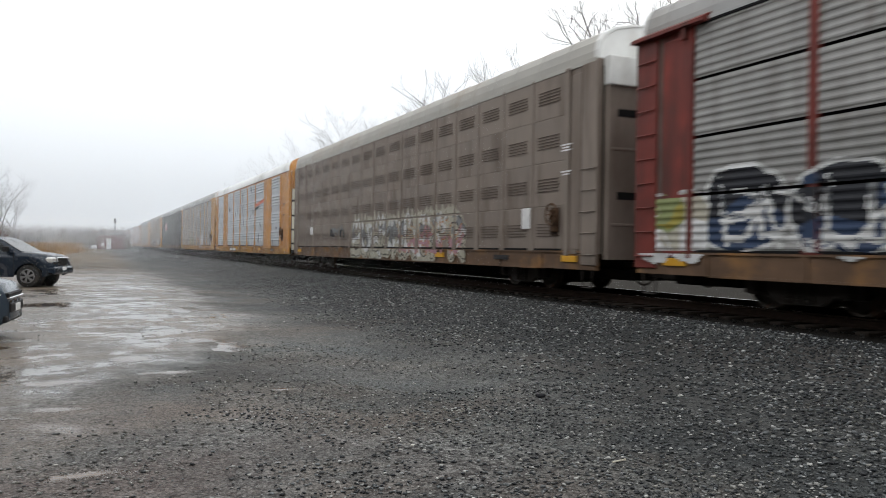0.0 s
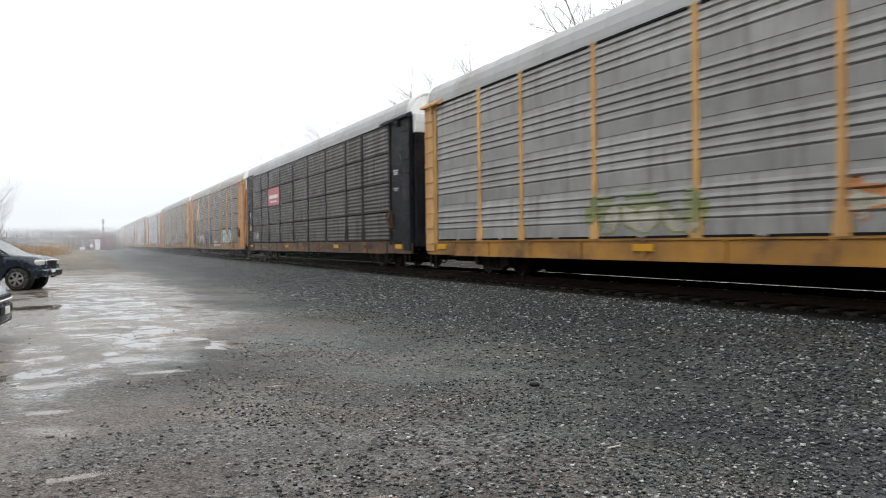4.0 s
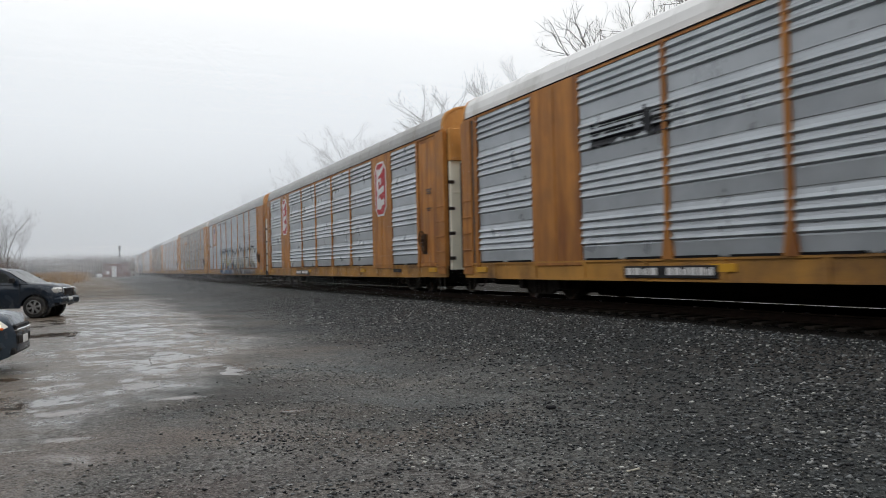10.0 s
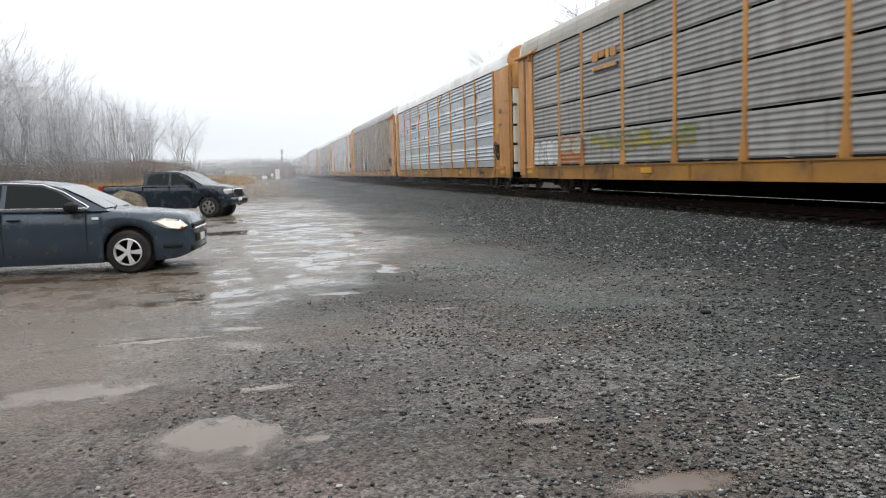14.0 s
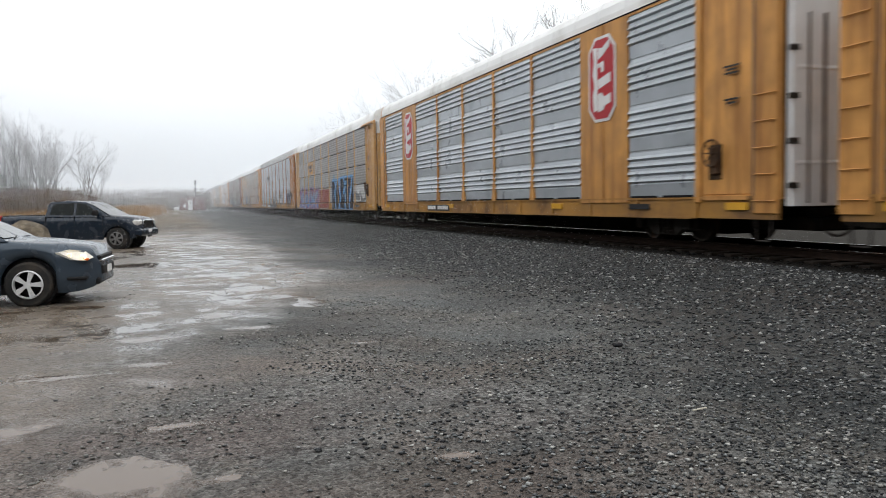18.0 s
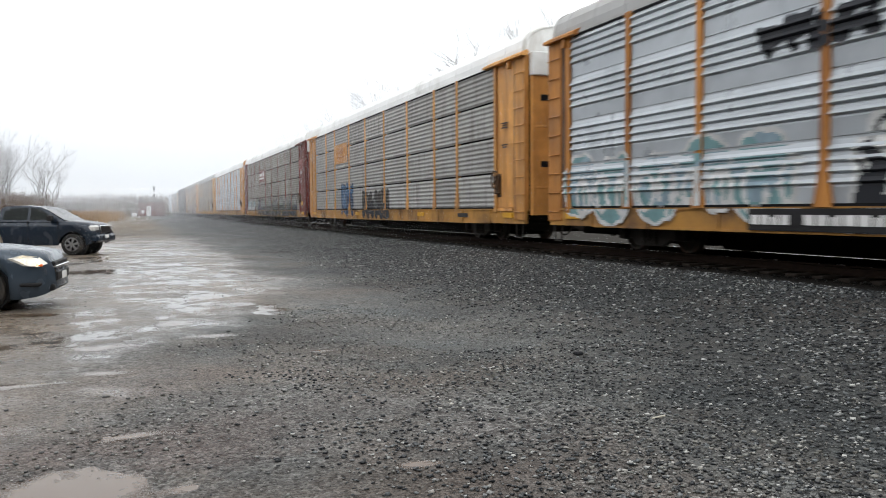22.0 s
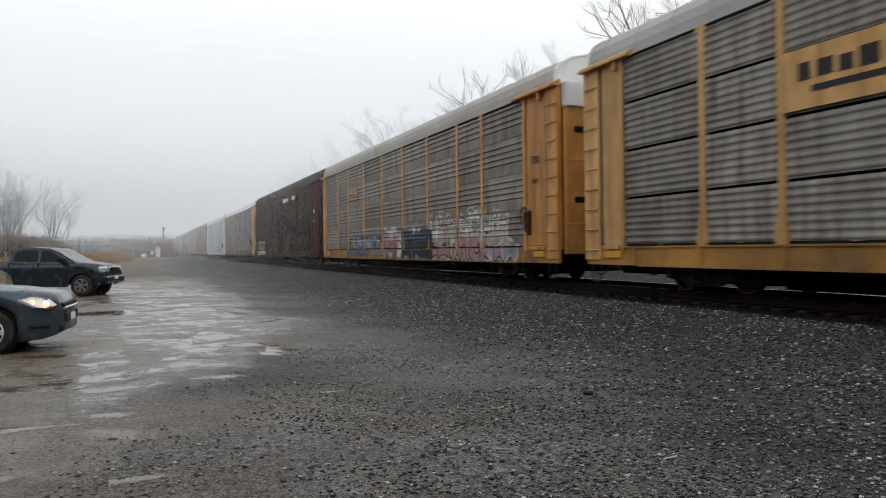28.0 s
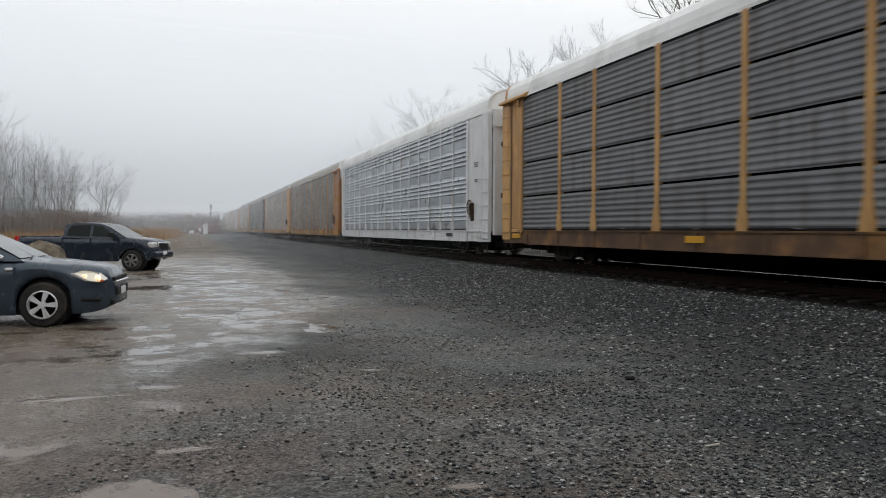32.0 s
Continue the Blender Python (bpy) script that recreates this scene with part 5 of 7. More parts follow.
    far_in = ramp(sep.outputs["Y"], 5.0, 10.0, -0.06, 0.025)
    pool = times(times(noise_tex(2.1, 8.0, 0.62, 4.0), far_in, "ADD"), times(noise_tex(0.45, 3.0, 0.5, 2.0), 0.5), "ADD")
    wet = times(times(ramp(pool, 0.71, 0.86), ramp(left, 0.05, 0.8)), near_lot)
    damp = times(left, near_lot)
    turbid = ramp(times(sep.outputs["X"], times(noise_tex(0.7, 7.0, 0.65, 37.0), 4.0), "ADD"), 1.7, 0.0)
    stone = mix(times(times(turbid, left), ramp(noise_tex(1.1, 7.0, 0.65, 31.0), 0.36, 0.6, 0.15, 0.75)), stone, (0.12, 0.096, 0.072))
    stone = mix(times(turbid, ramp(noise_tex(3.4, 5.0, 0.6, 33.0), 0.64, 0.68, 0.0, 0.8)), stone, (0.03, 0.026, 0.022))
    l.new(stone, b.inputs["Base Color"])
    wet = times(wet, ramp(turbid, 0.0, 1.0, 1.0, 0.75))
    rough = times(ramp(damp, 0.0, 1.0, 0.62, 0.4), ramp(wet, 0.0, 1.0, 1.0, 0.12))
    l.new(rough, b.inputs["Roughness"])
    l.new(times(times(ramp(damp, 0.0, 1.0, 0.14, 0.42), times(wet, 0.25), "ADD"), ramp(sep.outputs["X"], 9.0, 10.0, 1.0, 0.0)), b.inputs["Specular IOR Level"])
    h = times(ramp(vor.outputs["Distance"], 0.0, 0.6, 1.0, 0.0), 0.6)
    h2 = times(ramp(vor2.outputs["Distance"], 0.0, 0.6, 1.0, 0.0), 0.35)
    hh = times(times(h, h2, "ADD"), times(ramp(wet, 0.1, 0.9, 1.0, 0.03), times(ramp(left, 0.0, 1.0, 1.0, 0.8), ramp(worn, 0.0, 0.75, 1.0, 0.5))))
    bp = n.new("ShaderNodeBump")
    bp.inputs["Strength"].default_value, bp.inputs["Distance"].default_value = 1.0, 0.035
    l.new(hh, bp.inputs["Height"])
    l.new(bp.outputs[0], b.inputs["Normal"])
    return m


M["ground"] = ground_material()
xs = axis(-600, 600, -7.0, 9.6, 0.14)
ys = axis(-400, 900, 2.0, 24.0, 0.14)
gv = [(x, y, ground_z(x, y)) for y in ys for x in xs]
nx = len(xs)
gf = [(j * nx + i, j * nx + i + 1, (j + 1) * nx + i + 1, (j + 1) * nx + i) for j in range(len(ys) - 1) for i in range(nx - 1)]
gm = bpy.data.meshes.new("ground")
gm.from_pydata(gv, [], gf)
gm.polygons.foreach_set("use_smooth", [True] * len(gf))
ground = part("ground", gm, M["ground"])
tagged(ground, "wet grey gravel lot with muddy patches beside the track", "ground", kind="structure")

# ---- puddles ----
water = bpy.data.materials.new("puddle_water")
water.use_nodes = True
wb = water.node_tree.nodes["Principled BSDF"]
wb.inputs["Base Color"].default_value = (0.1, 0.072, 0.05, 1)
wb.inputs["Roughness"].default_value = 0.04
wb.inputs["IOR"].default_value = 1.33
M["water"] = water
tn = water.node_tree.nodes.new("ShaderNodeTexNoise")
tn.inputs["Scale"].default_value = 9.0
tb = water.node_tree.nodes.new("ShaderNodeBump")
tb.inputs["Strength"].default_value, tb.inputs["Distance"].default_value = 0.05, 0.01
water.node_tree.links.new(tn.outputs["Fac"], tb.inputs["Height"])
water.node_tree.links.new(tb.outputs[0], wb.inputs["Normal"])


wt, wk = water.node_tree.nodes, water.node_tree.links
w_tc, w_in, w_out = wt.new("ShaderNodeTexCoord"), wt.new("ShaderNodeVectorMath"), wt["Material Output"]
w_in.operation = "DISTANCE"
w_in.inputs[1].default_value = (0.5, 0.5, 0.5)
w_flat = wt.new("ShaderNodeVectorMath")
w_flat.operation = "MULTIPLY_ADD"
w_flat.inputs[1].default_value, w_flat.inputs[2].default_value = (1, 1, 0), (0, 0, 0.5)
wk.new(w_tc.outputs["Generated"], w_flat.inputs[0])
wk.new(w_flat.outputs[0], w_in.inputs[0])
w_n = wt.new("ShaderNodeTexNoise")
w_n.inputs["Scale"].default_value, w_n.inputs["Detail"].default_value, w_n.inputs["Roughness"].default_value = 3.2, 9.0, 0.68
wk.new(w_tc.outputs["Object"], w_n.inputs["Vector"])
w_sum = wt.new("ShaderNodeMath")
w_sum.operation = "MULTIPLY_ADD"
w_sum.inputs[1].default_value = 1.1
wk.new(w_n.outputs["Fac"], w_sum.inputs[0])
wk.new(w_in.outputs["Value"], w_sum.inputs[2])
w_r = wt.new("ShaderNodeMapRange")
w_r.inputs[1].default_value, w_r.inputs[2].default_value, w_r.inputs[3].default_value, w_r.inputs[4].default_value = 0.74, 0.98, 1.0, 0.0
wk.new(w_sum.outputs[0], w_r.inputs[0])
wk.new(w_r.outputs[0], wb.inputs["Alpha"])
muddy = water.copy()
muddy.name = "muddy_water"
muddy.node_tree.nodes["Principled BSDF"].inputs["Base Color"].default_value = (0.12, 0.09, 0.07, 1)
muddy.node_tree.nodes["Principled BSDF"].inputs["Roughness"].default_value = 0.24
M["muddy_water"] = muddy


def puddle(x, y, a, b, turn, seed, rag=0.45):
    """An uneven sheet of water, lens-shaped, lying in the gravel."""
    n, rings = 56, 5
    ca, sa = math.cos(radians(turn)), math.sin(radians(turn))
    a, b = a * 1.3, b * 1.3
    vs, fs = [(x, y, 0.004)], []
    for k in range(1, rings + 1):
        for i in range(n):
            t = 2 * math.pi * i / n
            r = 1 + rag * noise.noise((math.cos(t) * 1.6, math.sin(t) * 1.6, seed)) + rag * 0.6 * noise.noise((math.cos(t) * 4.5, math.sin(t) * 4.5, seed + 3)) \
                + rag * 0.3 * noise.noise((math.cos(t) * 11, math.sin(t) * 11, seed + 5))
            px, py = a * r * math.cos(t) * k / rings, b * r * math.sin(t) * k / rings
            X, Y = x + px * ca - py * sa, y + px * sa + py * ca
            vs.append((X, Y, 0.004 - 0.004 * (k / rings) ** 2 + max(ground_z(x, y) - 0.02, 0)))
    fs += [(0, 1 + i, 1 + (i + 1) % n) for i in range(n)]
    for k in range(rings - 1):
        fs += [(1 + k * n + i, 1 + (k + 1) * n + i, 1 + (k + 1) * n + (i + 1) % n, 1 + k * n + (i + 1) % n) for i in range(n)]
    ob = part("puddle", Shape().add(vs, fs), M["water"] if y > 6.5 else M["muddy_water"])
    tagged(ob, "shallow rain puddle reflecting the pale sky on gravel", "puddle", "puddles on the lot", "structure")


PUDDLES = [(1.65, 12.0, 0.42, 0.9, 15), (0.8, 9.55, 0.3, 0.14, 0), (0.45, 10.8, 0.36, 0.3, 20), (-0.28, 7.7, 0.24, 0.1, 0), (-0.9, 21.0, 0.6, 0.7, 10),
           (0.9, 16.4, 0.3, 1.0, -12), (1.9, 18.6, 0.3, 1.0, -12), (-0.3, 9.2, 0.34, 0.2, 10), (-1.35, 5.8, 0.6, 0.34, 20),
           (1.79, 8.05, 0.18, 0.06, 0), (0.0, 5.45, 0.2, 0.08, 10), (-0.33, 4.4, 0.34, 0.5, 30), (0.24, 4.3, 0.2, 0.12, 0), (1.45, 4.22, 0.12, 0.05, 0), (1.74, 3.18, 0.3, 0.14, 0), (-1.0, 7.4, 0.4, 0.12, 5), (-3.5, 12.62, 0.95, 0.3, -5), (-1.2, 12.5, 0.5, 0.22, 0), (-2.3, 12.3, 0.42, 0.12, 0)]
for i, (x, y, a, b, r) in enumerate(PUDDLES):
    puddle(x, y, a, b, r, 1.7 * i)


# ---- loose stone ----
def rocks(name, places, sizes, seed, material, label):
    """Many angular stones in one mesh."""
    rng = np.random.RandomState(seed)
    cube = np.array([(x, y, z) for x in (-1, 1) for y in (-1, 1) for z in (-1, 1)], float)
    quads = np.array([(0, 1, 3, 2), (4, 6, 7, 5), (0, 4, 5, 1), (2, 3, 7, 6), (0, 2, 6, 4), (1, 5, 7, 3)])
    n = len(places)
    v = cube[None] * (0.62 + 0.38 * rng.rand(n, 8, 1)) * (0.55 + 0.45 * rng.rand(n, 1, 3)) + (rng.rand(n, 8, 3) - 0.5) * 0.5
    q = rng.randn(n, 4)
    q /= np.linalg.norm(q, axis=1)[:, None]
    w, x, y, z = q.T
    R = np.stack([1 - 2 * (y * y + z * z), 2 * (x * y - z * w), 2 * (x * z + y * w), 2 * (x * y + z * w), 1 - 2 * (x * x + z * z), 2 * (y * z - x * w),
                  2 * (x * z - y * w), 2 * (y * z + x * w), 1 - 2 * (x * x + y * y)], 1).reshape(n, 3, 3)
    v = np.einsum("nij,nkj->nki", R, v) * sizes[:, None, None] * np.array([1.15, 1, 0.55]) + places[:, None, :]
    f = (quads[None] + (np.arange(n) * 8)[:, None, None]).reshape(-1, 4)
    m = bpy.data.meshes.new(name)
    m.vertices.add(n * 8)
    m.vertices.foreach_set("co", v.reshape(-1))
    m.loops.add(len(f) * 4)
    m.loops.foreach_set("vertex_index", f.reshape(-1).astype(np.int32))
    m.polygons.add(len(f))
    m.polygons.foreach_set("loop_start", np.arange(len(f), dtype=np.int32) * 4)
    m.update(calc_edges=True)
    ob = part(name, m, material)
    tagged(ob, label, "gravel", kind="stuff")


def rock_material(name, k, sharp=False):
    m = bpy.data.materials.new(name)
    m.use_nodes = True
    n, l = m.node_tree.nodes, m.node_tree.links
    b = n["Principled BSDF"]
    g = n.new("ShaderNodeNewGeometry")
    cr = n.new("ShaderNodeValToRGB")
    stops = [(0.0, (0.03, 0.031, 0.032)), (0.3, (0.05, 0.052, 0.052)), (0.55, (0.085, 0.08, 0.07)), (0.78, (0.11, 0.116, 0.11)), (0.9, (0.17, 0.165, 0.15)), (1.0, (0.27, 0.265, 0.25))]
    if sharp:
        stops = [(0.0, (0.007, 0.008, 0.01)), (0.5, (0.026, 0.03, 0.034)), (0.66, (0.07, 0.077, 0.08)), (0.8, (0.15, 0.163, 0.168)), (0.92, (0.25, 0.255, 0.25)), (1.0, (0.48, 0.48, 0.46))]
    for q, (at, c) in enumerate(stops):
        e = cr.color_ramp.elements[0] if q == 0 else (cr.color_ramp.elements[-1] if q == len(stops) - 1 else cr.color_ramp.elements.new(at))
        e.color = (*[k * v for v in c], 1)
    l.new(g.outputs["Random Per Island"], cr.inputs[0])
    l.new(cr.outputs[0], b.inputs["Base Color"])
    b.inputs["Roughness"].default_value = 0.42
    b.inputs["Specular IOR Level"].default_value = 0.35 if k > 0.5 else 0.05
    return m


M["ballast"] = rock_material("ballast_stone", 0.98, True)
M["pebble"] = rock_material("wet_pebble", 1.6)
M["pale_stone"] = rock_material("pale_broken_stone", 2.6)
M["loose"] = rock_material("loose_stone", 1.0, True)
# very dark stone: oil, with the shade under the train in its colour
M["oily_shaded"] = rock_material("oily_shaded_ballast", 0.13)


def dry(x, y):
    """True where no puddle stands."""
    ok = np.ones(len(x), bool)
    for a, b, c, d, _ in PUDDLES:
        ok &= ((x - a) / (c * 1.05)) ** 2 + ((y - b) / (d * 1.05)) ** 2 > 1
    return ok


def scatter(n, x0, x1, y0, y1, seed, power=1.0, keep=None):
    rng = np.random.RandomState(seed)
    px = x0 + (x1 - x0) * rng.rand(n)
    py = y0 + (y1 - y0) * rng.rand(n) ** power
    ok = np.ones(n, bool) if keep is None else keep(px, py, rng) & dry(px, py)
    px, py = px[ok], py[ok]
    return np.array([(x, y, ground_z(x, y) + 0.006) for x, y in zip(px, py)]), rng


p, rng = scatter(59000, 4.0, 9.3, 1.5, 46.0, 5, 1.9, lambda x, y, r: r.rand(len(x)) < np.clip((x - 3.8) / 2.8, 0, 1) ** 1.3)
rocks("ballast_stones", p, (0.008 + 0.0185 * rng.rand(len(p)) ** 1.3) * np.clip((48 - p[:, 1]) / 20, 0.35, 1), 6, M["ballast"], "crushed grey ballast on the shoulder of the track")
p, rng = scatter(56000, -3.0, 6.6, 2.2, 17.0, 8, 2.0, lambda x, y, r: r.rand(len(x)) < np.clip((x - np.minimum(0.36 * y - 2.96, 2.6)) / 1.3, 0.06, 1) * (0.08 + 0.92 * np.clip(0.2 + 1.4 * np.sin(x * 1.3 + 1.3 * np.sin(y * 0.7)) * np.sin(y * 0.9 + x * 0.6), 0, 1)))
rocks("gravel_pebbles", p, 0.004 + 0.0135 * rng.rand(len(p)) ** 2.2, 9, M["pebble"], "small dark stones strewn over the lot")
p, rng = scatter(15000, 0.2, 5.0, 2.4, 7.5, 18, 1.3, lambda x, y, r: r.rand(len(x)) < np.clip(0.25 + 0.35 * (x - 0.2) - 0.16 * (y - 3.0) + 0.5 * np.sin(2.1 * x + 1.7 * y) * np.sin(1.3 * y - 0.8 * x), 0.04, 1))
rocks("loose_stones", p, 0.004 + 0.013 * rng.rand(len(p)) ** 1.8, 19, M["loose"], "loose broken stones, dark and pale, on the trodden gravel")
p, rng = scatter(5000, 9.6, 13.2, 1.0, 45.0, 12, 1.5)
rocks("track_ballast", p, 0.02 + 0.024 * rng.rand(len(p)), 13, M["oily_shaded"], "dark ballast between the sleepers")
clump = np.array([(2.15 + 0.2 * math.cos(i * 2.4) * (i / 24) ** 0.5, 5.45 + 0.2 * math.sin(i * 2.4) * (i / 24) ** 0.5, 0.015) for i in range(24)])
rocks("stone_clump", clump, 0.01 + 0.014 * np.random.RandomState(2).rand(24), 15, M["pale_stone"], "clump of pale broken stones on the lot")
stone = part("dark_stone", Shape().box(-0.045, 0.045, -0.035, 0.035, 0, 0.035, 0.012), M["black"], at=(4.07, 6.8, ground_z(4.07, 6.8)))
tagged(stone, "small black lump lying on grey gravel", "stone")
M["boulder_pale"] = mat("weathered_splinter", (0.5, 0.47, 0.4), 0.8)
stick = part("wood_scrap", Shape().tube((-0.06, 0, 0.01), (0.06, 0.02, 0.012), 0.006, 0.008, 6), M["boulder_pale"], at=(3.33, 4.5, ground_z(3.33, 4.5)))
tagged(stick, "pale splinter of wood lying on gravel", "wood scrap")


# ---- track ----
def rail_ring(x, z):
    h = [(0.0675, 0), (0.0675, 0.012), (0.02, 0.03), (0.009, 0.05), (0.009, 0.115), (0.034, 0.128), (0.036, 0.155), (0.03, 0.16)]
    return [(x + a, z + b) for a, b in h] + [(x - a, z + b) for a, b in h[::-1]]


for side in (-0.753, 0.753):
    r = part("rail", Shape().prism(rail_ring(0, RAIL - 0.16), -120, 420), M["rail_rust"], at=(TRACK_X + side, 0, 0))
    tagged(r, "rusty steel rail with a bright worn head", "rail", "rails of the track", "structure")
    part("rail_head", Shape().prism([(-0.034, RAIL - 0.003), (-0.03, RAIL + 0.0), (-0.018, RAIL + 0.0035), (0.0, RAIL + 0.005), (0.018, RAIL + 0.0035), (0.03, RAIL + 0.0), (0.034, RAIL - 0.003)], -120, 420), M["rail"], r)
tie_mesh = Shape().box(-1.3, 1.3, -0.115, 0.115, -0.14, 0.03, 0.015).mesh("sleeper")
track_ties = new("sleepers")
tagged(track_ties, "creosoted timber sleepers under the rails", "sleepers", kind="structure")
for i in range(110):
    part("sleeper", tie_mesh, M["tie"], track_ties, at=(TRACK_X + random.uniform(-0.04, 0.04), -8 + i * 0.53, RAIL - 0.19))
far_ties = Shape()
for i in range(560):
    y = -8 + (110 + i) * 0.53
    far_ties.box(TRACK_X - 1.3, TRACK_X + 1.3, y - 0.115, y + 0.115, RAIL - 0.33, RAIL - 0.16)
tagged(part("far_sleepers", far_ties, M["tie"], track_ties), kind="stuff")


# ---- cars on the lot ----
def curve(points):
    """A smooth line through (s, value) pairs."""
    s = np.array([p[0] for p in points], float)
    v = np.array([p[1] for p in points], float)

    def at(t):
        t = min(max(t, s[0]), s[-1])
        i = min(int(np.searchsorted(s, t, side="right")) - 1, len(s) - 2)
        h = s[i + 1] - s[i]
        def slope(k):
            if k in (0, len(s) - 1):
                return 0.0 if k else (v[1] - v[0]) / (s[1] - s[0])
            return (v[k + 1] - v[k - 1]) / (s[k + 1] - s[k - 1])
        u = (t - s[i]) / h
        return float(v[i] * (2 * u ** 3 - 3 * u ** 2 + 1) + v[i + 1] * (3 * u ** 2 - 2 * u ** 3) + h * slope(i) * (u ** 3 - 2 * u ** 2 + u) + h * slope(i + 1) * (u ** 3 - u ** 2))
    return at


def body_shell(length, top, bottom, width, arches, radius, tuck=0.9):
    """A car's lower body, nose at +x; the wheel arches are open."""
    stations = sorted(set([length * i / 46 for i in range(47)] + [a + radius * math.cos(math.pi * k / 12) for a in arches for k in range(13)]))
    s = Shape()
    rings = []
    for t in stations:
        zt, w, zb = top(t), width(t), bottom(t)
        for a in arches:
            if abs(t - a) < radius:
                zb = max(zb, 0.34 + math.sqrt(max(radius ** 2 - (t - a) ** 2, 0)))
        zb = min(zb, zt - 0.06)
        x = length / 2 - t
        lev = [(w * tuck, zb), (w * 0.975, zb + (zt - zb) * 0.16), (w, zb + (zt - zb) * 0.45), (w * 0.985, zb + (zt - zb) * 0.74), (w * 0.95, zb + (zt - zb) * 0.9), (w * 0.86, zt), (w * 0.45, zt + 0.025)]
        rings.append([(x, -y, z) for y, z in lev] + [(x, y, z) for y, z in lev[::-1]])
    n = len(rings[0])
    k = 0
    for r in rings:
        s.v += r
    for j in range(len(rings) - 1):
        s.f += [(j * n + i, j * n + i + 1, (j + 1) * n + i + 1, (j + 1) * n + i) for i in range(n - 1)]
    s.f += [tuple(range(n)), tuple(range((len(rings) - 1) * n, len(rings) * n))]
    return s


def cabin(length, outline, half0, half1, z0, z1):
    """Greenhouse: a side outline of (s, z), drawn in towards the roof."""
    s = Shape()
    def half(z):
        return half0 + (half1 - half0) * (z - z0) / (z1 - z0)
    n = len(outline)
    for side in (-1, 1):
        s.add([(length / 2 - t, side * half(z), z) for t, z in outline], [tuple(range(n))])
    s.add([(length / 2 - t, y * half(z), z + (0.02 if abs(y) < 0.5 else 0)) for t, z in outline for y in (-1, -0.5, 0, 0.5, 1)],
          [(i * 5 + k, i * 5 + k + 1, ((i + 1) % n) * 5 + k + 1, ((i + 1) % n) * 5 + k) for i in range(n) for k in range(4)])
    return s, half


def side_pane(length, outline, half, lift=0.012):
    s = Shape()
    n = len(outline)
    s.add([(length / 2 - t, -half(z) - lift, z) for t, z in outline] + [(length / 2 - t, -half(z) + 0.01, z) for t, z in outline],
          [tuple(range(n)), tuple(range(n, 2 * n))[::-1]] + [(i, (i + 1) % n, n + (i + 1) % n, n + i) for i in range(n)])
    return s


def wheel_mesh(r, w):
    return Shape().lathe([(r * 0.62, -w * 0.5), (r * 0.9, -w * 0.5), (r * 0.97, -w * 0.42), (r, -w * 0.25), (r, w * 0.25), (r * 0.97, w * 0.42), (r * 0.9, w * 0.5), (r * 0.62, w * 0.5)], (0, 0, 0), 32)


def rim_mesh(r, spokes):
    s = Shape().lathe([(r, 0.06), (r, -0.04), (r * 0.93, -0.055), (r * 0.9, -0.02), (r * 0.88, 0.03)], (0, 0, 0), 28)
    for i in range(spokes):
        a = 2 * math.pi * i / spokes + 0.3
        c, k = math.cos(a), math.sin(a)
        p = [(-0.05, -0.09 * r, 0.16 * r), (-0.05, 0.09 * r, 0.16 * r), (-0.04, 0.2 * r, 0.92 * r), (-0.04, -0.2 * r, 0.92 * r)]
        q = [(x + 0.03, y, z) for x, y, z in p]
        s.add([(x, y * c - z * k, y * k + z * c) for x, y, z in p + q], [(0, 1, 2, 3), (7, 6, 5, 4), (0, 4, 5, 1), (1, 5, 6, 2), (2, 6, 7, 3), (3, 7, 4, 0)])
    s.tube((-0.06, 0, 0), (0.02, 0, 0), 0.24 * r, n=14)
    return s


def glass_material():
    m = bpy.data.materials.new("tinted_car_glass")
    m.use_nodes = True
    b = m.node_tree.nodes["Principled BSDF"]
    b.inputs["Base Color"].default_value = (0.012, 0.015, 0.015, 1)
    b.inputs["Roughness"].default_value = 0.03
    b.inputs["Specular IOR Level"].default_value = 0.75
    return m


def glow(name, colour, power):
    m = bpy.data.materials.new(name)
    m.use_nodes = True
    b = m.node_tree.nodes["Principled BSDF"]
    b.inputs["Base Color"].default_value = (*colour, 1)
    b.inputs["Roughness"].default_value = 0.1
    b.inputs["Emission Color"].default_value = (*colour, 1)
    b.inputs["Emission Strength"].default_value = power
    return m


M["car_glass"] = glass_material()
M["side_glass"] = glass_material()
M["side_glass"].node_tree.nodes["Principled BSDF"].inputs["Specular IOR Level"].default_value = 0.1
M["sedan_paint"] = mat("slate_blue_car_paint", (0.042, 0.06, 0.082), 0.22, 0.2, 0.08, 4.0, (0.06, 0.055, 0.05), 0.15, 2.0, spec=0.5)
M["truck_paint"] = mat("dark_navy_car_paint", (0.013, 0.021, 0.034), 0.22, 0.1, 0.08, 4.0, spec=0.5)
M["tyre"] = mat("tyre_rubber", (0.02, 0.02, 0.02), 0.8, 0, 0.2, 8.0, (0.06, 0.05, 0.04), 0.4, 4.0)
M["alloy"] = mat("alloy_wheel", (0.62, 0.63, 0.64), 0.35, 0.15, 0.08, 6.0, (0.3, 0.28, 0.26), 0.25, 6.0)
M["dull_alloy"] = mat("dull_alloy_wheel", (0.22, 0.22, 0.22), 0.45, 0.3, 0.1, 6.0, (0.1, 0.09, 0.08), 0.4, 6.0)
M["chrome"] = mat("chrome", (0.75, 0.76, 0.78), 0.12, 1.0, 0.05, 6.0)
M["trim_black"] = mat("black_plastic", (0.012, 0.012, 0.013), 0.55, 0, 0.2, 6.0)
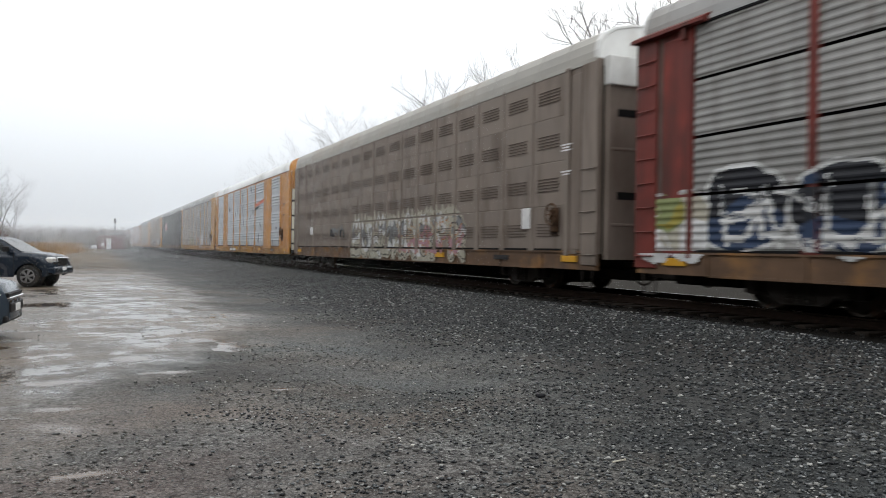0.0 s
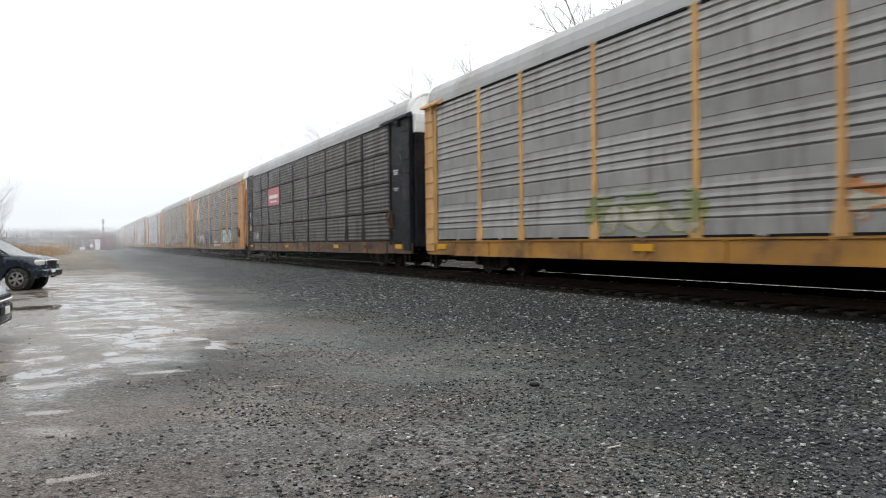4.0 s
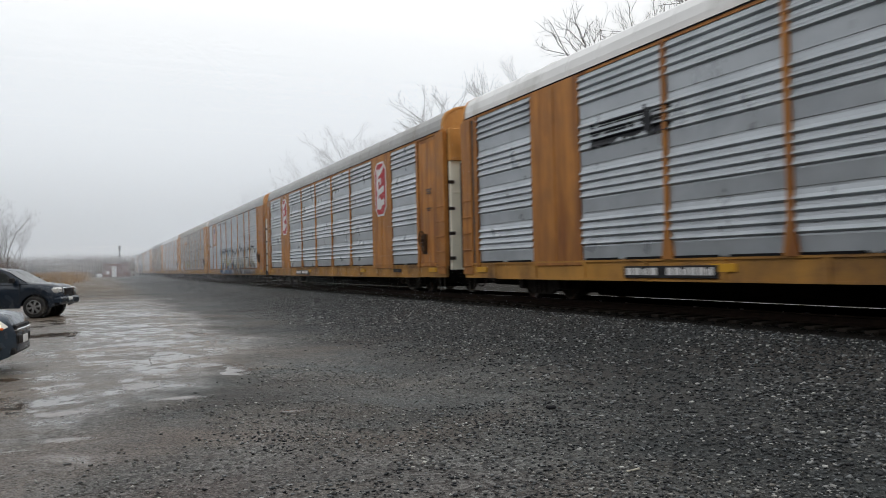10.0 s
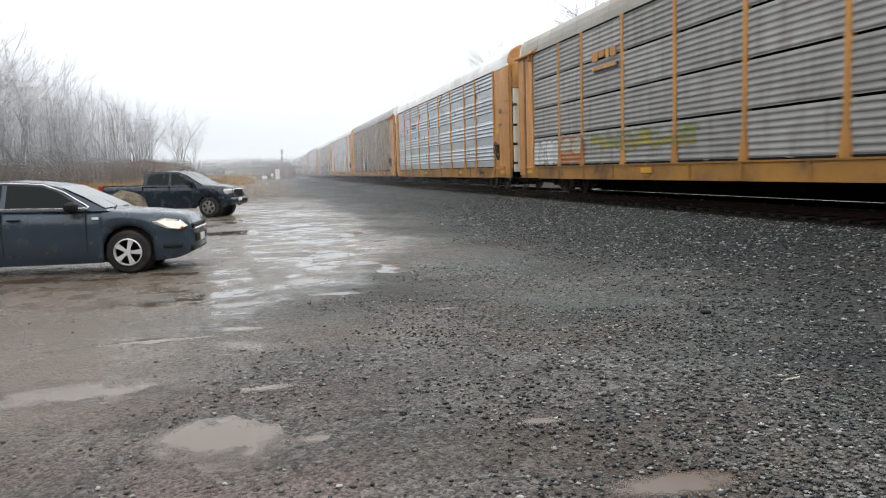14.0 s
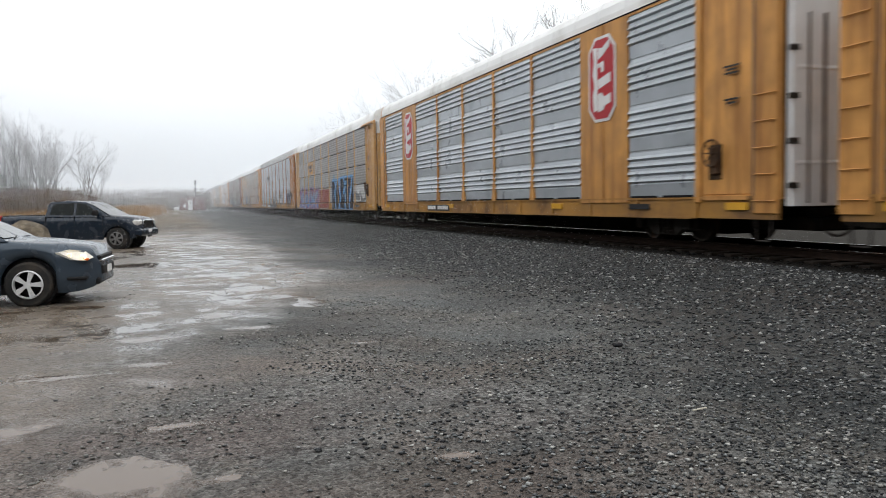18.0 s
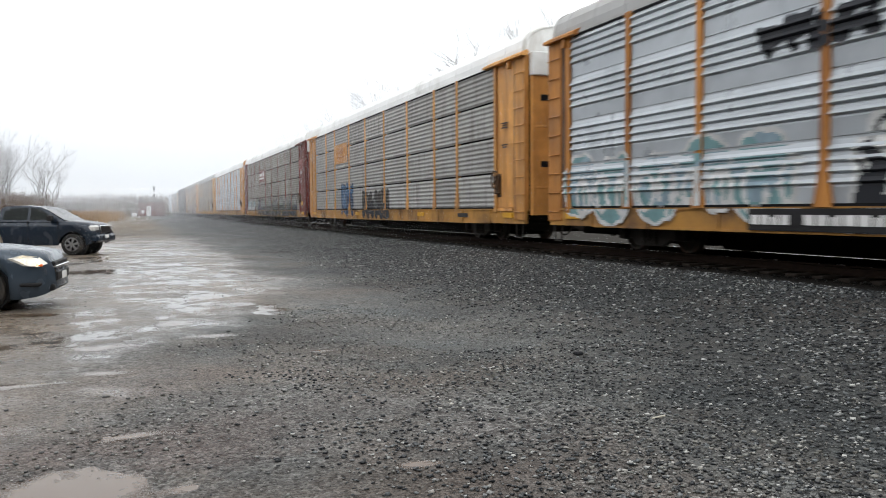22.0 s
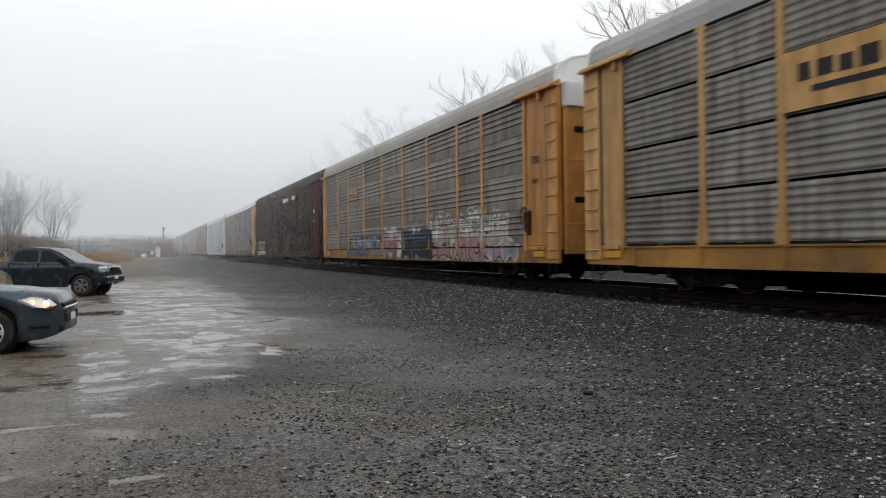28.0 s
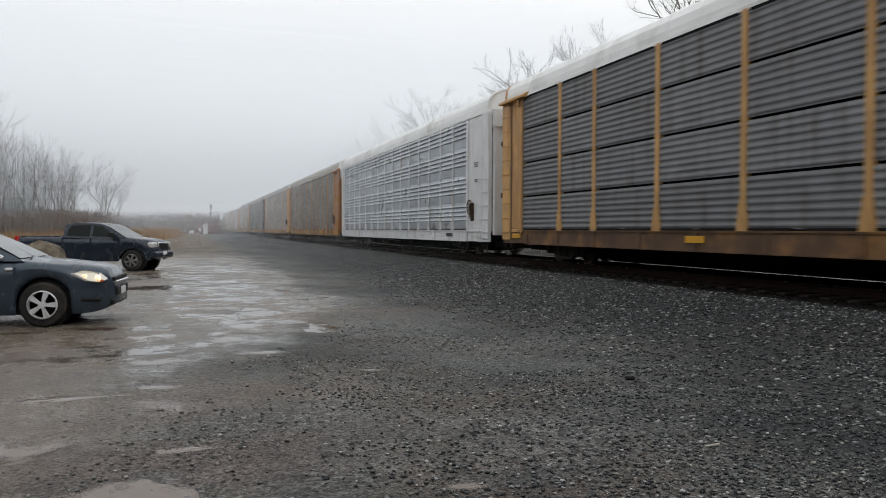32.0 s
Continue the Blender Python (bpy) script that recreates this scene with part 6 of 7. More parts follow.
M["lens"] = mat("headlamp_lens", (0.6, 0.6, 0.58), 0.12, 0.3, 0.1, 20.0)
M["lamp_on"] = glow("lit_headlamp", (1.0, 0.82, 0.5), 1.6)
M["lens_lit"] = glow("glowing_headlamp_lens", (0.62, 0.6, 0.54), 0.26)
M["amber"] = mat("amber_lens", (0.6, 0.12, 0.02), 0.2)
M["tail_red"] = mat("red_lens", (0.5, 0.03, 0.02), 0.2)


def add_wheel(car, x, y, r, w, spokes, side, rim="alloy"):
    t = part("wheel", wheel_mesh(r, w), M["tyre"], car)
    t.location = (x, y, r)
    t.rotation_euler = (0, 0, math.pi / 2 if side < 0 else -math.pi / 2)
    part("rim", rim_mesh(r * 0.64, spokes), M[rim], t, at=(-w * 0.42, 0, 0))
    part("wheel_well", Shape().lathe([(0.02, 0.06), (r * 1.12, 0.06), (r * 1.12, 0.3)], (0, 0, 0), 24), M["trim_black"], t)


def sedan():
    L = 4.87
    car = new("sedan")
    tagged(car, "slate blue four-door sedan with its headlamps lit, parked on muddy gravel", "car")
    top = curve([(0, 0.56), (0.035, 0.74), (0.14, 0.835), (0.6, 0.912), (1.0, 0.953), (1.35, 0.985), (1.8, 1.0), (2.6, 1.02), (3.8, 1.06), (4.5, 1.08), (4.8, 1.0), (4.87, 0.8)])
    bottom = curve([(0, 0.32), (0.15, 0.23), (0.5, 0.18), (4.3, 0.19), (4.7, 0.28), (4.87, 0.45)])
    width = curve([(0, 0.46), (0.05, 0.63), (0.14, 0.755), (0.32, 0.84), (0.8, 0.885), (1.6, 0.895), (3.6, 0.895), (4.4, 0.86), (4.75, 0.78), (4.87, 0.7)])
    body = body_shell(L, top, bottom, width, (0.96, 3.81), 0.385)
    part("body", body.mesh("body", True), M["sedan_paint"], car)
    outline = [(1.22, 0.97), (1.6, 1.17), (2.0, 1.36), (2.25, 1.42), (2.7, 1.455), (3.1, 1.44), (3.5, 1.37), (3.95, 1.2), (4.25, 1.05), (3.2, 1.0), (2.2, 0.98)]
    shell, half = cabin(L, outline, 0.84, 0.6, 0.97, 1.455)
    part("cabin", shell, M["sedan_paint"], car)
    part("windscreen", Shape().add([(L / 2 - t, y * (half(z) - 0.05), z + 0.016) for t, z in ((1.28, 1.0), (1.6, 1.175), (1.98, 1.355)) for y in (-1, 0, 1)],
                                   [(0, 1, 4, 3), (1, 2, 5, 4), (3, 4, 7, 6), (4, 5, 8, 7)]), M["car_glass"], car, "sky-reflecting windscreen")
    part("front_door_glass", side_pane(L, [(1.62, 1.04), (1.95, 1.26), (2.2, 1.36), (2.72, 1.4), (2.72, 1.05)], half), M["side_glass"], car)
    part("rear_door_glass", side_pane(L, [(2.8, 1.05), (2.8, 1.4), (3.1, 1.385), (3.45, 1.32), (3.75, 1.2), (3.78, 1.08)], half), M["side_glass"], car)
    trim = Shape()
    line = [(1.5, 1.03), (1.9, 1.275), (2.2, 1.39), (2.75, 1.43), (3.1, 1.41), (3.5, 1.335), (3.85, 1.2)]
    for (a, b), (c, d) in zip(line, line[1:]):
        trim.tube((L / 2 - a, -half(b) - 0.012, b), (L / 2 - c, -half(d) - 0.012, d), 0.014, n=5)
    trim.tube((L / 2 - 1.5, -0.865, 1.02), (L / 2 - 3.8, -0.86, 1.06), 0.012, n=5)
    part("window_trim", trim, M["chrome"], car, "bright window moulding")
    LAMP = ((0.12, 0.66, 0.68), (0.2, 0.81, 0.64), (0.36, 0.86, 0.665), (0.56, 0.88, 0.775), (0.42, 0.83, 0.815), (0.22, 0.71, 0.775))
    for side in (-1, 1):
        part("turn_lamp", Shape().box(L / 2 - 0.27, L / 2 - 0.13, side * 0.81 - 0.035, side * 0.81 + 0.035, 0.655, 0.69, 0.012), M["amber"], car, "amber turn lamp")
        part("headlamp", Shape().add([(L / 2 - a + 0.035, side * (b + 0.03), z + 0.015) for a, b, z in LAMP] +
                                     [(L / 2 - a - 0.06, side * (b - 0.05), z) for a, b, z in LAMP],
                                     [tuple(range(6))] + [(i, (i + 1) % 6, 6 + (i + 1) % 6, 6 + i) for i in range(6)]), M["lens_lit"], car, "swept-back headlamp")
        part("lamp", Shape().lathe([(0.0, 0.02), (0.04, 0.02), (0.047, -0.02)], (0, 0, 0), 14), M["lamp_on"], car, "lit low beam", (L / 2 - 0.2, side * 0.845, 0.715)).rotation_euler = (0, 0, side * -0.6 if side > 0 else 0.9)
        part("side_lamp", Shape().lathe([(0.0, 0.02), (0.028, 0.02), (0.034, -0.02)], (0, 0, 0), 12), M["lamp_on"], car, "lit side lamp", (L / 2 - 0.38, side * 0.878, 0.745)).rotation_euler = (0, 0, side * -0.6 if side > 0 else 1.2)
        m = part("mirror", Shape().box(-0.09, 0.09, -0.1, 0.1, -0.07, 0.07, 0.04), M["trim_black" if side < 0 else "sedan_paint"], car)
        m.location = (L / 2 - 1.72, side * 0.98, 1.05)
    part("underbody", Shape().box(-L / 2 + 0.4, L / 2 - 0.45, -0.74, 0.74, 0.17, 0.32, 0.03), M["trim_black"], car)
    part("upper_grille", Shape().box(L / 2 - 0.16, L / 2 - 0.012, -0.54, 0.54, 0.655, 0.715, 0.015), M["trim_black"], car)
    part("grille_bar", Shape().box(L / 2 - 0.14, L / 2 + 0.014, -0.52, 0.52, 0.615, 0.655, 0.012), M["chrome"], car, "bright bar across the grille")
    part("grille", Shape().box(L / 2 - 0.08, L / 2 + 0.012, -0.5, 0.5, 0.42, 0.57, 0.02), M["trim_black"], car)
    part("number_plate", Shape().box(L / 2 + 0.0, L / 2 + 0.03, -0.16, 0.16, 0.43, 0.54, 0.004), M["decal_white"], car)
    part("lower_grille", Shape().box(L / 2 - 0.16, L / 2 - 0.02, -0.62, 0.62, 0.28, 0.38, 0.02), M["trim_black"], car)
    part("fog_recess", Shape().box(L / 2 - 0.44, L / 2 - 0.16, -0.868, -0.62, 0.37, 0.42, 0.015), M["trim_black"], car)
    part("repeater", Shape().box(L / 2 - 1.46, L / 2 - 1.36, -0.905, -0.88, 0.84, 0.88, 0.006), M["decal_white"], car)
    seams = Shape()
    for t in (1.55, 2.76):
        seams.box(L / 2 - t - 0.004, L / 2 - t + 0.004, -0.9, -0.85, 0.35, 1.0)
    part("door_seam", seams, M["trim_black"], car)
    part("door_grip", Shape().box(L / 2 - 2.68, L / 2 - 2.48, -0.92, -0.88, 0.86, 0.9, 0.012), M["sedan_paint"], car)
    part("wiper", Shape().tube((L / 2 - 1.2, -0.55, 1.0), (L / 2 - 1.33, 0.1, 1.03), 0.012, n=4), M["trim_black"], car)
    for x in (0.96, 3.81):
        for side in (-1, 1):
            add_wheel(car, L / 2 - x, side * 0.79, 0.33, 0.21, 5, side)
    return car


def pickup():
    L = 4.75
    car = new("pickup_truck")
    tagged(car, "dark navy crew cab pickup truck parked on wet gravel", "pickup truck")
    top = curve([(0, 0.78), (0.08, 0.95), (0.22, 1.04), (0.5, 1.1), (0.9, 1.14), (1.3, 1.16), (3.05, 1.16), (3.15, 1.17), (4.65, 1.17), (4.75, 1.13)])
    bottom = curve([(0, 0.48), (0.2, 0.36), (0.5, 0.33), (4.4, 0.38), (4.75, 0.5)])
    width = curve([(0, 0.78), (0.15, 0.86), (0.5, 0.915), (4.55, 0.92), (4.75, 0.9)])
    part("body", body_shell(L, top, bottom, width, (0.76, 3.8), 0.44, 0.94).mesh("body", True), M["truck_paint"], car)
    outline = [(0.95, 1.12), (1.3, 1.32), (1.66, 1.55), (1.86, 1.625), (2.4, 1.66), (2.98, 1.64), (3.1, 1.55), (3.16, 1.14), (1.9, 1.1)]
    shell, half = cabin(L, outline, 0.87, 0.68, 1.12, 1.66)
    part("cabin", shell, M["truck_paint"], car)
    part("windscreen", Shape().add([(L / 2 - t, y * (half(z) - 0.05), z + 0.016) for t, z in ((1.0, 1.155), (1.32, 1.338), (1.64, 1.535)) for y in (-1, 0, 1)],
                                   [(0, 1, 4, 3), (1, 2, 5, 4), (3, 4, 7, 6), (4, 5, 8, 7)]), M["car_glass"], car, "sky-reflecting windscreen")
    part("front_door_glass", side_pane(L, [(1.34, 1.19), (1.68, 1.46), (1.84, 1.545), (2.12, 1.585), (2.12, 1.19)], half), M["side_glass"], car)
    part("rear_door_glass", side_pane(L, [(2.22, 1.19), (2.22, 1.585), (2.86, 1.565), (2.96, 1.48), (3.0, 1.21)], half), M["side_glass"], car)
    part("bed_hollow", Shape().box(-L / 2 + 0.08, L / 2 - 3.28, -0.78, 0.78, 1.17, 1.2), M["trim_black"], car)
    part("grille", Shape().box(L / 2 - 0.06, L / 2 + 0.02, -0.42, 0.42, 0.72, 0.95, 0.03), M["trim_black"], car)
    bars_ = Shape()
    for a in (-0.4, 0.4):
        bars_.box(L / 2 - 0.02, L / 2 + 0.04, a - 0.05, a + 0.05, 0.72, 0.97, 0.015)
    bars_.box(L / 2 - 0.02, L / 2 + 0.04, -0.42, 0.42, 0.93, 0.98, 0.015)
    part("grille_surround", bars_, M["chrome"], car)
    for side in (-1, 1):
        part("headlamp", Shape().box(L / 2 - 0.28, L / 2 - 0.02, side * 0.64 - 0.21, side * 0.64 + 0.21, 0.78, 0.99, 0.05), M["lens"], car)
        m = part("mirror", Shape().box(-0.08, 0.08, -0.11, 0.11, -0.09, 0.09, 0.03), M["trim_black"], car)
        m.location = (L / 2 - 1.4, side * 1.02, 1.25)
        part("tail_lamp", Shape().box(-L / 2 - 0.01, -L / 2 + 0.1, side * 0.85 - 0.09, side * 0.85 + 0.09, 0.8, 1.2, 0.02), M["tail_red"], car)
    part("bumper", Shape().box(L / 2 - 0.2, L / 2 + 0.07, -0.86, 0.86, 0.42, 0.68, 0.06), M["truck_paint"], car)
    part("number_plate", Shape().box(L / 2 + 0.06, L / 2 + 0.08, -0.16, 0.16, 0.55, 0.66, 0.003), M["decal_white"], car)
    seams = Shape()
    for t in (1.2, 2.17, 3.14):
        seams.box(L / 2 - t - 0.005, L / 2 - t + 0.005, -0.925, -0.87, 0.5, 1.14)
    part("door_seam", seams, M["trim_black"], car)
    for x in (0.76, 3.8):
        for side in (-1, 1):
            add_wheel(car, L / 2 - x, side * 0.8, 0.36, 0.25, 6, side, "dull_alloy")
    return car


def park(car, hub_x, hub_y, front, half_track, length, heading):
    """Stand a car so that its near front hub lies at the given place."""
    c, s = math.cos(radians(heading)), math.sin(radians(heading))
    lx, ly = length / 2 - front, -half_track
    x, y = hub_x - (lx * c - ly * s), hub_y - (lx * s + ly * c)
    car.matrix_basis = pose(x, y, ground_z(hub_x, hub_y) + 0.0, 0, 0, heading)


park(sedan(), -2.07, 12.95, 0.96, 0.9, 4.87, -5)
park(pickup(), -1.9, 29.2, 0.76, 0.92, 4.75, -18)

# boulder between the two cars
bm = bmesh.new()
bmesh.ops.create_icosphere(bm, subdivisions=3, radius=1)
for v in bm.verts:
    d = 1 + 0.22 * noise.noise(v.co * 1.3) + 0.08 * noise.noise(v.co * 4)
    v.co = Vector((v.co.x * 0.68 * d, v.co.y * 0.55 * d, max(v.co.z, -0.7) * 0.66 * d + 0.46))
bmm = bpy.data.meshes.new("boulder")
bm.to_mesh(bmm)
bm.free()
M["boulder"] = mat("tan_sandstone", (0.18, 0.15, 0.11), 0.8, 0, 0.3, 5.0, (0.05, 0.04, 0.03), 0.6, 2.2, 0.5, 14)
tagged(part("boulder", bmm, M["boulder"], at=(-3.95, 25.2, ground_z(-3.95, 25.2) - 0.04)), "rounded tan boulder on the gravel beside the pickup", "boulder")

# ---- trackside hut ----
M["brick"] = mat("weathered_red_paint", (0.16, 0.06, 0.05), 0.8, 0, 0.2, 2.0, (0.08, 0.04, 0.035), 0.4, 1.0, 0.2, 30)
HZ = ground_z(3.3, 167) - 0.05
hut = new("trackside_hut")
hut.location = (3.4, 166.0, HZ)
tagged(hut, "small dull red trackside hut with a pale door", "hut")
part("wall", Shape().box(-2.3, 2.6, 0, 3.2, 0, 2.75, 0.02), M["brick"], hut)
part("roof", Shape().box(-2.5, 2.8, -0.2, 3.4, 2.75, 2.95, 0.03), M["dark_roof"], hut)
part("door", Shape().box(-0.8, 0.05, -0.05, 0.0, 0.05, 2.05, 0.01), M["white"], hut, "pale steel door")
part("window", Shape().box(-1.7, -1.2, -0.04, 0.0, 0.6, 1.2, 0.01), M["white"], hut)
part("flue", Shape().tube((-1.75, 1.2, 2.9), (-1.75, 1.2, 3.7), 0.14, n=10), M["dark"], hut)
mast = new("signal_mast")
mast.location = (4.2, 171.0, HZ)
tagged(mast, "slim signal mast with two dark lamp heads", "signal")
part("pole", Shape().tube((0, 0, 0), (0, 0, 6.0), 0.06, n=8), M["frame_steel"], mast)
part("lamp_head", Shape().box(-0.22, 0.22, -0.15, 0.1, 5.2, 6.1, 0.05), M["black"], mast)
part("lamp_head", Shape().box(-0.2, 0.2, -0.15, 0.1, 3.8, 4.5, 0.05), M["black"], mast)
tank = part("white_tank", Shape().lathe([(0.02, -0.5), (0.25, -0.46), (0.36, -0.32), (0.36, 0.32), (0.25, 0.46), (0.02, 0.5)], (0, 0, 0.36), 16), M["white"], at=(0.4, 163.0, HZ))
tagged(tank, "small white tank lying beside the hut", "tank")


# ---- bare trees ----
M["bark"] = mat("grey_bark", (0.075, 0.066, 0.058), 0.9, 0, 0.3, 3.0, (0.035, 0.03, 0.026), 0.5, 2.0, 0.4, 20, 0.15, spec=0.05)
M["twig"] = mat("twig_bark", (0.085, 0.07, 0.064), 0.9, 0, 0.3, 3.0, per_object=0.2, spec=0.05)
M["dry_grass"] = mat("dry_grass", (0.36, 0.22, 0.085), 0.9, 0, 0.3, 0.6, (0.12, 0.07, 0.04), 0.5, 0.4, spec=0.05)
# paler bark for trees beyond the track: the mist's fading put into colour
M["pale_twig"] = mat("mist_faded_twigs", (0.13, 0.12, 0.112), 0.9, 0, 0.3, 3.0, per_object=0.2, spec=0.05)
M["brush"] = mat("brown_brush", (0.12, 0.078, 0.048), 0.9, 0, 0.3, 0.6, (0.06, 0.042, 0.03), 0.5, 0.4, spec=0.05)


def tree_meshes(seed, height, spread, first, deep=4):
    """Trunk with limbs, and a crown of forking twigs."""
    rng = random.Random(seed)
    trunk, crown = Shape(), Shape()

    def grow(p, d, length, r, depth):
        steps = 3 if depth < 2 else 2
        for k in range(steps):
            d = (d + Vector((rng.gauss(0, 0.13), rng.gauss(0, 0.13), 0.05 if depth else 0.0)) * (1 + 0.35 * depth)).normalized()
            q = p + d * (length / steps)
            r2 = r * (0.86 if depth else 0.9)
            (trunk if depth < 2 else crown).tube(p, q, r, r2, 6 if depth < 1 else (5 if depth < 2 else 3), False)
            p, r = q, r2
            if depth and depth < deep and k < steps - 1 and rng.random() < 0.8:
                fork(p, d, length * 0.55, r * 0.55, depth + 1)
        if depth < deep:
            for _ in range(3 if depth in (1, 2) or (deep == 5 and depth == 3) else 2):
                fork(p, d, length * (rng.uniform(0.5, 0.66) if deep == 5 else rng.uniform(0.55, 0.75)), r * 0.68, depth + 1)

    def fork(p, d, length, r, depth):
        side = d.orthogonal().normalized()
        side.rotate(Matrix.Rotation(rng.uniform(0, 2 * math.pi), 3, d))
        grow(p, (d + side * rng.uniform(0.45, 0.95) * spread).normalized(), length, max(r, 0.01 if deep == 4 else 0.005), depth)

    base = Vector((0, 0, -0.1))
    grow(base, Vector((0, 0, 1)), height * first, height * 0.0105, 0)
    for _ in range(4):
        fork(Vector((0, 0, height * first * rng.uniform(0.55, 0.95))), Vector((0, 0, 1)), height * 0.24, height * 0.0046, 1)
    top = max(v[2] for v in trunk.v + crown.v)
    k = height / top
    for s in (trunk, crown):
        s.v = [(x * k, y * k, z * k) for x, y, z in s.v]
    return trunk.mesh("trunk"), crown.mesh("crown")


TREES = [tree_meshes(i, h, sp, fi) for i, (h, sp, fi) in enumerate(((14, 0.9, 0.35), (15.5, 0.7, 0.42), (12.5, 1.0, 0.3), (14.5, 0.38, 0.45), (13, 0.8, 0.38), (14.5, 0.3, 0.5), (13.5, 0.25, 0.55), (12, 0.36, 0.42)))]
TREES += [tree_meshes(20 + i, h, sp, fi, 5) for i, (h, sp, fi) in enumerate(((15, 0.75, 0.36), (16, 0.65, 0.4), (14.5, 0.85, 0.34)))]


def tree(kind, x, y, scale, turn, group, label):
    t = new("bare_tree")
    t.matrix_basis = pose(x, y, ground_z(x, y) - 0.05, 0, 0, turn) @ Matrix.Diagonal((scale, scale, scale, 1))
    tagged(t, label, "tree", group)
    trunk, crown = TREES[kind]
    part("trunk", trunk, M["pale_twig" if x > 15 else "bark"], t)
    part("crown", crown, M["pale_twig" if x > 15 else "twig"], t)


rng = random.Random(77)
for i, (x, y) in enumerate(((28, 23), (29, 27), (28, 31), (28, 48.5), (29, 54), (27.5, 57), (28, 68), (29, 72), (27.5, 83), (28.5, 88), (28, 98), (29, 106), (27, 113), (28, 122), (29, 131), (27.5, 140), (28, 152), (29, 165))):
    kind = 8 + i % 3 if y < 100 else i % 3
    tree(kind, x, y, ((15.4 if 40 < y < 60 else 17.2 if y < 40 else 16.8) + rng.uniform(-0.6, 0.5)) / {8: 15, 9: 16, 10: 14.5, 0: 14, 1: 15.5, 2: 12.5}[kind], rng.uniform(0, 360), "trees beyond the track", "leafless grey tree standing beyond the train in mist")
for i in range(9):
    y = 66 + i * 12 + rng.uniform(-2, 2)
    tree(rng.randrange(5), rng.uniform(36, 44), y, rng.uniform(1.05, 1.2), rng.uniform(0, 360), "trees beyond the track", "leafless grey tree standing deep in the mist beyond the train")
for i in range(80):
    x = -10 - 34 * rng.random() ** 0.8
    y = 70 + 26 * rng.random() + max(0, (-x - 10)) * -0.3
    tree(rng.choice((3, 5, 6, 5, 6, 7)), x, y, rng.uniform(0.78, 1.06) * (0.7 + 0.42 * smooth((-x - 10) / 18)), rng.uniform(0, 360), "woods beyond the lot", "tall leafless tree at the wood's edge in mist")
for x, y, s in ((-8.6, 92, 0.62), (-10, 125, 0.6), (-13, 130, 0.8), (-16, 115, 0.8), (-20, 122, 0.85)):
    tree(rng.randrange(5), x, y, s, rng.uniform(0, 360), "woods beyond the lot", "small leafless tree far off in mist")


def tufts(name, places, height, width, seed, material, label, blades=16, lean=0.22):
    """Many thin blades or stems in one mesh."""
    r = random.Random(seed)
    s = Shape()
    for x, y in places:
        z = ground_z(x, y)
        for _ in range(blades):
            bx, by, h = x + r.gauss(0, width * 0.35), y + r.gauss(0, width * 0.35), height * r.uniform(0.5, 1.15)
            lx, ly, w = r.gauss(0, lean) * h, r.gauss(0, lean) * h, 0.02 + 0.012 * h * min(1, lean * 5)
            a = r.uniform(0, 3.14)
            cx, cy = w * math.cos(a), w * math.sin(a)
            s.add([(bx - cx, by - cy, z - 0.02), (bx + cx, by + cy, z - 0.02), (bx + lx * 0.4 + cx * 0.7, by + ly * 0.4 + cy * 0.7, z + h * 0.6), (bx + lx * 0.4 - cx * 0.7, by + ly * 0.4 - cy * 0.7, z + h * 0.6), (bx + lx, by + ly, z + h)],
                  [(0, 1, 2, 3), (3, 2, 4)])
    m = bpy.data.meshes.new(name)
    m.from_pydata(s.v, [], s.f)
    tagged(part(name, m, material), label, "undergrowth", kind="stuff")


tufts("dry_grass", [(rng.uniform(-34, -1.0 - max(0, (110 - y)) * 0.06 - abs(rng.gauss(0, 2.2))), y) for y in (58 + 110 * rng.random() ** 1.3 for _ in range(2600))], 1.25, 1.3, 3, M["dry_grass"], "dry tawny grass along the edge of the lot")
tufts("brush", [(rng.uniform(-46, -9), rng.uniform(70, 112)) for _ in range(3000)], 3.0, 1.4, 4, M["brush"], "brown leafless brush under the trees", 14)
tufts("saplings", [(rng.uniform(-48, -15), rng.uniform(74, 108)) for _ in range(520)], 10.5, 3.0, 14, M["bark"], "thin leafless saplings crowding the woods", 7, 0.03)
tufts("far_saplings", [(rng.uniform(-18, -7), rng.uniform(112, 175)) for _ in range(160)], 3.0, 3.0, 15, M["bark"], "thin leafless saplings far off in mist", 6, 0.05)
tufts("far_woods", [(rng.uniform(-60, 7.0), rng.uniform(176, 215)) for _ in range(1300)], 4.6, 2.2, 18, M["brush"], "hazy brown woods far off behind the hut", 12, 0.12)
tufts("far_bank_brush", [(rng.uniform(24, 36), rng.uniform(10, 120)) for _ in range(700)], 1.6, 1.2, 5, M["brush"], "brown leafless brush beyond the track", 14)

# ---- unseen woods added behind and beside the lot to block low skylight ----
for i in range(20):
    a = radians(178 + i * 9.4)
    d = rng.uniform(24, 34)
    tree(rng.choice((5, 6, 7, 0)), d * math.cos(a), d * math.sin(a), rng.uniform(0.85, 1.1), rng.uniform(0, 360), "woods behind the lot", "unseen leafless tree added behind the lot to block skylight")
tufts("woods_behind", [((26 + 8 * rng.random()) * math.cos(a), (26 + 8 * rng.random()) * math.sin(a)) for a in (radians(rng.uniform(172, 368)) for _ in range(1500))], 13.0, 3.0, 6, M["brush"],
      "unseen dense dark saplings and brush added behind to block skylight", 9)

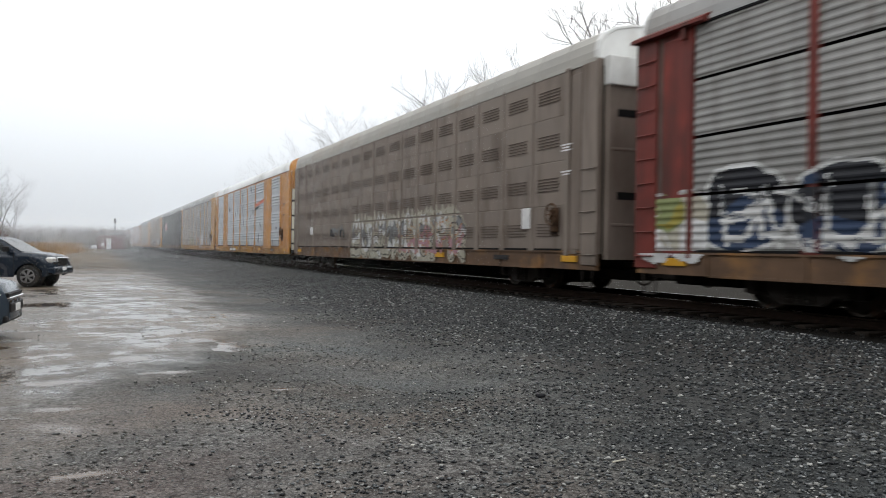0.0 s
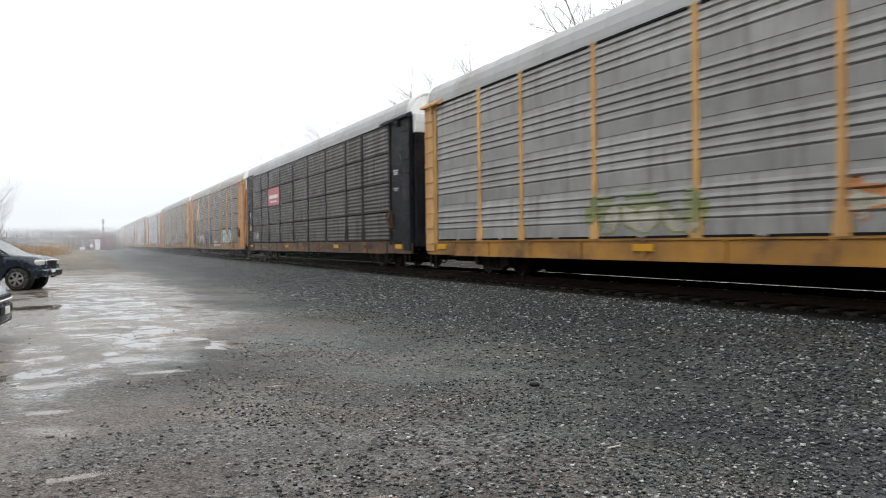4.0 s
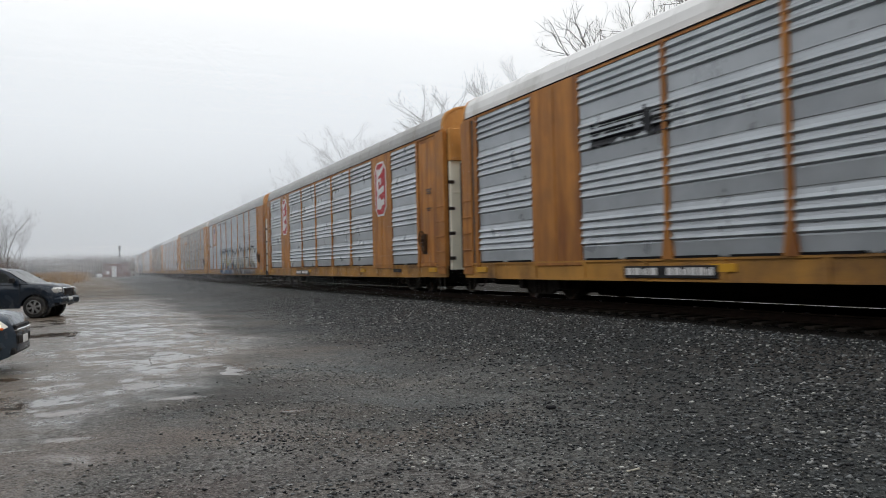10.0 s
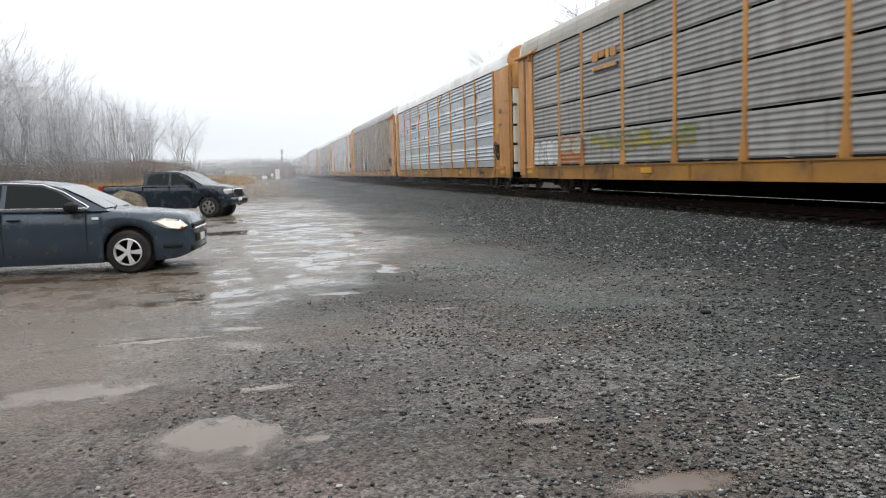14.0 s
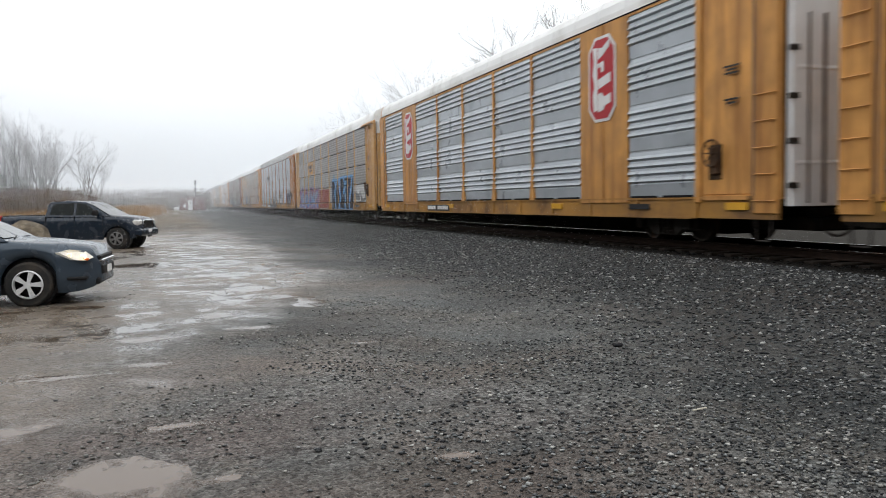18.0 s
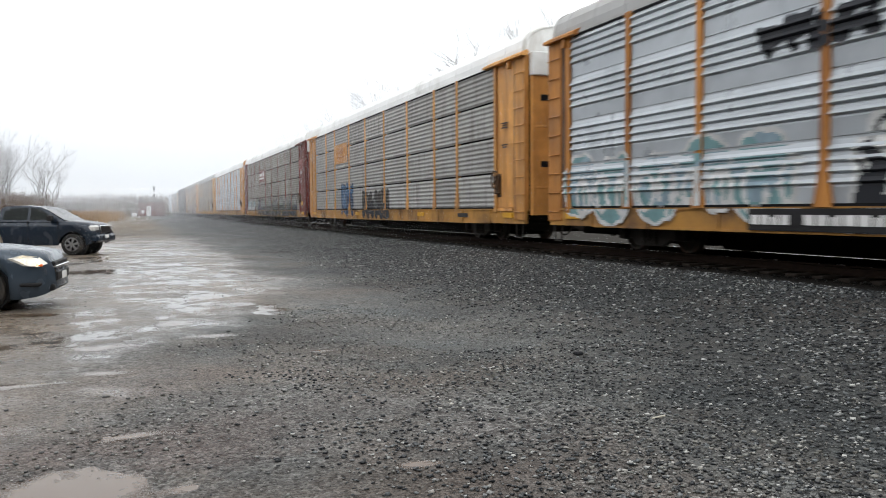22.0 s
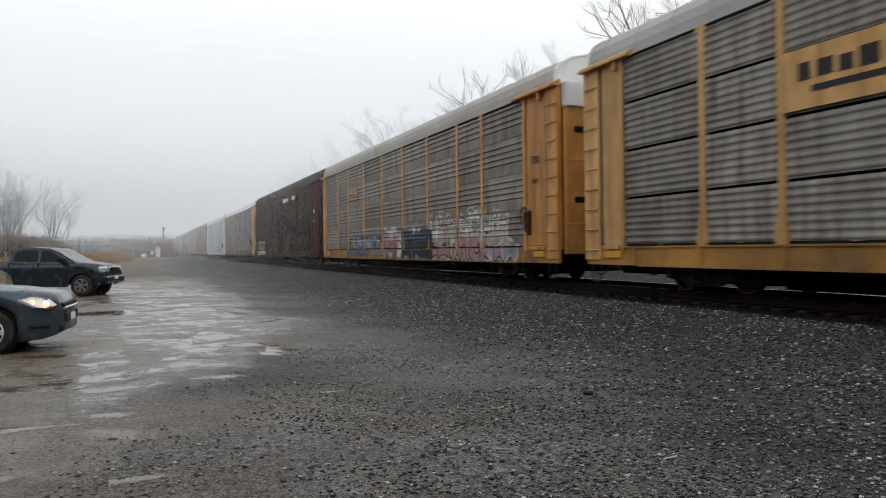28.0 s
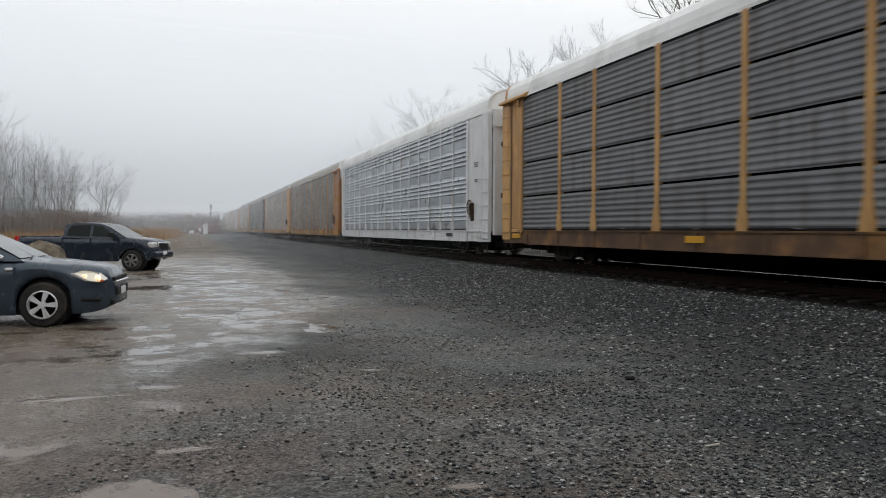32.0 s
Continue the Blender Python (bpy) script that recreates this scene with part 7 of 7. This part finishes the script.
# unseen brush added to keep low skylight off the train's side
tufts("woods_beside", [(rng.uniform(-31, -21), rng.uniform(-28, 56)) for _ in range(1100)], 13.0, 3.0, 17, M["brush"],
      "unseen dense dark saplings and brush added beside to block skylight", 9)

# ---- mist: hanging veils of fine drops, thin strands that the light scatters from ----
mist = bpy.data.materials.new("mist")
mist.use_nodes = True
mn, ml = mist.node_tree.nodes, mist.node_tree.links
mn.clear()
md, mt, mm, mo = mn.new("ShaderNodeBsdfDiffuse"), mn.new("ShaderNodeBsdfTranslucent"), mn.new("ShaderNodeMixShader"), mn.new("ShaderNodeOutputMaterial")
for nd in (md, mt):
    nd.inputs["Color"].default_value = (0.94, 0.965, 0.99, 1)
ml.new(md.outputs[0], mm.inputs[1])
ml.new(mt.outputs[0], mm.inputs[2])
mm.inputs[0].default_value = 0.9
ml.new(mm.outputs[0], mo.inputs[0])


def veil(y, share, seed, woods=False):
    """A sheet of strands across the view that covers the given share of what lies behind; over the woods the strands end unevenly."""
    rng = np.random.RandomState(seed)
    step = max(0.008, y * (0.00022 if woods else 0.0004))
    high = min(46.0, 2.5 + 0.3 * y)
    z = np.arange(0.0, high, step) + rng.rand(int(np.ceil(high / step))) * step * (1.4 if woods else 0.5)
    n = len(z)
    x0, x1 = np.full(n, -12 - 0.9 * y), np.full(n, 14 + 1.5 * y)
    fade = np.clip((1.02 - z / high) / 0.6, 0.02, 1)
    if woods:
        x1 = -16 + 17 * rng.rand(n) if y > 110 else -16 + 14 * rng.rand(n)
        fade = fade * np.clip((z - 0.8) / 3.5, 0.08, 1)
    else:
        fade = fade * (0.21 + 0.2 * np.clip(z / 4, 0, 1) + 1.75 * np.clip((z - 4.2) / 9, 0, 1))
    w = step * np.minimum(share * fade, 0.95)
    low = ground_z(0, y) - 0.02
    z = z + low
    v = np.zeros((n, 4, 3))
    v[:, :, 1] = y
    v[:, (0, 3), 0], v[:, (1, 2), 0] = x0[:, None], x1[:, None]
    v[:, :2, 2] = z[:, None]
    v[:, 2:, 2] = (z + w)[:, None]
    v[:, 2:, 1] -= (w * np.clip((z - low) / (0.14 * y + 3), 0.5, 1))[:, None]
    m = bpy.data.meshes.new("mist_veil")
    m.from_pydata(v.reshape(-1, 3).tolist(), [], np.arange(4 * n).reshape(-1, 4).tolist())
    ob = new("mist_veil", m)
    m.materials.append(mist)
    tagged(ob, "thin grey veil of drifting mist over the ground", "mist", "veils of mist", "stuff")


edges = [18, 24, 30, 36, 42, 48, 54, 60, 67, 74, 82, 90, 98, 107, 116, 126, 136, 147, 159, 172, 186, 202, 220, 240, 262, 290, 320]


def depth(y):
    """How thick the mist is as far as y."""
    return (max(y - 14, 0) / 112) ** 1.55


last = 0
for i, y in enumerate(edges):
    veil(y, 1 - math.exp(depth(last) - depth(y)), i)
    last = y
# mist that rises out of the woods
for i, y in enumerate((64, 70, 76, 82, 88, 95, 103, 112, 122, 134, 146)):
    veil(y, 0.105, 40 + i, True)

# ---- what moves ----
TRAVEL = [(0.0, -12.9), (1.0, 5.8), (2.0, 25.35), (3.0, 44.2), (5.5, 91.9), (6.0, 101.6), (7.0, 121.2), (8.0, 140.3), (9.0, 159.8), (10.0, 179.2), (11.0, 197.95), (12.0, 218.2),
          (13.0, 237.0), (14.0, 256.4), (15.0, 275.9), (15.5, 285.4), (17.5, 323.9), (18.0, 333.3), (19.0, 353.4), (20.0, 372.4), (21.0, 391.5), (22.0, 411.2), (23.0, 430.3), (24.0, 450.1),
          (24.5, 459.8), (26.5, 498.5), (27.0, 508.1), (28.0, 527.0), (29.0, 546.6), (30.0, 565.8), (31.0, 585.4), (32.0, 604.9)]
LINE = curve(TRAVEL)


def motions():
    for k, car in enumerate(CARS):
        walk(car, [(t, pose(TRACK_X, PITCH * k - d - HALF, RAIL)) for t, d in TRAVEL])
        for j, w in enumerate(WHEELS[k]):
            bogie_y = -BOGIE if j < 2 else BOGIE
            dy = -0.88 if j % 2 == 0 else 0.88
            turn = 0.0
            rows = [(0.0, pose(0, dy, 0.42))]
            before = None
            for f in range(0, 961):
                t = f / 30
                y = PITCH * k - LINE(t) - HALF + bogie_y
                if not -2 < y < 42:
                    before = None
                    continue
                if before is not None:
                    turn += min(math.degrees((before - y) / 0.42), 89.0)
                before = y
                if t > 0:
                    rows.append((t, pose(0, dy, 0.42, turn % 360)))
            if rows[-1][0] < 32:
                rows.append((32.0, pose(0, dy, 0.42, turn % 360)))
            walk(w, rows)


motions()
